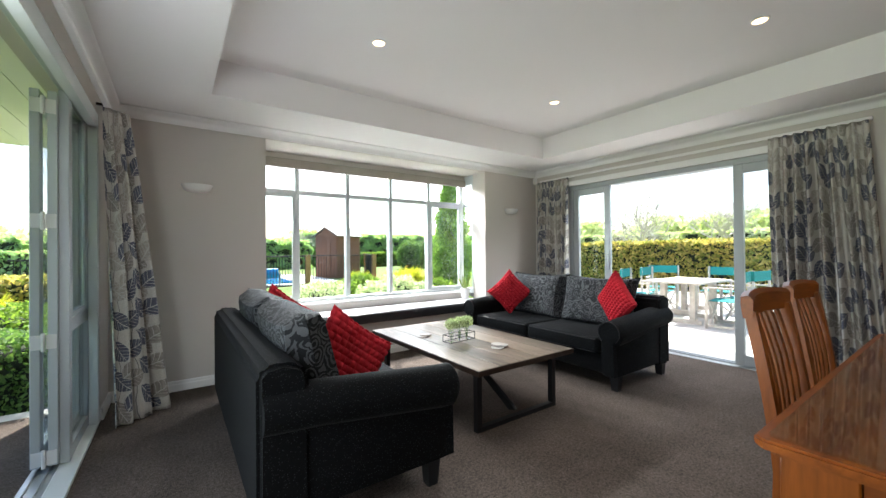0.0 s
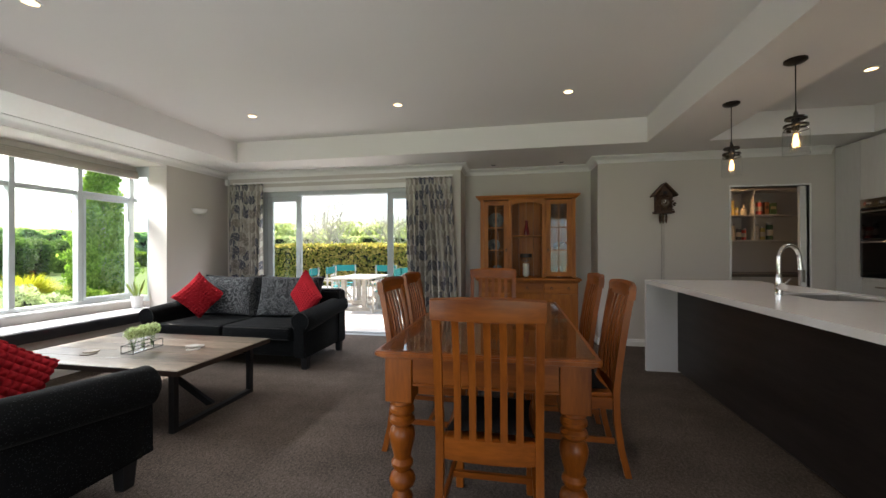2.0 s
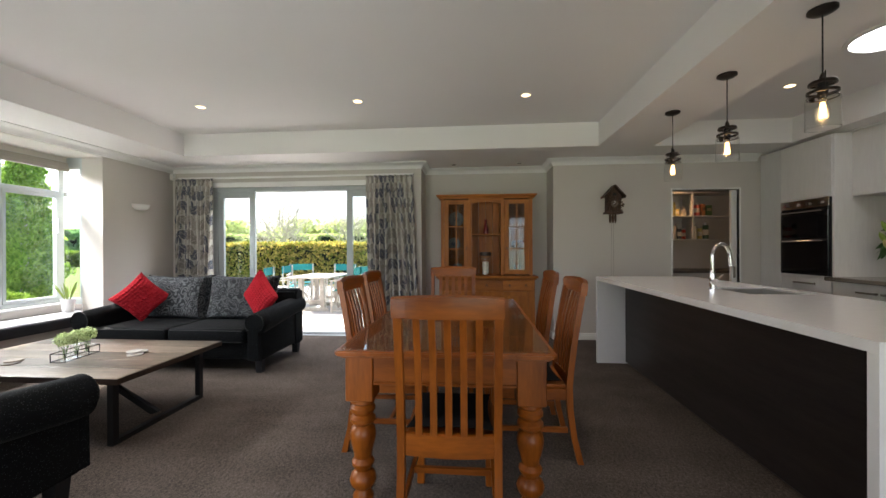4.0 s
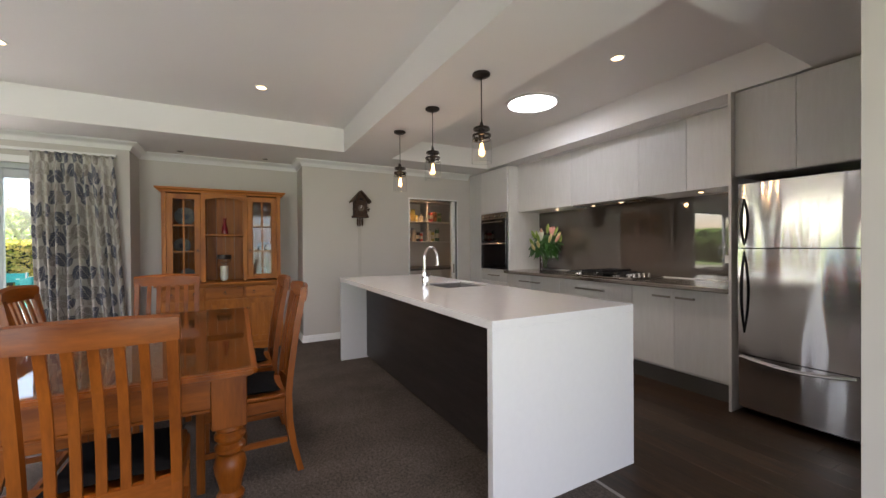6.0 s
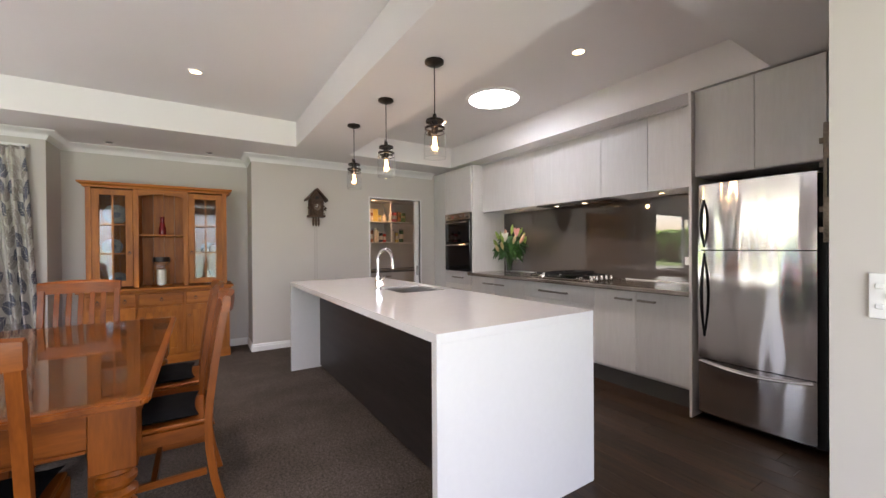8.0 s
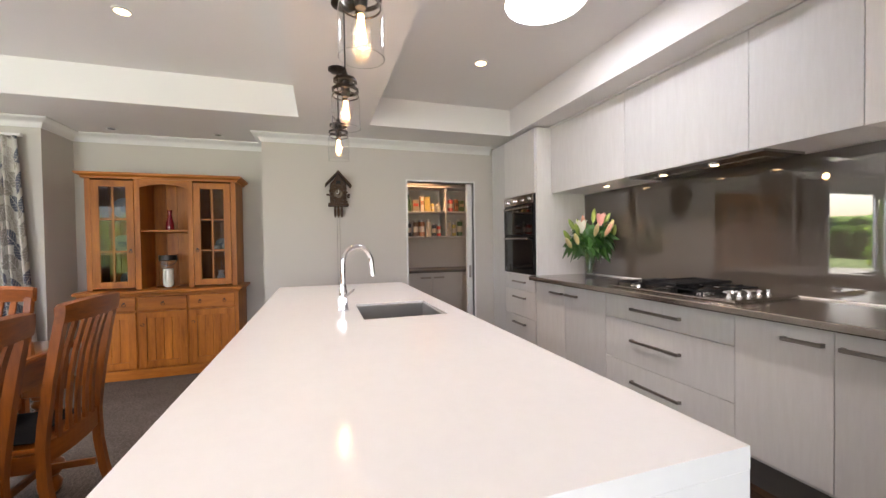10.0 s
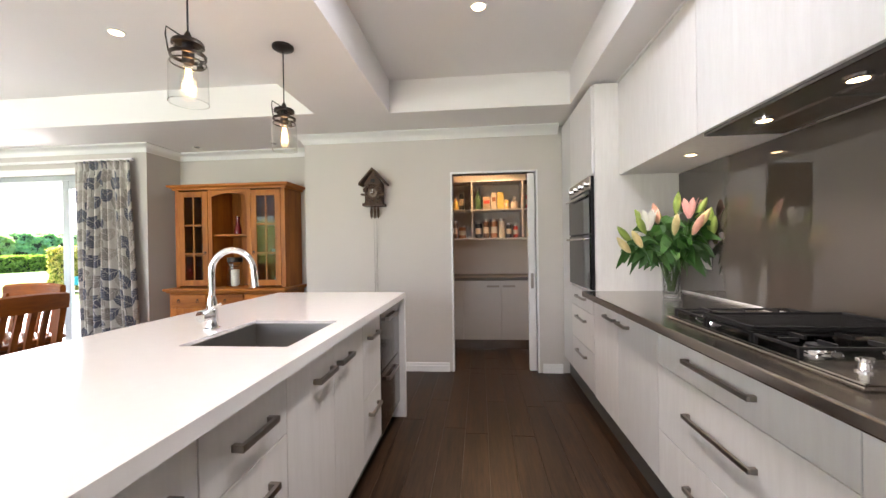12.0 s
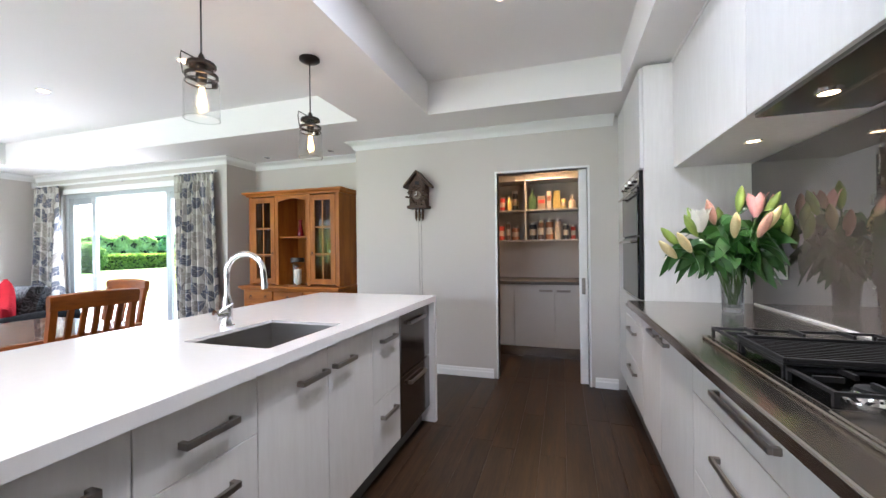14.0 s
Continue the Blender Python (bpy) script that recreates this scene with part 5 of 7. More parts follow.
for x in (TX0 + 0.115, TX1 - 0.115):
    for y in (TY0 + 0.105, TY1 - 0.105):
        bm = lathe(bmesh.new(), x, y, LEGP, 24)
        box(bm, (x - 0.065, y - 0.065, 0.518), (x + 0.065, y + 0.065, TZ - 0.036), 0.004)
        part("leg", bm, M["pine_z"], dt, smooth=True)
tg = thing("table_glass", (2.2, 0.19, TZ), "clear glass sheet lying on the dining table", "glass sheet")
part("sheet", clipped(TX0 + 0.025, TY0 + 0.025, TX1 - 0.025, TY1 - 0.025, 0.012, TZ + 0.001, TZ + 0.007, 0.0008), M["table_glass"], tg)
dish = thing("glass_dish", (2.55, -0.02, TZ), "small clear glass dish on the dining table", "dish")
part("bowl", lathe(bmesh.new(), 2.75, -0.02, [(0.03, TZ + 0.009), (0.035, TZ + 0.012), (0.045, TZ + 0.035), (0.042, TZ + 0.035), (0.03, TZ + 0.016)], 16), M["clear"], dish)


def chair():
    """Built at the origin; the sitter looks to +x."""
    t = thing("dining_chair", (0, 0, 0), "golden pine dining chair with slatted back and black pad", "chair", "chairs round the dining table")
    W = 0.20

    def back_x(z):
        return -0.215 - max(0.0, z - 0.42) ** 1.35 * 0.17 if z > 0.42 else -0.215 - (0.42 - z) ** 2 * 0.35

    for s in (-1, 1):
        bm = bmesh.new()
        zs = [0.0, 0.15, 0.3, 0.44, 0.55, 0.7, 0.85, 0.98]
        rows = []
        for z in zs:
            x, w = back_x(z), 0.017
            y = s * W
            rows.append([bm.verts.new((x - w, y - 0.016, z)), bm.verts.new((x + w, y - 0.016, z)), bm.verts.new((x + w, y + 0.016, z)), bm.verts.new((x - w, y + 0.016, z))])
        for a, b in zip(rows, rows[1:]):
            for k in range(4):
                bm.faces.new((a[k], a[(k + 1) % 4], b[(k + 1) % 4], b[k]))
        bm.faces.new(rows[0][::-1])
        bm.faces.new(rows[-1])
        part("back_post", bm, M["pine_z"], t)
        part("front_leg", B(((0.185, s * (W - 0.022) - 0.019, 0), (0.223, s * (W - 0.022) + 0.019, 0.42)), bevel=0.003), M["pine_z"], t)
        part("side_rail", B(((-0.20, s * (W - 0.008) - 0.010, 0.36), (0.186, s * (W - 0.008) + 0.010, 0.42))), M["pine_x"], t)
        part("stretcher", B(((-0.21, s * (W - 0.012) - 0.008, 0.17), (0.186, s * (W - 0.012) + 0.008, 0.20))), M["pine_x"], t)
    part("cross_stretcher", B(((-0.01, -W + 0.02, 0.172), (0.012, W - 0.02, 0.198))), M["pine_y"], t)
    part("front_rail", B(((0.20, -W + 0.042, 0.36), (0.22, W - 0.042, 0.42))), M["pine_y"], t)
    part("seat", B(((-0.205, -W + 0.012, 0.4205), (0.228, W - 0.012, 0.44)), bevel=0.006), M["pine_x"], t)
    bm = bmesh.new()
    cushion(bm, (0.02, 0, 0.465), (1, 0, 0), (0, 1, 0), 0.20, 0.185, 0.026, 8, 0, 0.25)
    part("seat_pad", bm, M["seat_black"], t, "black cloth seat pad", smooth=True)
    # top rail: bowed in plan
    bm = bmesh.new()
    n, rows = 12, []
    for i in range(n + 1):
        y = -0.222 + 0.444 * i / n
        bow = 0.03 * (1 - (y / 0.222) ** 2)
        x = back_x(1.0) - bow
        crown = 0.012 * (1 - (y / 0.222) ** 2)
        rows.append([bm.verts.new(p) for p in ((x - 0.014, y, 0.955), (x + 0.016, y, 0.955), (x + 0.018, y, 1.02 + crown), (x + 0.004, y, 1.037 + crown), (x - 0.02, y, 1.03 + crown), (x - 0.02, y, 1.0))])
    for a, b in zip(rows, rows[1:]):
        for k in range(6):
            bm.faces.new((a[k], a[(k + 1) % 6], b[(k + 1) % 6], b[k]))
    bm.faces.new(rows[0][::-1])
    bm.faces.new(rows[-1])
    part("top_rail", bm, M["pine_y"], t, smooth=True)
    for i in range(5):
        y = -0.124 + 0.248 * i / 4
        bow = 0.02 * (1 - (y / 0.222) ** 2)
        bm = bmesh.new()
        rows = []
        for z in (0.455, 0.53, 0.6, 0.7, 0.8, 0.9, 0.957):
            x = back_x(z) - bow * max(0.75, (z - 0.45) / 0.5) + 0.012 * math.sin((z - 0.5) / 0.46 * math.pi)
            rows.append([bm.verts.new(p) for p in ((x - 0.006, y - 0.014, z), (x + 0.006, y - 0.014, z), (x + 0.006, y + 0.014, z), (x - 0.006, y + 0.014, z))])
        for a, b in zip(rows, rows[1:]):
            for k in range(4):
                bm.faces.new((a[k], a[(k + 1) % 4], b[(k + 1) % 4], b[k]))
        bm.faces.new(rows[0][::-1])
        bm.faces.new(rows[-1])
        part("slat", bm, M["pine_z"], t)
    bm = bmesh.new()
    rows = []
    for i in range(11):
        y = (W - 0.016) * (2 * i / 10 - 1)
        bow = 0.022 * (1 - (y / W) ** 2)
        rows.append([bm.verts.new((-0.209 - bow + a, y, z)) for a, z in ((-0.013, 0.372), (0.002, 0.366), (0.002, 0.466), (-0.013, 0.463))])
    for a, b in zip(rows, rows[1:]):
        for k in range(4):
            bm.faces.new((a[k], a[(k + 1) % 4], b[(k + 1) % 4], b[k]))
    bm.faces.new(rows[0][::-1])
    bm.faces.new(rows[-1])
    part("lower_rail", bm, M["pine_y"], t)
    return t


ch = chair()
places = [(1.41, 0.155, 0), (2.05, -0.27, 90), (2.70, -0.25, 90), (2.08, 0.56, -90), (2.66, 0.58, -90), (3.09, 0.26, 180)]
for x, y, a in places[1:]:
    copy_thing(ch, pose(x, y, 0, 0, 0, a))
ch.matrix_basis = pose(places[0][0], places[0][1], 0, 0, 0, places[0][2])

# ---- dresser in the alcove ----
hu = thing("dresser", (5.06, -0.12, 0), "golden pine dresser with glazed doors above drawers and panelled cupboards", "dresser")
HY0, HY1, HXF = -0.78, 0.56, 4.84
UXF = 4.93


def rail_stile(y0, y1, z0, z1, x, w, t):
    return B(((x, y0, z0), (x + t, y0 + w, z1)), ((x, y1 - w, z0), (x + t, y1, z1)), ((x, y0 + w, z0), (x + t, y1 - w, z0 + w)), ((x, y0 + w, z1 - w), (x + t, y1 - w, z1)), bevel=0.002)


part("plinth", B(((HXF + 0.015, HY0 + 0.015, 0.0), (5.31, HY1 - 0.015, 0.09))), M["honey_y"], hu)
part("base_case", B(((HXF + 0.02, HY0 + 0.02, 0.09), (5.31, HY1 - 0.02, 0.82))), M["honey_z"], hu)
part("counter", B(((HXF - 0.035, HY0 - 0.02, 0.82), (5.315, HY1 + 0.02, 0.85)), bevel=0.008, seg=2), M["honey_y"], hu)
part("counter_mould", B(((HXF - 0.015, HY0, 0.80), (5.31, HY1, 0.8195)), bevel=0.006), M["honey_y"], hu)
w3 = (HY1 - HY0 - 0.08) / 3
for k in range(3):
    a, b = HY0 + 0.04 + k * w3 + 0.012, HY0 + 0.04 + (k + 1) * w3 - 0.012
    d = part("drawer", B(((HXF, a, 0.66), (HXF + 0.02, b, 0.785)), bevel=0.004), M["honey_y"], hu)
    for yy in (a + 0.09, b - 0.09) if k != 1 else ((a + b) / 2,):
        part("ring_pull", tube(bmesh.new(), [(HXF - 0.008, yy + 0.014 * math.cos(q), 0.715 + 0.014 * math.sin(q)) for q in [2 * math.pi * i / 12 for i in range(13)]], 0.0025, 6), M["black"], d)
        part("pull_plate", B(((HXF - 0.008, yy - 0.007, 0.722), (HXF, yy + 0.007, 0.738))), M["black"], d)
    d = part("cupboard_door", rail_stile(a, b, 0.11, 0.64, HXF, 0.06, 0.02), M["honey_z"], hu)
    bm = bmesh.new()
    for i in range(4):
        y = a + 0.061 + (b - a - 0.122) * i / 4
        box(bm, (HXF + 0.009, y, 0.17), (HXF + 0.019, y + (b - a - 0.122) / 4 - 0.003, 0.58), 0.002)
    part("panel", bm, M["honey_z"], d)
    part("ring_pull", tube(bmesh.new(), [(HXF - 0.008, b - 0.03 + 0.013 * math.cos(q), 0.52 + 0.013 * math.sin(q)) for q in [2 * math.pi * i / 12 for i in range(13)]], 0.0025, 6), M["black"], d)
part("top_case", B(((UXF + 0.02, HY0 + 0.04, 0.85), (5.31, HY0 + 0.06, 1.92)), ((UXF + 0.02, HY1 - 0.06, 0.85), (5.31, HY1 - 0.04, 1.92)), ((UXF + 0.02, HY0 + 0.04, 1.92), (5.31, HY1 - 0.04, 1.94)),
                   ((UXF + 0.02, -0.335, 0.85), (5.29, -0.318, 1.92)), ((UXF + 0.02, 0.098, 0.85), (5.29, 0.115, 1.92)),
                   ((UXF + 0.03, HY0 + 0.06, 1.19), (5.29, -0.335, 1.205)), ((UXF + 0.03, HY0 + 0.06, 1.53), (5.29, -0.335, 1.545)), ((UXF + 0.03, 0.115, 1.19), (5.29, HY1 - 0.06, 1.205)), ((UXF + 0.03, 0.115, 1.53), (5.29, HY1 - 0.06, 1.545))), M["honey_z"], hu)
for i in range(12):
    y = HY0 + 0.06 + (HY1 - HY0 - 0.12) * i / 12
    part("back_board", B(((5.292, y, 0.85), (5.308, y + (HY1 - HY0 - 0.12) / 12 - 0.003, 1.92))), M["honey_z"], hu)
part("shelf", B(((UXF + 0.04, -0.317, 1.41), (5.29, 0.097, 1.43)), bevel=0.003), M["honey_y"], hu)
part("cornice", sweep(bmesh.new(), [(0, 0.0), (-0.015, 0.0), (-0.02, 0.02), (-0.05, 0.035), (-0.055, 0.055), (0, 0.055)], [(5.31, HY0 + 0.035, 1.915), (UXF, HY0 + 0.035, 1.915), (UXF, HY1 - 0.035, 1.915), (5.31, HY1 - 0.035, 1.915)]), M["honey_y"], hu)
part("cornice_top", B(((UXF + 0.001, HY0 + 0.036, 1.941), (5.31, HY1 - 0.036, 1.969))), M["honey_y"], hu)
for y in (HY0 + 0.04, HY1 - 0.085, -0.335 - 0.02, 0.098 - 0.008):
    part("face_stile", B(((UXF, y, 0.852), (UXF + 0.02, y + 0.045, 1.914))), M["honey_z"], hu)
arch = [(-0.31, 1.914), (-0.31, 1.84)] + [(-0.31 + 0.40 * k / 12, 1.84 + 0.035 * math.sin(math.pi * k / 12)) for k in range(1, 12)] + [(0.09, 1.84), (0.09, 1.914)]
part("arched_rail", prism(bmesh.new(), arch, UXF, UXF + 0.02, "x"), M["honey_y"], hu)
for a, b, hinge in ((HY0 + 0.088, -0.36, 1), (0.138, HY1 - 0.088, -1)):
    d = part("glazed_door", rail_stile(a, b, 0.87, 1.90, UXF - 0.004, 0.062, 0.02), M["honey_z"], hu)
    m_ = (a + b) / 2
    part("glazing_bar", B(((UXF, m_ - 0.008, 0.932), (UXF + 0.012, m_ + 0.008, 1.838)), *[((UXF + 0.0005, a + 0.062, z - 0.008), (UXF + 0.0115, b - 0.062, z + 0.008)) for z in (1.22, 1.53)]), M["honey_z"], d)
    part("pane", B(((UXF + 0.006, a + 0.062, 0.932), (UXF + 0.009, b - 0.062, 1.838))), M["cab_glass"], d)
    ky = b - 0.03 if hinge > 0 else a + 0.03
    part("ring_pull", tube(bmesh.new(), [(UXF - 0.012, ky + 0.013 * math.cos(q), 1.22 + 0.015 * math.sin(q)) for q in [2 * math.pi * i / 12 for i in range(13)]], 0.0028, 6), M["black"], d)
    part("pull_plate", B(((UXF - 0.012, ky - 0.006, 1.225), (UXF - 0.0045, ky + 0.006, 1.245))), M["black"], d)


def upright_plate(y, z, r, x=5.22):
    t = thing("plate", (x, y, z), "patterned china plate standing in the dresser", "plate", "china in the dresser")
    bm = bmesh.new()
    tube(bm, [(x, y, z + r), (x + 0.006, y, z + r + 0.0005), (x + 0.01, y, z + r + 0.001)], [r, r, r * 0.6], 24)
    part("dish", bm, M["china"], t)
    part("rim_band", tube(bmesh.new(), [(x - 0.001, y + r * 0.86 * math.cos(2 * math.pi * i / 24), z + r + r * 0.86 * math.sin(2 * math.pi * i / 24)) for i in range(25)], 0.004, 6), M["china_blue"], t)
    part("centre", tube(bmesh.new(), [(x - 0.002, y, z + r), (x - 0.0005, y, z + r)], r * 0.4, 16), M["china_blue"], t)


M["china_blue"] = plain("china_glaze", (0.16, 0.20, 0.26), 0.2, 0.5, 60, 0.0)
M["ruby"] = plain("ruby_glass", (0.16, 0.006, 0.01), 0.08, 0.1, bump=0)
M["candle"] = plain("candle_wax", (0.72, 0.68, 0.6), 0.5, 0.02)
upright_plate(0.32, 1.546, 0.11)
upright_plate(0.35, 1.206, 0.09)
upright_plate(0.30, 0.852, 0.08)
upright_plate(-0.55, 1.206, 0.07)


def turned(name, x, y, z, prof, mat_, label, cat, group=""):
    t = thing(name, (x, y, z), label, cat, group)
    part("body", lathe(bmesh.new(), x, y, [(r, z + h) for r, h in prof], 18), mat_, t, smooth=True)
    return t


turned("cup", 5.12, -0.52, 1.206, [(0.02, 0), (0.03, 0.01), (0.04, 0.06), (0.038, 0.06), (0.02, 0.012)], M["ceramic"], "white china cup in the dresser", "cup", "china in the dresser")
turned("teapot", 5.15, -0.62, 1.206, [(0.03, 0), (0.055, 0.03), (0.06, 0.06), (0.04, 0.1), (0.012, 0.11), (0.012, 0.125), (0.003, 0.13)], M["ceramic"], "round white china teapot in the dresser", "teapot")
turned("jug", 5.12, -0.55, 0.852, [(0.03, 0), (0.05, 0.04), (0.03, 0.1), (0.022, 0.12), (0.028, 0.15), (0.024, 0.15), (0.02, 0.12)], M["ceramic"], "white china jug in the dresser", "jug")
turned("decanter", 5.12, -0.60, 1.546, [(0.03, 0), (0.045, 0.04), (0.015, 0.12), (0.015, 0.17), (0.022, 0.18), (0.003, 0.21)], M["clear"], "clear glass decanter in the dresser", "decanter")
turned("red_vase", 5.08, -0.11, 1.431, [(0.035, 0), (0.038, 0.02), (0.034, 0.07), (0.02, 0.13), (0.016, 0.17), (0.024, 0.20), (0.02, 0.2), (0.012, 0.165)], M["ruby"], "slim ruby glass vase on the dresser shelf", "vase")
ln = thing("candle_lantern", (5.03, -0.10, 0.85), "glass hurricane lantern with a white candle and dark metal rims", "lantern")
part("glass_body", lathe(bmesh.new(), 5.03, -0.10, [(0.06, 0.87), (0.062, 0.90), (0.062, 1.04), (0.058, 1.06)], 24, False), M["clear"], ln, smooth=True)
part("base", lathe(bmesh.new(), 5.03, -0.10, [(0.075, 0.851), (0.08, 0.858), (0.06, 0.87)], 24), M["chrome"], ln, smooth=True)
part("collar", lathe(bmesh.new(), 5.03, -0.10, [(0.06, 1.06), (0.064, 1.065), (0.062, 1.10), (0.056, 1.10)], 24, False), M["bronze"], ln, smooth=True)
part("handle", tube(bmesh.new(), [(5.03, -0.10 + 0.064 * math.cos(q), 1.08 + 0.06 * math.sin(q) * -1) for q in [math.pi * k / 10 for k in range(11)]], 0.003, 6), M["black"], ln)
part("candle", lathe(bmesh.new(), 5.03, -0.10, [(0.035, 0.871), (0.035, 0.99), (0.03, 0.995), (0.003, 0.99)], 16), M["candle"], ln, smooth=True)
ln.scale = (1.25, 1.25, 1.3)

# cuckoo clock
ck = thing("cuckoo_clock", (EX, -1.76, 1.8), "dark carved cuckoo clock with pine cone weights on the pantry wall", "clock")
cy, cz = -1.76, 1.80
part("case", B(((EX - 0.12, cy - 0.085, cz - 0.10), (EX - 0.001, cy + 0.085, cz + 0.10)), ((EX - 0.14, cy - 0.105, cz - 0.13), (EX - 0.001, cy + 0.105, cz - 0.10)), bevel=0.004), M["cuckoo"], ck)
part("gable", prism(bmesh.new(), [(cy - 0.085, cz + 0.1005), (cy + 0.085, cz + 0.1005), (cy, cz + 0.215)], EX - 0.12, EX - 0.001, "x"), M["cuckoo"], ck)
for s in (-1, 1):
    part("roof_board", prism(bmesh.new(), [(cy, cz + 0.222), (cy + s * 0.135, cz + 0.075), (cy + s * 0.135, cz + 0.098), (cy, cz + 0.247)], EX - 0.16, EX - 0.001, "x"), M["cuckoo"], ck)
part("dial", tube(bmesh.new(), [(EX - 0.121, cy, cz + 0.0), (EX - 0.132, cy, cz + 0.0)], 0.042, 24), M["rustic"], ck)
part("dial_centre", tube(bmesh.new(), [(EX - 0.1325, cy, cz), (EX - 0.136, cy, cz)], 0.02, 16), M["cuckoo"], ck)
part("clock_hand", B(((EX - 0.14, cy - 0.0025, cz), (EX - 0.138, cy + 0.0025, cz + 0.035)), ((EX - 0.14, cy, cz - 0.002), (EX - 0.138, cy + 0.025, cz + 0.003))), M["ceramic"], ck)
rc = random.Random(9)
bm = bmesh.new()
for k in range(60):
    a = rc.uniform(0, 2 * math.pi)
    r = 0.06 + 0.05 * rc.random()
    y, z = cy + math.cos(a) * r, cz - 0.01 + math.sin(a) * r * 1.1
    if z > cz + 0.1:
        continue
    box(bm, (EX - 0.135 - 0.02 * rc.random(), y - 0.012, z - 0.008), (EX - 0.12, y + 0.012, z + 0.008), 0.003)
part("carving", bm, M["cuckoo"], ck)
part("little_door", B(((EX - 0.126, cy - 0.022, cz + 0.09), (EX - 0.1205, cy + 0.022, cz + 0.14))), M["black"], ck)
part("railing", B(*[((EX - 0.15, cy - 0.07 + 0.02 * k, cz + 0.06), (EX - 0.145, cy - 0.064 + 0.02 * k, cz + 0.09)) for k in range(8)], ((EX - 0.151, cy - 0.075, cz + 0.09), (EX - 0.144, cy + 0.08, cz + 0.095))), M["cuckoo"], ck)
for dy in (-0.035, 0.0, 0.035):
    part("weight", lathe(bmesh.new(), EX - 0.06, cy + dy, [(0.004, cz - 0.25), (0.012, cz - 0.22), (0.014, cz - 0.17), (0.008, cz - 0.135), (0.003, cz - 0.13)], 10), M["cuckoo"], ck, smooth=True)
part("chain", tube(tube(bmesh.new(), [(EX - 0.05, cy - 0.014, cz - 0.13), (EX - 0.03, cy - 0.014, 0.45)], 0.002, 6), [(EX - 0.05, cy + 0.014, cz - 0.13), (EX - 0.03, cy + 0.014, 0.45)], 0.002, 6), M["handle"], ck)

# wall sconces, sensor
for x in (0.36, 4.30):
    t = thing("wall_sconce", (x, NY, 1.80), "white plaster half bowl wall light, unlit", "wall light", "wall lights beside the bay window")
    bm = bmesh.new()
    n = 14
    rows = []
    for r, z in ((0.012, 1.745), (0.07, 1.75), (0.105, 1.775), (0.125, 1.82), (0.118, 1.82), (0.095, 1.785)):
        rows.append([bm.verts.new((x + r * math.cos(math.pi * k / n), NY - 0.002 - r * 0.8 * math.sin(math.pi * k / n), z)) for k in range(n + 1)])
    for a, b in zip(rows, rows[1:]):
        for k in range(n):
            bm.faces.new((a[k], a[k + 1], b[k + 1], b[k]))
    part("bowl", bm, M["plaster"], t, smooth=True)
sn = thing("alarm_sensor", (4.80, 4.42, 2.28), "small white alarm sensor in the corner under the cornice", "sensor")
part("case", B(((4.79, 4.40, 2.235), (4.855, 4.445, 2.325)), bevel=0.008, seg=2), M["white"], sn)


# ---- curtains ----
def curtain(p0, p1, top, bottom, flare, label, folds=9, seed=1, depth=0.05, lean=(0, 0)):
    """Pleated cloth from p0 to p1 at the head, wider at the hem by flare; lean moves the hem's middle."""
    rnd = random.Random(seed)
    a, b = Vector((*p0, 0)), Vector((*p1, 0))
    d = (b - a).normalized()
    nn = Vector((-d.y, d.x, 0))
    mid, half = (a + b) / 2, (b - a).length / 2
    nu, nv = folds * 12, 36
    ph = [rnd.uniform(-0.5, 0.5) for _ in range(folds + 2)]
    bm = bmesh.new()
    uvl = bm.loops.layers.uv.new("UVMap")
    vs, uvs = [], {}
    for j in range(nv + 1):
        t = j / nv
        z = top + (bottom - top) * t
        row = []
        acc, prev = 0.0, None
        for i in range(nu + 1):
            s = i / nu
            f = s * folds
            k = int(min(f, folds - 1))
            amp = depth * (0.45 + 0.75 * min(1, t * 1.6)) * (0.8 + 0.4 * math.sin(ph[k] * 9))
            pinch = math.exp(-((t - 0.045) / 0.03) ** 2) * 0.5
            w = half * (1 + flare * t ** 0.8) - half * 0.02 * pinch
            off = amp * (1 - pinch) * math.sin(2 * math.pi * f + ph[k] * t * 1.5) + 0.006 * math.sin(5 * math.pi * f + 7 * t) * t
            along = (2 * s - 1) * w + 0.02 * math.sin(3 * t + f) * t
            p = mid + d * along + nn * off + Vector((lean[0] * t, lean[1] * t, z))
            q = mid + d * ((2 * s - 1) * half * (1 + flare)) + nn * depth * math.sin(2 * math.pi * f)
            acc += (q - prev).length if prev is not None else 0
            prev = q
            v = bm.verts.new(p)
            uvs[v] = (acc, z)
            row.append(v)
        vs.append(row)
    for r0, r1 in zip(vs, vs[1:]):
        for i in range(nu):
            f = bm.faces.new((r0[i], r0[i + 1], r1[i + 1], r1[i]))
            f.smooth = True
            for l in f.loops:
                l[uvl].uv = uvs[l.vert]
    t = thing("curtain", (mid.x, mid.y, bottom), label, "curtain")
    bm.transform(base_of(t).inverted())
    me = bpy.data.meshes.new("drape")
    bm.to_mesh(me)
    bm.free()
    me.materials.append(M["cloth"])
    ob = new("drape", me)
    ob.parent = t
    so = ob.modifiers.new("thickness", "SOLIDIFY")
    so.thickness = 0.003
    return t


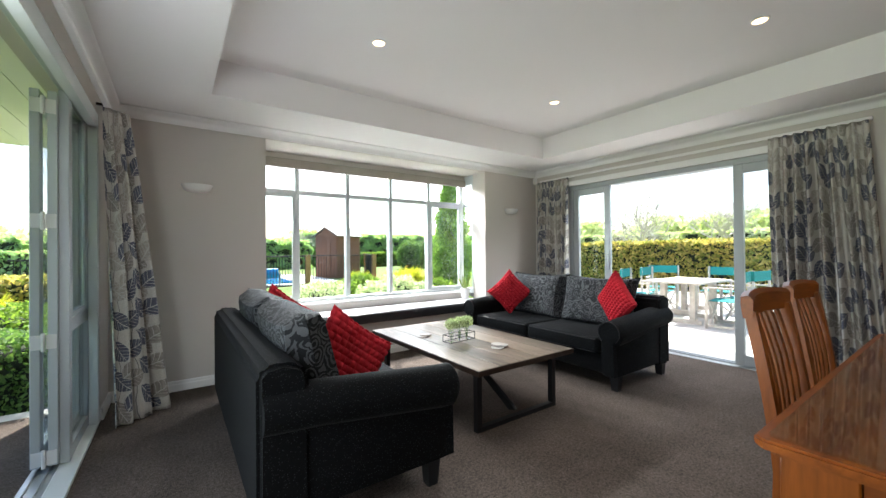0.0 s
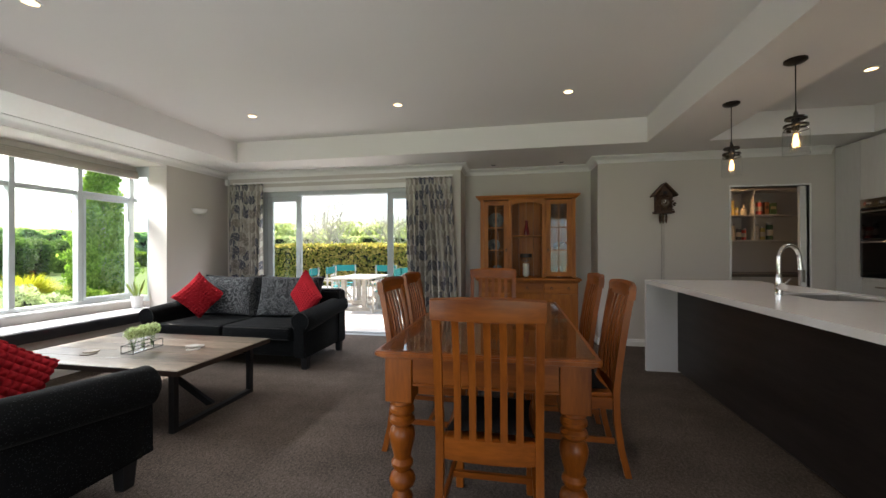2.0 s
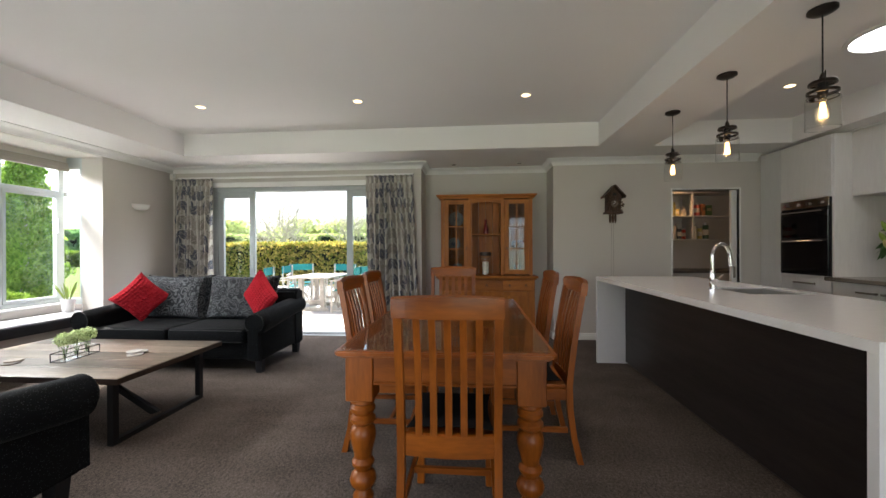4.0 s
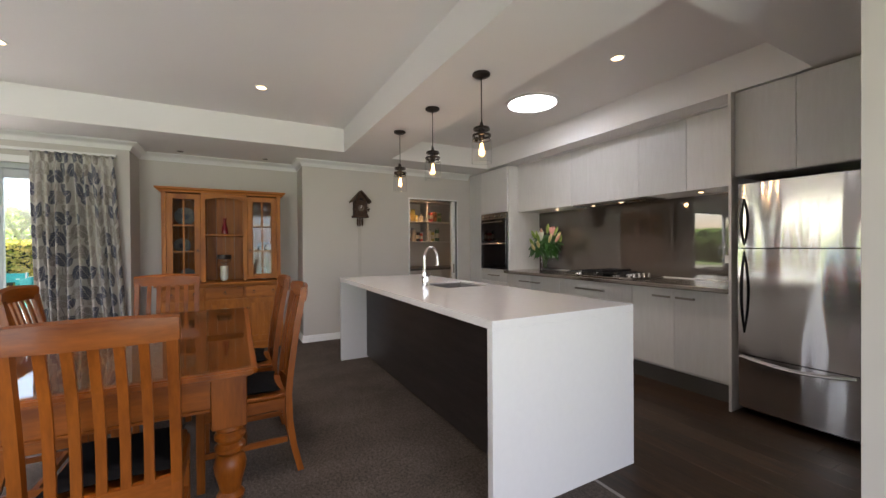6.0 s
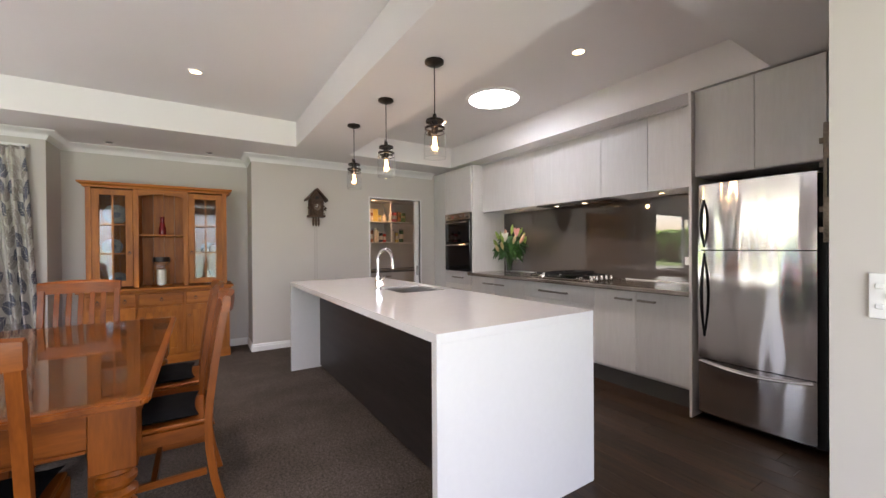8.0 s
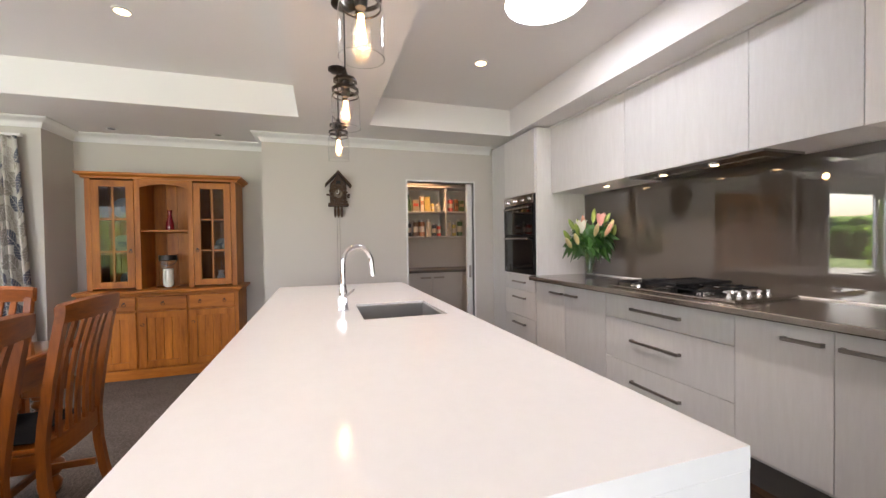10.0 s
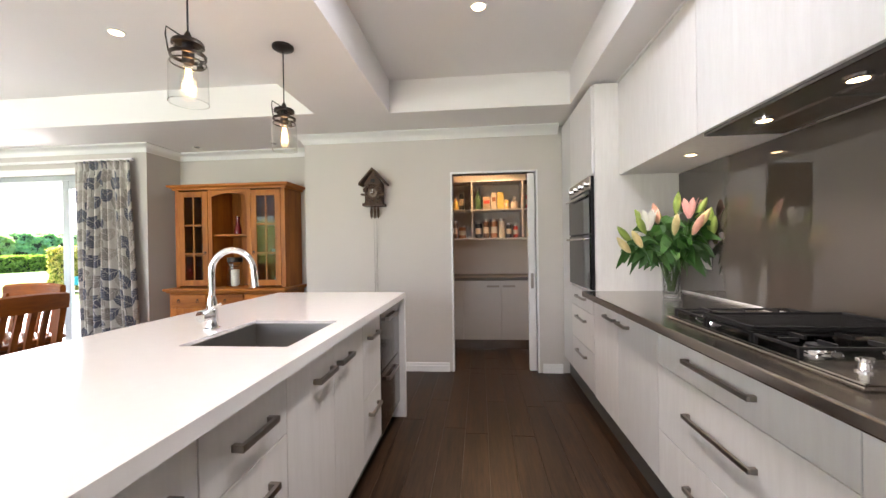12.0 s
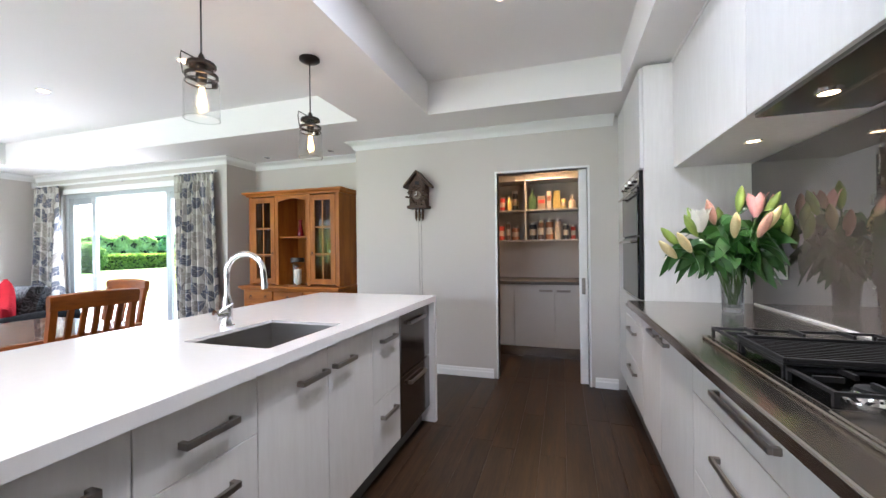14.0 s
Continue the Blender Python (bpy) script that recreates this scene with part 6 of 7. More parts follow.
CL = "grey and cream leaf printed pleated curtain beside the glass door"
curtain((4.77, 0.90), (4.77, 1.54), 2.235, 0.012, 0.16, CL, 9, 3, 0.066, (-0.02, -0.08))
curtain((4.77, 3.77), (4.77, 4.34), 2.235, 0.012, 0.06, CL, 8, 5, 0.062)
curtain((-0.215, 3.90), (-0.085, 4.02), 2.235, 0.012, 1.25, CL, 3, 8, 0.05, (0.15, -0.04))
curtain((-0.22, 0.72), (-0.07, 1.0), 2.235, 0.012, 0.24, CL, 5, 11, 0.05, (0.035, 0.0))
for x, y0, y1 in ((4.80, 0.88, 4.30), (-0.19, 0.58, 4.20)):
    t = thing("curtain_track", (x, (y0 + y1) / 2, 2.235), "white curtain track fixed above the glass door", "curtain track")
    part("track", B(((x - 0.02, y0, 2.235), (x + 0.012, y1, 2.262)), bevel=0.003), M["white"], t)
    for y in (y0 + 0.3, (y0 + y1) / 2, y1 - 0.3):
        s = 1 if x > 0 else -1
        part("bracket", B(((x + s * 0.0125, y - 0.01, 2.24), (x + s * 0.0595, y + 0.01, 2.255))), M["bronze"], t)

# ---- window seat, blind, plant ----
seat = thing("window_seat_cushion", (2.36, 4.65, 0.39), "long black window seat cushion in the bay", "seat cushion")
part("pad", B(((0.94, 4.38, 0.391), (3.79, 4.85, 0.50)), bevel=0.018, seg=3), M["seatpad"], seat, smooth=True)
# Thin added sheet that carries the painted sun brightness on the black pad
part("top_panel", B(((0.97, 4.41, 0.5005), (3.76, 4.83, 0.508)), bevel=0.003), M["seat_top_sunlit"], seat)
part("piping", tube(tube(bmesh.new(), [(0.95, 4.385, 0.495), (3.78, 4.385, 0.495)], 0.005, 6), [(0.95, 4.385, 0.40), (3.78, 4.385, 0.40)], 0.005, 6), M["black"], seat)
bl = thing("roman_blind", (2.37, 4.88, 2.2), "drawn-up beige roman blind across the bay window", "blind")
for k, (za, zb, dy) in enumerate(((2.158, 2.196, 0.0), (2.197, 2.222, 0.006), (2.223, 2.243, 0.011), (2.244, 2.262, 0.016))):
    part("fold", B(((0.945, 4.862 + dy, za), (3.785, 4.90, zb)), bevel=0.004, seg=2), M["blind"], bl)
part("head_rail", B(((0.945, 4.902, 2.20), (3.785, 4.918, 2.268))), M["alu_w"], bl)
pt = thing("potted_aloe", (3.70, 4.78, 0.51), "spiky green plant in a white pot on the window seat", "plant")
part("pot", lathe(bmesh.new(), 3.68, 4.77, [(0.05, 0.509), (0.052, 0.52), (0.07, 0.66), (0.066, 0.66), (0.055, 0.64)], 20), M["ceramic"], pt, smooth=True)
part("soil", lathe(bmesh.new(), 3.68, 4.77, [(0.055, 0.63), (0.06, 0.645)], 16), M["soil"], pt)
M["aloe"] = plain("aloe_leaf", (0.22, 0.30, 0.05), 0.45, 0.3, 30, 0.1)
for k in range(14):
    a, l = k * 2.4, rl.uniform(0.12, 0.24)
    lean_ = rl.uniform(0.2, 0.6)
    lb = bmesh.new()
    r0 = Vector((3.68 + 0.02 * math.cos(a), 4.77 + 0.02 * math.sin(a), 0.64))
    leaf_blade(lb, r0, r0 + Vector((math.cos(a) * l * lean_, math.sin(a) * l * lean_, l)), 0.011, 0.01)
    part("leaf", lb, M["aloe"], pt)


# ---- sofas ----
def sofa(at, rz, label):
    """Built at the origin: back at x=0, seat towards +x, along y from 0 to L."""
    t = thing("sofa", (0, 0, 0), label, "sofa", "sofas")
    L, D = 2.02, 0.98
    AW, AZ = 0.20, 0.60
    part("base", B(((0.10, 0.19, 0.13), (0.87, L - 0.19, 0.30)), bevel=0.02, seg=2), M["sofa"], t, smooth=True)
    bm = prism(bmesh.new(), [(0.0, 0.11), (0.21, 0.11), (0.20, 0.70), (0.17, 0.745), (0.10, 0.765), (0.03, 0.755), (0.0, 0.72)], 0.03, L - 0.03, "y")
    bmesh.ops.bevel(bm, geom=bm.edges[:], offset=0.02, segments=3, affect="EDGES", clamp_overlap=True)
    part("back_frame", bm, M["sofa"], t, smooth=True)
    for s in (0, 1):
        y0 = 0.0 if s == 0 else L
        sg = 1 if s == 0 else -1
        # arm: an upright wall with a roll that leans outwards and slopes down to the front
        bm = bmesh.new()
        n, rows = 18, []
        for x, top, rr in ((0.02, 0.66, 0.095), (0.25, 0.655, 0.10), (0.55, 0.63, 0.105), (0.85, 0.605, 0.11), (0.925, 0.60, 0.108), (0.945, 0.60, 0.092)):
            c = (0.085, top - rr)
            ring_pts = [(c[0] + 0.045, 0.14), (c[0] + 0.055, top - rr * 1.7)]
            ring_pts += [(c[0] + rr * math.cos(a) * 1.05, c[1] + rr * math.sin(a)) for a in [math.radians(-50 + 280 * k / n) for k in range(n + 1)]]
            ring_pts += [(0.045, top - rr * 1.8), (0.04, 0.14)]
            rows.append([bm.verts.new((x, y0 + sg * a, b)) for a, b in ring_pts])
        m = len(rows[0])
        for a, b in zip(rows, rows[1:]):
            for k in range(m):
                bm.faces.new((a[k], a[(k + 1) % m], b[(k + 1) % m], b[k]))
        bm.faces.new(rows[0])
        bm.faces.new(rows[-1][::-1])
        arm = part("arm", bm, M["sofa"], t, smooth=True)
        part("arm_lower", B(((0.05, y0 + sg * 0.04, 0.13), (0.90, y0 + sg * 0.19, 0.50)), bevel=0.015, seg=2), M["sofa"], t, smooth=True)
        cz = 0.60 - 0.095
        part("piping", tube(bmesh.new(), [(0.947, y0 + sg * (0.085 + 0.095 * math.cos(a)), cz + 0.092 * math.sin(a)) for a in [math.radians(-50 + 280 * k / 24) for k in range(25)]], 0.004, 6), M["black"], arm)
        for x in (0.07, 0.83):
            bm = bmesh.new()
            yl = y0 + sg * 0.09
            tp_, bt = 0.038, 0.028
            v1 = [bm.verts.new((x + a * tp_, yl + b * tp_, 0.15)) for a, b in ((-1, -1), (1, -1), (1, 1), (-1, 1))]
            v0 = [bm.verts.new((x + a * bt, yl + b * bt, 0.0)) for a, b in ((-1, -1), (1, -1), (1, 1), (-1, 1))]
            bm.faces.new(v1)
            bm.faces.new(v0[::-1])
            for k in range(4):
                bm.faces.new((v0[k], v0[(k + 1) % 4], v1[(k + 1) % 4], v1[k]))
            part("leg", bm, M["black"], t)
    for k in range(2):
        y0 = 0.20 + k * (L - 0.40) / 2
        bm = B(((0.24, y0 + 0.004, 0.30), (0.93, y0 + (L - 0.40) / 2 - 0.004, 0.44)), bevel=0.035, seg=4)
        c = part("seat_cushion", bm, M["sofa"], t, smooth=True)
        for z in (0.315, 0.425):
            part("piping", tube(bmesh.new(), [(0.925, y0 + 0.03, z), (0.925, y0 + (L - 0.40) / 2 - 0.03, z)], 0.004, 6), M["black"], c)
        bm = bmesh.new()
        cy_ = y0 + (L - 0.40) / 4
        cushion(bm, (0.29, cy_, 0.665), (0, 1, 0), (-0.24, 0, 0.95), 0.42, 0.27, 0.125, 16, 0, 0.24)
        part("back_cushion", bm, M["damask"], t, "grey damask back cushion", smooth=True)
    t.matrix_basis = pose(*at, 0, 0, rz)
    return t


s1 = sofa((0.45, 1.95, 0), 0, "charcoal rolled-arm sofa with damask back cushions and red pillows")
s2 = sofa((4.10, 4.12, 0), 180, "charcoal rolled-arm sofa with damask back cushions beside the coffee table")


def scatter(c, u, v, size=0.22, bob=1):
    t = thing("scatter_cushion", c, "red knitted scatter cushion with a bobbled face on the sofa", "cushion", "red cushions on the sofas")
    bm = bmesh.new()
    cushion(bm, c, u, v, size, size, 0.055, 66, 0.017, 0.5, bob)
    part("cover", bm, M["red"], t, smooth=True)
    return t


scatter((0.98, 2.42, 0.60), (0.55, 0.25, 0.75), (0.8, 0.0, -0.6), 0.225)
scatter((0.87, 3.55, 0.66), (0.55, 0.25, 0.75), (0.8, 0.0, -0.6), 0.22)
scatter((3.54, 3.72, 0.70), (0.72, -0.69, 1.0), (-0.72, 0.69, 1.0), 0.20)
scatter((3.60, 2.38, 0.72), (-0.43, -0.90, 1.0), (0.43, 0.90, 1.0), 0.205)

# ---- coffee table ----
ct = thing("coffee_table", (2.22, 3.0, 0), "rustic plank coffee table on a black steel frame", "coffee table")
top = part("tabletop", B(((1.75, 2.20, 0.415), (2.69, 3.76, 0.418))), M["rustic"], ct)
for k in range(5):
    part("plank", B(((1.75 + 0.188 * k, 2.20, 0.4185), (1.75 + 0.188 * (k + 1) - 0.0012, 3.76, 0.45)), bevel=0.003), M["rustic"], top)
part("edge_band", B(((1.744, 2.194, 0.412), (1.7495, 3.766, 0.447)), ((2.6905, 2.194, 0.412), (2.696, 3.766, 0.447)), ((1.7495, 2.194, 0.412), (2.6905, 2.1995, 0.447)), ((1.7495, 3.7605, 0.412), (2.6905, 3.766, 0.447))), M["rustic_edge"], top, "dark stained edge")
for y in (2.30, 3.62):
    part("leg_frame", B(((1.82, y, 0), (1.86, y + 0.04, 0.414)), ((2.57, y, 0), (2.61, y + 0.04, 0.414)), ((1.86, y, 0), (2.57, y + 0.04, 0.03)), ((1.86, y, 0.384), (2.57, y + 0.04, 0.414))), M["black"], ct)
part("rail", B(((2.20, 2.34, 0.384), (2.24, 3.62, 0.414)), ((1.82, 2.34, 0.384), (1.85, 3.62, 0.413)), ((2.58, 2.34, 0.384), (2.61, 3.62, 0.413))), M["black"], ct)
part("brace", prism(bmesh.new(), [(2.34, 0.05), (2.40, 0.03), (3.0, 0.384), (2.94, 0.384)], 2.205, 2.235, "x"), M["black"], ct)
cad = thing("wire_caddy", (2.17, 2.93, 0.45), "black wire caddy on the coffee table", "caddy")
bm = bmesh.new()
for z in (0.455, 0.51):
    for p, q in (((2.02, 2.86), (2.30, 2.90)), ((2.30, 2.90), (2.29, 3.00)), ((2.29, 3.00), (2.01, 2.96)), ((2.01, 2.96), (2.02, 2.86))):
        tube(bm, [(*p, z), (*q, z)], 0.003, 6)
for x, y in ((2.02, 2.86), (2.115, 2.873), (2.205, 2.887), (2.30, 2.90), (2.29, 3.0), (2.01, 2.96)):
    tube(bm, [(x, y, 0.451), (x, y, 0.512)], 0.003, 6)
part("frame", bm, M["black"], cad)
rg = np.random.default_rng(5)
for k, (x, y) in enumerate(((2.065, 2.915), (2.155, 2.93), (2.245, 2.942))):
    h = thing("herb_jar", (x, y, 0.452), "small glass jar of pale green herb sprigs in the wire caddy", "plant", "herb jars in the caddy")
    part("jar", lathe(bmesh.new(), x, y, [(0.028, 0.453), (0.032, 0.47), (0.032, 0.53), (0.026, 0.545), (0.024, 0.545)], 16), M["clear"], h, smooth=True)
    c = rg.normal(size=(420, 3))
    c /= np.linalg.norm(c, axis=1)[:, None]
    c = c * rg.uniform(0.3, 1, 420)[:, None] ** 0.5 * np.array([0.062, 0.062, 0.05]) + (x, y, 0.60)
    v, f = leaves(c, 0.011, rg, 0.8)
    bulk("sprigs", v, f, M["leaf_grey"], h)
    bm = bmesh.new()
    for q in range(9):
        tube(bm, [(x + rl.uniform(-0.012, 0.012), y + rl.uniform(-0.012, 0.012), 0.47), (x + rl.uniform(-0.045, 0.045), y + rl.uniform(-0.045, 0.045), 0.60)], 0.0012, 4)
    part("stalks", bm, M["stem"], h)
for k, (x, y) in enumerate(((1.98, 3.22), (2.02, 3.25))):
    t = thing("coaster", (x, y, 0.45), "thin dark round coaster on the coffee table", "coaster", "coasters on the coffee table")
    part("disc", lathe(bmesh.new(), x, y, [(0.05, 0.4505 + 0.007 * k), (0.05, 0.457 + 0.007 * k)], 20), M["rustic"], t)
for k, (x, y) in enumerate(((2.24, 2.55), (2.30, 2.57), (2.27, 2.585))):
    t = thing("coaster", (x, y, 0.45), "pale round stone coaster on the coffee table", "coaster", "coasters on the coffee table")
    part("disc", lathe(bmesh.new(), x, y, [(0.05, 0.4505 + 0.007 * k), (0.05, 0.457 + 0.007 * k)], 20), M["concrete"], t)

# ---- pantry ----
pc = []
for a, b, h in ((-1.75, -2.30, None), (-2.30, -2.60, None), (-2.60, -3.05, (-2.883, -3.028)), (-3.05, -3.50, (-3.072, -3.219)), (-3.50, -4.2, None)):
    y0, y1 = min(a, b), max(a, b)
    t = thing("pantry_cabinet", (5.8, (y0 + y1) / 2, 0), "taupe base cabinet in the pantry", "cabinet", "base cabinets in the pantry")
    part("carcass", B(((5.67, y0 + 0.001, 0.126), (6.198, y1 - 0.001, 0.842))), M["pantry_face"], t)
    part("kick", B(((5.72, y0 + 0.001, 0), (6.198, y1 - 0.001, 0.125))), M["steel"], t)
    d = part("door", B(((5.65, y0 + 0.0015, 0.13), (5.669, y1 - 0.0015, 0.84)), bevel=0.0015), M["pantry_face"], t)
    if h:
        part("handle", B(((5.615, min(h), 0.762), (5.627, max(h), 0.788)), ((5.627, min(h), 0.762), (5.65, min(h) + 0.012, 0.788)), ((5.627, max(h) - 0.012, 0.762), (5.65, max(h), 0.788))), M["handle"], d)
pb = thing("pantry_bench", (5.9, -3.0, 0.843), "taupe benchtop in the pantry", "benchtop")
part("top", B(((5.62, -4.2, 0.843), (6.199, -1.75, 0.882)), bevel=0.003), M["kitchen_dark"], pb)
ps = thing("pantry_shelves", (6.05, -3.0, 1.3), "open pale timber shelves full of jars and packets in the pantry", "shelving")
shelf_z = (1.342, 1.707, 2.072)
for z in shelf_z:
    part("shelf", B(((5.88, -4.2, z), (6.199, -1.75, z + 0.018))), M["pantry_face"], ps)
for y in (-2.716, -3.352, -4.19, -1.78):
    part("divider", B(((5.882, y - 0.009, 1.3605), (6.199, y + 0.009, 1.7065)), ((5.882, y - 0.009, 1.7255), (6.199, y + 0.009, 2.0715))), M["pantry_face"], ps)
# Warm fill spot added to brighten the pantry shelves; it has no fitting
pl = new("pantry_fill", bpy.data.lights.new("pantry_fill", "SPOT"))
pl.data.energy, pl.data.color, pl.data.spot_size, pl.data.spot_blend, pl.data.shadow_soft_size = 8, (1, 0.60, 0.30), radians(140), 0.6, 0.05
pl.matrix_basis = pose(5.75, -2.95, 2.38, 0, 0, 0)
rp = random.Random(21)
cols = [(0.5, 0.04, 0.02), (0.55, 0.16, 0.03), (0.5, 0.38, 0.1), (0.10, 0.05, 0.03), (0.35, 0.27, 0.17), (0.6, 0.5, 0.38), (0.05, 0.10, 0.04), (0.03, 0.03, 0.035), (0.55, 0.1, 0.08), (0.3, 0.12, 0.05)]
for k, c in enumerate(cols):
    M[f"goods_{k}"] = plain("packaging_" + "abcdefghij"[k], c, 0.4, 0.15, 30, 0)
M["lid"] = plain("steel_lid", (0.4, 0.38, 0.35), 0.35, 0.1, Metallic=0.8)
for row, z in enumerate((1.3605, 1.7255)):
    y = -2.28
    while y > -3.62:
        wd = rp.uniform(0.055, 0.105)
        if any(abs(y - wd / 2 - q) < wd / 2 + 0.02 for q in (-2.716, -3.352)):
            y -= 0.02
            continue
        yc = y - wd / 2
        h = rp.uniform(0.12, 0.25)
        x = rp.uniform(5.93, 5.99)
        c = M[f"goods_{rp.randrange(10)}"]
        kind = rp.choice(("jar", "packet", "tin", "bottle")) if row else rp.choice(("canister", "canister", "jar"))
        t = thing(kind, (x, yc, z), {"jar": "small lidded food jar on the pantry shelf", "packet": "upright food packet on the pantry shelf", "tin": "food tin on the pantry shelf", "bottle": "sauce bottle on the pantry shelf", "canister": "clear storage canister with a metal lid on the pantry shelf"}[kind], kind)
        r = wd / 2 - 0.003
        if kind == "packet":
            part("box", B(((x - 0.03, yc - r, z + 0.0005), (x + 0.03, yc + r, z + h)), bevel=0.002), c, t)
            part("print_band", B(((x - 0.0315, yc - r * 0.8, z + h * 0.45), (x - 0.0302, yc + r * 0.8, z + h * 0.7))), M[f"goods_{rp.randrange(10)}"], t)
        elif kind == "bottle":
            part("body", lathe(bmesh.new(), x, yc, [(r, z + 0.0005), (r, z + h * 0.6), (r * 0.4, z + h * 0.8), (r * 0.4, z + h)], 14), c, t, smooth=True)
            part("lid", lathe(bmesh.new(), x, yc, [(r * 0.48, z + h), (r * 0.48, z + h + 0.02)], 12), M["lid"], t)
        else:
            hh = h if kind != "canister" else rp.uniform(0.16, 0.25)
            part("body", lathe(bmesh.new(), x, yc, [(r, z + 0.0005), (r, z + hh * 0.85), (r * 0.9, z + hh * 0.88)], 16), c, t, smooth=True)
            part("lid", lathe(bmesh.new(), x, yc, [(r * 0.95, z + hh * 0.88), (r * 0.95, z + hh)], 16), M["lid"], t)
            part("label_band", lathe(bmesh.new(), x, yc, [(r + 0.0008, z + hh * 0.25), (r + 0.0008, z + hh * 0.6)], 16, False), M["goods_5"], t)
        y -= wd + rp.uniform(0.004, 0.02)


# ---- outside: terrace furniture ----
ot = thing("outdoor_table", (7.7, 3.43, -0.05), "whitewashed timber outdoor table on the terrace", "outdoor table")
bm = bmesh.new()
for k in range(10):
    box(bm, (7.02 + k * 0.134, 2.98, 0.62), (7.02 + k * 0.134 + 0.126, 3.88, 0.655), 0.003)
part("slatted_top", bm, M["outdoor_wood"], ot)
for x in (7.25, 8.05):
    for y in (3.15, 3.62):
        part("leg", B(((x, y, -0.05), (x + 0.09, y + 0.09, 0.618)), bevel=0.004), M["outdoor_wood"], ot)
    part("cross_rail", B(((x + 0.02, 3.24, 0.10), (x + 0.07, 3.62, 0.16))), M["outdoor_wood"], ot)
    part("foot", B(((x - 0.02, 3.05, -0.05), (x - 0.001, 3.82, 0.02))), M["outdoor_wood"], ot)


def director_chair():
    t = thing("director_chair", (0, 0, 0), "white timber folding director chair with teal canvas on the terrace", "outdoor chair", "director chairs round the outdoor table")
    for s in (-1, 1):
        part("side_frame", B(((-0.22, s * 0.28 - 0.014, 0.03), (0.22, s * 0.28 + 0.014, 0.06)), ((-0.24, s * 0.28 - 0.014, 0.0), (-0.20, s * 0.28 + 0.014, 0.63)), ((0.20, s * 0.28 - 0.014, 0.0), (0.24, s * 0.28 + 0.014, 0.63)),
                             ((-0.26, s * 0.28 - 0.025, 0.63), (0.27, s * 0.28 + 0.025, 0.652))), M["outdoor_wood"], t)
        part("back_post", B(((-0.245, s * 0.28 - 0.013, 0.6525), (-0.215, s * 0.28 + 0.013, 0.90))), M["outdoor_wood"], t)
    part("cross_brace", prism(prism(bmesh.new(), [(-0.27, 0.07), (-0.24, 0.06), (0.27, 0.42), (0.24, 0.43)], 0.19, 0.21, "x"), [(-0.27, 0.42), (-0.24, 0.43), (0.27, 0.07), (0.24, 0.06)], 0.165, 0.185, "x"), M["outdoor_wood"], t)
    part("seat", B(((-0.19, -0.26, 0.43), (0.20, 0.26, 0.44)), bevel=0.003), M["teal"], t, "teal canvas seat")
    part("backrest", B(((-0.25, -0.297, 0.73), (-0.246, 0.297, 0.89)), ((-0.246, -0.298, 0.73), (-0.21, -0.294, 0.89)), ((-0.246, 0.294, 0.73), (-0.21, 0.298, 0.89))), M["teal"], t, "teal canvas backrest")
    return t


dc = director_chair()
for x, y, a in ((7.95, 2.68, 84), (8.85, 3.35, 176), (8.1, 4.12, -84), (8.95, 4.45, -160)):
    copy_thing(dc, pose(x, y, -0.05, 0, 0, a))
copy_thing(dc, pose(7.33, 2.72, -0.05, 0, 0, 97))
dc.matrix_basis = pose(7.3, 4.1, -0.05, 0, 0, -78)


# ---- garden ----
rng = np.random.default_rng(11)
# Cypress apart, these leaf colours are paled to carry the haze of distance
M["leaf_mid_haze"] = foliage("hazed_mid_leaves", (0.27, 0.39, 0.18), (0.50, 0.62, 0.34))
M["leaf_cypress"] = foliage("cypress_leaves", (0.09, 0.20, 0.025), (0.38, 0.55, 0.13))
M["leaf_hedge2_haze"] = foliage("hazed_shelter_conifer", (0.17, 0.32, 0.18), (0.34, 0.54, 0.30))
M["leaf_far_haze"] = foliage("hazed_far_leaves", (0.38, 0.42, 0.25), (0.64, 0.66, 0.46))


def hedge(lo, hi, n, size, material, label="long clipped hedge", name="hedge", up=0.3, rough=0.04):
    lo, hi = np.array(lo, float), np.array(hi, float)
    t = thing(name, ((lo[0] + hi[0]) / 2, (lo[1] + hi[1]) / 2, lo[2]), label, "hedge")
    g = 0.06
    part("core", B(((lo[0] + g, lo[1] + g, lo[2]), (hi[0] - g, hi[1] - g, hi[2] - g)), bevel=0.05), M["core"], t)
    d = hi - lo
    w = np.array([d[1] * d[2], d[1] * d[2], d[0] * d[2], d[0] * d[2], d[0] * d[1] * 1.0])
    which = rng.choice(5, n, p=w / w.sum())
    p = lo + rng.random((n, 3)) * d
    for k, (ax, v) in enumerate(((0, lo[0]), (0, hi[0]), (1, lo[1]), (1, hi[1]), (2, hi[2]))):
        p[which == k, ax] = v
    bumpy = np.sin(p[:, [0]] * 3.1 + p[:, [1]] * 2.3) * np.sin(p[:, [2]] * 4) * rough
    p += rng.normal(size=(n, 3)) * 0.03 + bumpy
    v, f = leaves(p, size, rng, up)
    bulk("leaves", v, f, material, t)


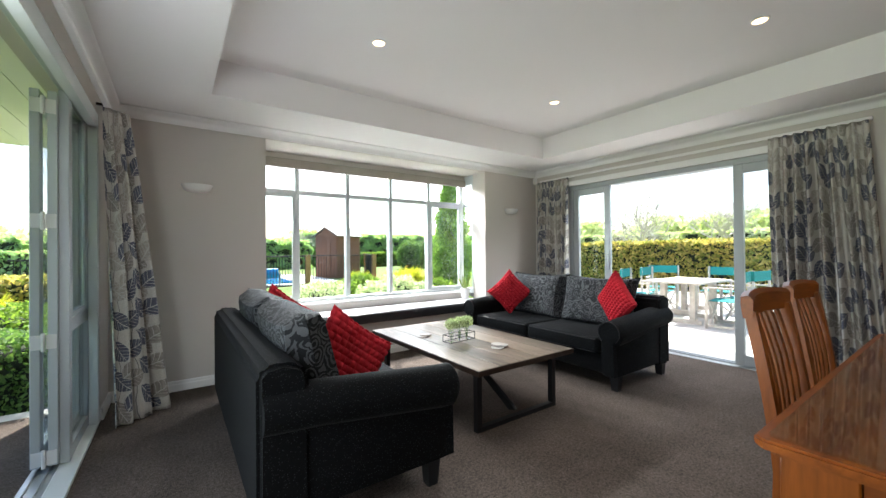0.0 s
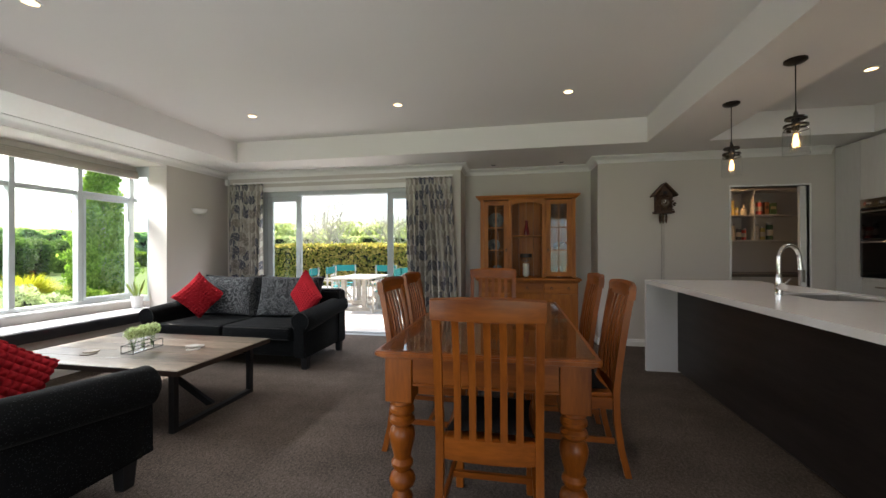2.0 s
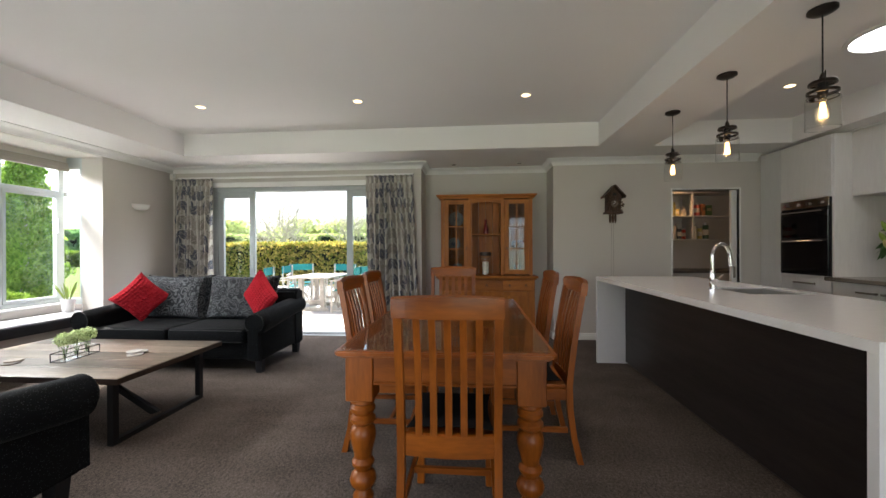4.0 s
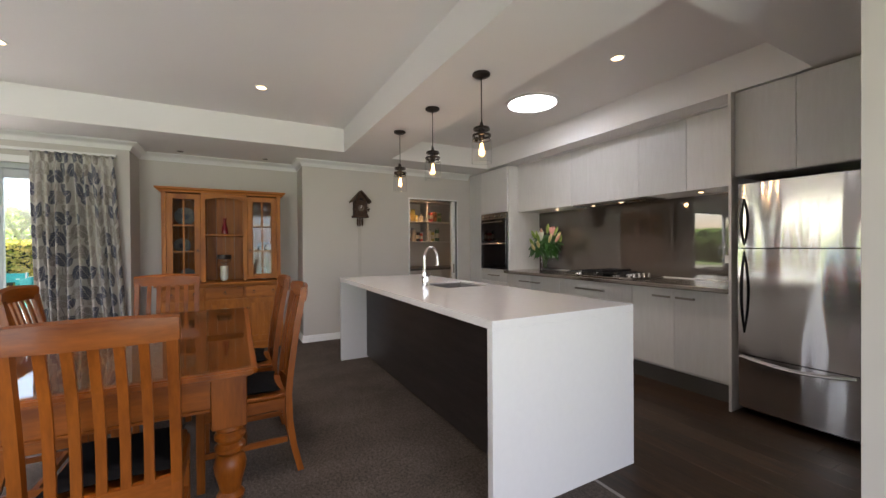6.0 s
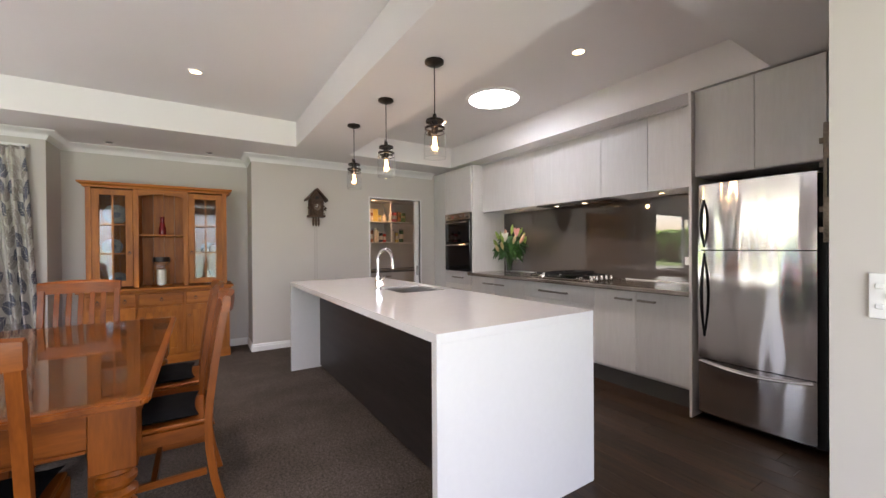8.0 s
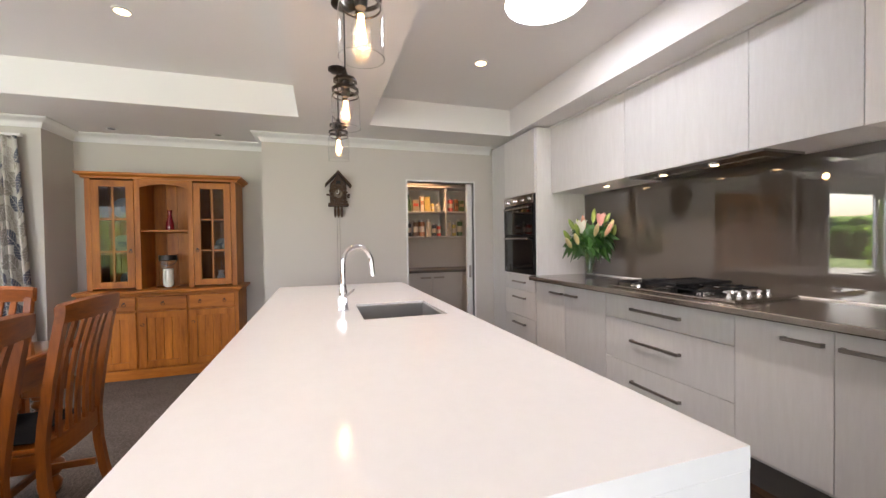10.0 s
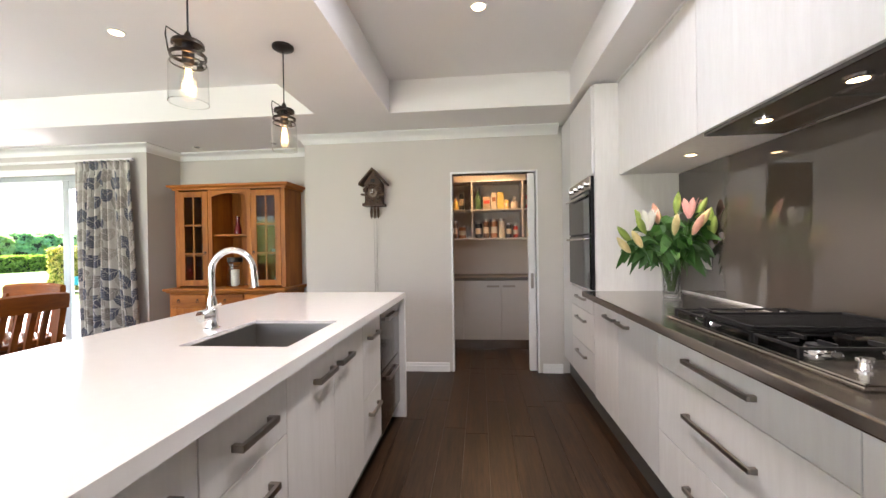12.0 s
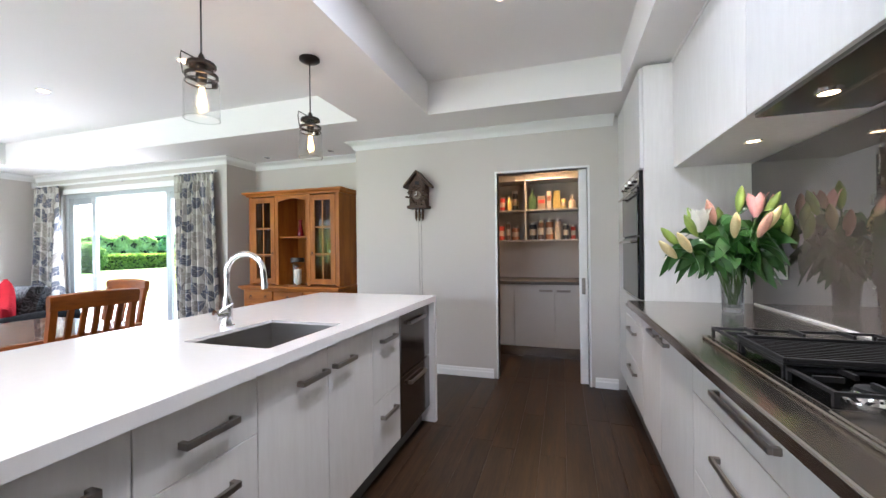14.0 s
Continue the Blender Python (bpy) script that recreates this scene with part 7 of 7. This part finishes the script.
def blob(centre, radii, n, size, material, label, name="shrub", up=0.4, cat="shrub", lump=0.12, ratio=1.6):
    c, r = np.array(centre, float), np.array(radii, float)
    t = thing(name, (c[0], c[1], c[2] - r[2]), label, cat)
    d = rng.normal(size=(n, 3))
    d /= np.linalg.norm(d, axis=1)[:, None]
    lumps = 1 + lump * np.sin(d[:, 0] * 7 + c[0]) * np.sin(d[:, 1] * 6 + 1) + lump * np.sin(d[:, 2] * 9 + c[1]) * 0.7
    p = c + d * r * lumps[:, None] * rng.uniform(0.72, 1.04, n)[:, None]
    p = p[p[:, 2] > GR]
    v, f = leaves(p, size, rng, up, ratio)
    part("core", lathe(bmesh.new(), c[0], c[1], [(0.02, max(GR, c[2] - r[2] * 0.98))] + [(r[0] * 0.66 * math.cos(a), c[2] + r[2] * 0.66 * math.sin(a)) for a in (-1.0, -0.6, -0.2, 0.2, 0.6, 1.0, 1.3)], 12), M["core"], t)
    bulk("leaves", v, f, material, t)
    return t


HL = "long clipped green hedge with bronze new growth behind the terrace"
hedge((13.2, -3.0, GR), (14.2, 12.5, 1.42), 42000, 0.075, M["leaf_hedge"], HL)
hedge((14, 32, GR), (56, 33.2, 1.05), 26000, 0.15, M["leaf_bright"], "low clipped bright green hedge across the lawn")
hedge((10, 37, GR), (30, 38.5, 2.75), 24000, 0.24, M["leaf_mid_haze"], "tall green shelter hedge, haze-paled, at the end of the lawn", rough=0.2)
hedge((30.5, 37, GR), (62, 39, 2.9), 30000, 0.27, M["leaf_hedge2_haze"], "tall dark green conifer shelter hedge at the end of the lawn", rough=0.2)
hedge((30, -20, GR), (31.5, 28, 2.3), 30000, 0.25, M["leaf_far_haze"], "tall shelter belt beyond the terrace hedge", rough=0.3)
hedge((-30, 33, GR), (9.5, 34.5, 2.0), 30000, 0.22, M["leaf_mid_haze"], "clipped conifer hedge behind the pool", rough=0.2)
hedge((-3.4, 4.75, GR), (-0.62, 5.45, 0.48), 16000, 0.03, M["leaf_dark"], "low dark clipped hedge beside the path")
hedge((-7, 10.2, GR), (-1.0, 11.4, 0.75), 14000, 0.06, M["leaf_hedge"], "low tan and green clipped hedge in the garden")
hedge((-30, 24, GR), (-4, 25.5, 1.3), 20000, 0.12, M["leaf_mid_haze"] , "dark clipped hedge beyond the lawn")
for x, y, r, h in ((2.38, 7.35, 0.55, 0.38), (3.35, 7.1, 0.45, 0.36), (4.05, 7.6, 0.5, 0.40), (4.9, 8.1, 0.4, 0.3)):
    blob((x, y, GR + h), (r, r, h * 1.15), 5200, 0.035, M["leaf_grey"], "rounded silver-grey shrub below the bay window")
for x, y, r, h in ((3.1, 8.3, 0.45, 0.34), (5.3, 7.4, 0.45, 0.25), (3.9, 9.2, 0.5, 0.4), (5.9, 8.8, 0.5, 0.3)):
    blob((x, y, GR + h), (r, r, h * 1.15), 4200, 0.04, M["leaf_bright"], "fresh green garden shrub with white flowers")
for x, y, r, h in ((-1.6, 7.3, 0.6, 0.35), (-2.6, 7.9, 0.7, 0.38), (-0.9, 8.5, 0.6, 0.32), (-3.6, 8.6, 0.7, 0.4), (-0.2, 7.0, 0.5, 0.3)):
    blob((x, y, GR + h), (r, r, h * 1.15), 4600, 0.04, M["leaf_bright"], "bright green mounding shrub in the side garden")
for x, y in ((17.0, 27.5), (15.3, 26.5), (19.5, 29)):
    blob((x, y, 0.9), (1.0, 1.0, 1.15), 6000, 0.08, M["leaf_dark"], "domed dark topiary on the lawn", lump=0.03)


def flax(x, y, r, h, n, material, label):
    t = thing("flax", (x, y, GR), label, "grass clump")
    a, tt = rng.uniform(0, 2 * np.pi, n), rng.uniform(0.35, 1.0, n)
    root = np.stack([x + 0.12 * r * np.cos(a), y + 0.12 * r * np.sin(a), np.full(n, GR)], 1)
    tip = np.stack([x + r * np.cos(a) * tt, y + r * np.sin(a) * tt, GR + h * (1.15 - tt * 0.6) * rng.uniform(0.7, 1, n)], 1)
    mid = root * 0.45 + tip * 0.55 + np.array([0, 0, h * 0.22])
    w = np.stack([-np.sin(a), np.cos(a), np.zeros(n)], 1) * 0.016
    v = np.stack([root - w, root + w, mid + w, mid - w, mid - w, mid + w, tip + w * 0.1, tip - w * 0.1], 1).reshape(-1, 3)
    bulk("blades", v, np.arange(8 * n).reshape(-1, 4), material, t)


for x, y, r, h in ((4.9, 9.2, 0.75, 1.0), (5.7, 9.9, 0.85, 1.05), (4.3, 10.2, 0.7, 0.95), (6.3, 10.6, 0.7, 0.95)):
    flax(x, y, r, h, 900, M["leaf_yellow"], "bright yellow-green arching grass clump in the garden bed")
flax(-2.2, 9.3, 0.6, 0.9, 600, M["leaf_yellow"], "yellow-green arching grass clump by the side hedge")


def conifer(x, y, r, h, n, label):
    t = thing("cypress", (x, y, GR), label, "tree")
    part("trunk", lathe(bmesh.new(), x, y, [(0.09, GR), (0.06, GR + h * 0.5), (0.01, GR + h * 0.95)], 10), M["bark"], t, smooth=True)
    z = rng.random(n) ** 1.2
    rr = r * (1 - z) ** 0.75 * (0.55 + 0.55 * np.minimum(1, z * 6)) * rng.uniform(0.6, 1.05, n)
    a = rng.uniform(0, 2 * np.pi, n)
    rr = rr * (1 + 0.16 * np.sin(a * 5 + z * 25) + 0.14 * np.sin(a * 3 - z * 47) + 0.08 * np.sin(a * 9 + z * 80))
    p = np.stack([x + rr * np.cos(a), y + rr * np.sin(a), GR + 0.1 + z * h], 1)
    v, f = leaves(p, 0.05, rng, 1.5, 2.4)
    bulk("foliage", v, f, M["leaf_cypress"], t)


conifer(7.35, 10.1, 0.66, 4.3, 22000, "tall narrow green conifer beside the bay window")


def bare_tree(x, y, h, label, seed, leafy=0, spread=0.95, mat_="bark", base=GR, first=0.16):
    r_ = random.Random(seed)
    t = thing("tree", (x, y, base), label, "tree")
    bm = bmesh.new()
    tips = []

    def limb(p, d, length, rad, depth):
        n = 4
        pts, rads = [p.copy()], [rad]
        for i in range(n):
            d = (d + Vector((r_.uniform(-0.16, 0.16), r_.uniform(-0.16, 0.16), r_.uniform(-0.02, 0.14)))).normalized()
            p = p + d * (length / n)
            pts.append(p.copy())
            rads.append(rad * (1 - 0.32 * (i + 1) / n))
        tube(bm, pts, rads, 7 if depth < 2 else 4, False)
        tips.append(p.copy())
        if depth >= 4:
            return
        for k in range(4 if depth else 5):
            at_ = pts[-1 - (k % 2)] if depth else pts[-1 - (k % 3)]
            side_ = Vector((r_.uniform(-1, 1), r_.uniform(-1, 1), r_.uniform(-0.1, 0.6))).normalized()
            limb(at_, (d * (1 - spread * 0.6) + side_ * spread).normalized(), length * r_.uniform(0.7, 0.92), rads[-1] * r_.uniform(0.62, 0.85), depth + 1)

    limb(Vector((x, y, base)), Vector((0, 0, 1)), h * first, h * 0.012, 0)
    part("trunk", bm, M[mat_], t, smooth=True)
    if leafy:
        pts = np.array([tuple(p) for p in tips])
        p = np.repeat(pts, leafy, 0) + rng.normal(size=(len(pts) * leafy, 3)) * 0.16
        v, f = leaves(p, 0.035, rng)
        bulk("crown", v, f, M["leaf_far_haze"], t)


bare_tree(17.3, 9.1, 8.5, "bare spreading tree in bud behind the hedge", 2, 1)
bare_tree(20.4, 7.0, 9.0, "bare spreading tree in bud behind the hedge", 7, 1)
bare_tree(21, 11.5, 7.0, "bare tree in bud beyond the lawn", 12, 2)
bare_tree(-3.2, 21, 6.5, "bare young tree on the side lawn", 5, 0, 0.5, first=0.3)
bare_tree(9.0, 36, 8, "bare tree beyond the far hedge", 15, 0)
bare_tree(1.5, 28, 8, "bare tree behind the pool", 18, 0)


def far_wood(name, x0, y0, x1, y1, h, n, seed, label):
    g = np.random.default_rng(seed)
    s = g.random(n)
    k = np.floor(s * 26)
    top = h * (0.6 + 0.4 * g.random(26)[k.astype(int)])
    z = g.random(n) ** 0.8
    w = 1.6 * (1 - z * 0.6)
    p = np.stack([x0 + (x1 - x0) * s + g.normal(size=n) * w, y0 + (y1 - y0) * s + g.normal(size=n) * w, GR + z * top], 1)
    v, f = leaves(p, 0.34, g)
    bulk(name, v, f, M["leaf_far_haze"], None, "stuff", label, "trees")


far_wood("far_trees", 40, -22, 44, 34, 5.0, 26000, 3, "line of budding trees beyond the garden")
far_wood("far_trees", -40, 46, 40, 50, 4.2, 24000, 4, "line of budding trees beyond the pool")
far_wood("far_trees", -50, 45, -38, 10, 6, 12000, 6, "line of trees beyond the side lawn")

# pool fence, shed
pf = thing("pool_fence", (3.5, 15.6, GR), "black bar pool fence with timber posts", "fence")
runs = [((-3.2, 14.2), (4.45, 15.7)), ((4.45, 15.7), (7.45, 16.1)), ((7.45, 16.1), (9.0, 20.5))]
for (ax_, ay_), (bx_, by_) in runs:
    ln_ = math.hypot(bx_ - ax_, by_ - ay_)
    bars = bmesh.new()
    n = int(ln_ / 0.11)
    for i in range(1, n):
        x, y = ax_ + (bx_ - ax_) * i / n, ay_ + (by_ - ay_) * i / n
        box(bars, (x - 0.008, y - 0.008, GR + 0.1), (x + 0.008, y + 0.008, 1.04))
    tagged(part("bars", bars, M["black"], pf), kind="stuff")
    part("rail", tube(tube(bmesh.new(), [(ax_, ay_, 1.06), (bx_, by_, 1.06)], 0.022, 6), [(ax_, ay_, GR + 0.08), (bx_, by_, GR + 0.08)], 0.022, 6), M["black"], pf)
for x, y in ((4.45, 15.7), (7.45, 16.1), (0.6, 14.95), (9.0, 20.5)):
    part("post", B(((x - 0.09, y - 0.09, GR), (x + 0.09, y + 0.09, 1.1)), bevel=0.01), M["fence_post"], pf)
shd = thing("garden_shed", (0, 0, 0), "small reddish brown timber garden shed with a pitched roof", "shed")
bm = bmesh.new()
for k in range(9):
    box(bm, (-0.765 + k * 0.17, -0.03, 0), (-0.765 + k * 0.17 + 0.163, 0.0, 2.2))
for k in range(13):
    box(bm, (0.766, 0.005, k * 0.17), (0.795, 1.7, k * 0.17 + 0.163))
part("wall_boards", bm, M["shed"], shd)
part("walls", B(((-0.765, 0.002, 0), (0.765, 1.7, 2.2))), M["shed"], shd)
part("gable", prism(bmesh.new(), [(-0.79, 2.201), (0.79, 2.201), (0.0, 2.62)], -0.03, 1.7, "y"), M["shed"], shd)
part("roof", prism(prism(bmesh.new(), [(-0.92, 2.15), (0.0, 2.64), (0.0, 2.69), (-0.95, 2.19)], -0.12, 1.8, "y"), [(0.0, 2.64), (0.92, 2.15), (0.95, 2.19), (0.0, 2.69)], -0.12, 1.8, "y"), M["kitchen_dark"], shd)
part("door", B(((-0.45, -0.06, 0.05), (0.35, -0.031, 1.9))), M["shed"], shd)
shd.matrix_basis = pose(6.72, 20.4, GR, 0, 0, -65)
slide_ = thing("pool_cover_roller", (2.2, 16.9, -0.1), "blue rolled pool cover beside the pool", "pool cover")
part("roll", tube(bmesh.new(), [(1.4, 16.95, 0.35), (3.6, 16.95, 0.35)], 0.22, 16), M["pool"], slide_, smooth=True)
part("stand", B(((1.3, 16.85, -0.1), (1.36, 17.05, 0.4)), ((3.64, 16.85, -0.1), (3.70, 17.05, 0.4))), M["alu"], slide_)

# ---- timber floor, piece by piece ----
floor_k = structure("timber_floor_bed", B(((-0.62, -4.21, -0.0115), (EX, -1.931, -0.006)), ((EX, -4.21, -0.0114), (6.2, -1.72, -0.0061))), M["kitchen_dark"])
rf = random.Random(31)
made = {}
for (fx0, fx1, fy0, fy1) in ((-0.62, EX + 0.1, -4.21, -1.932), (EX + 0.1, 6.2, -4.21, -1.72)):
    y = fy0
    while y < fy1 - 0.01:
        w = min(0.152, fy1 - y)
        x = fx0 - rf.uniform(0, 0.9)
        while x < fx1 - 0.01:
            a, b = max(x, fx0), min(x + 1.22, fx1)
            x += 1.22
            if b - a < 0.03:
                continue
            key = (round(b - a, 3), round(w, 3))
            if key not in made:
                bm = B(((0, 0, -0.0055), (b - a - 0.0015, w - 0.0015, 0.0)), bevel=0.0008)
                made[key] = bpy.data.meshes.new("plank")
                bm.to_mesh(made[key])
                bm.free()
                made[key].materials.append(M["plank"])
            ob = new("plank", made[key])
            ob.location = (a, y, 0)
            ob.parent = floor_k
        y += w
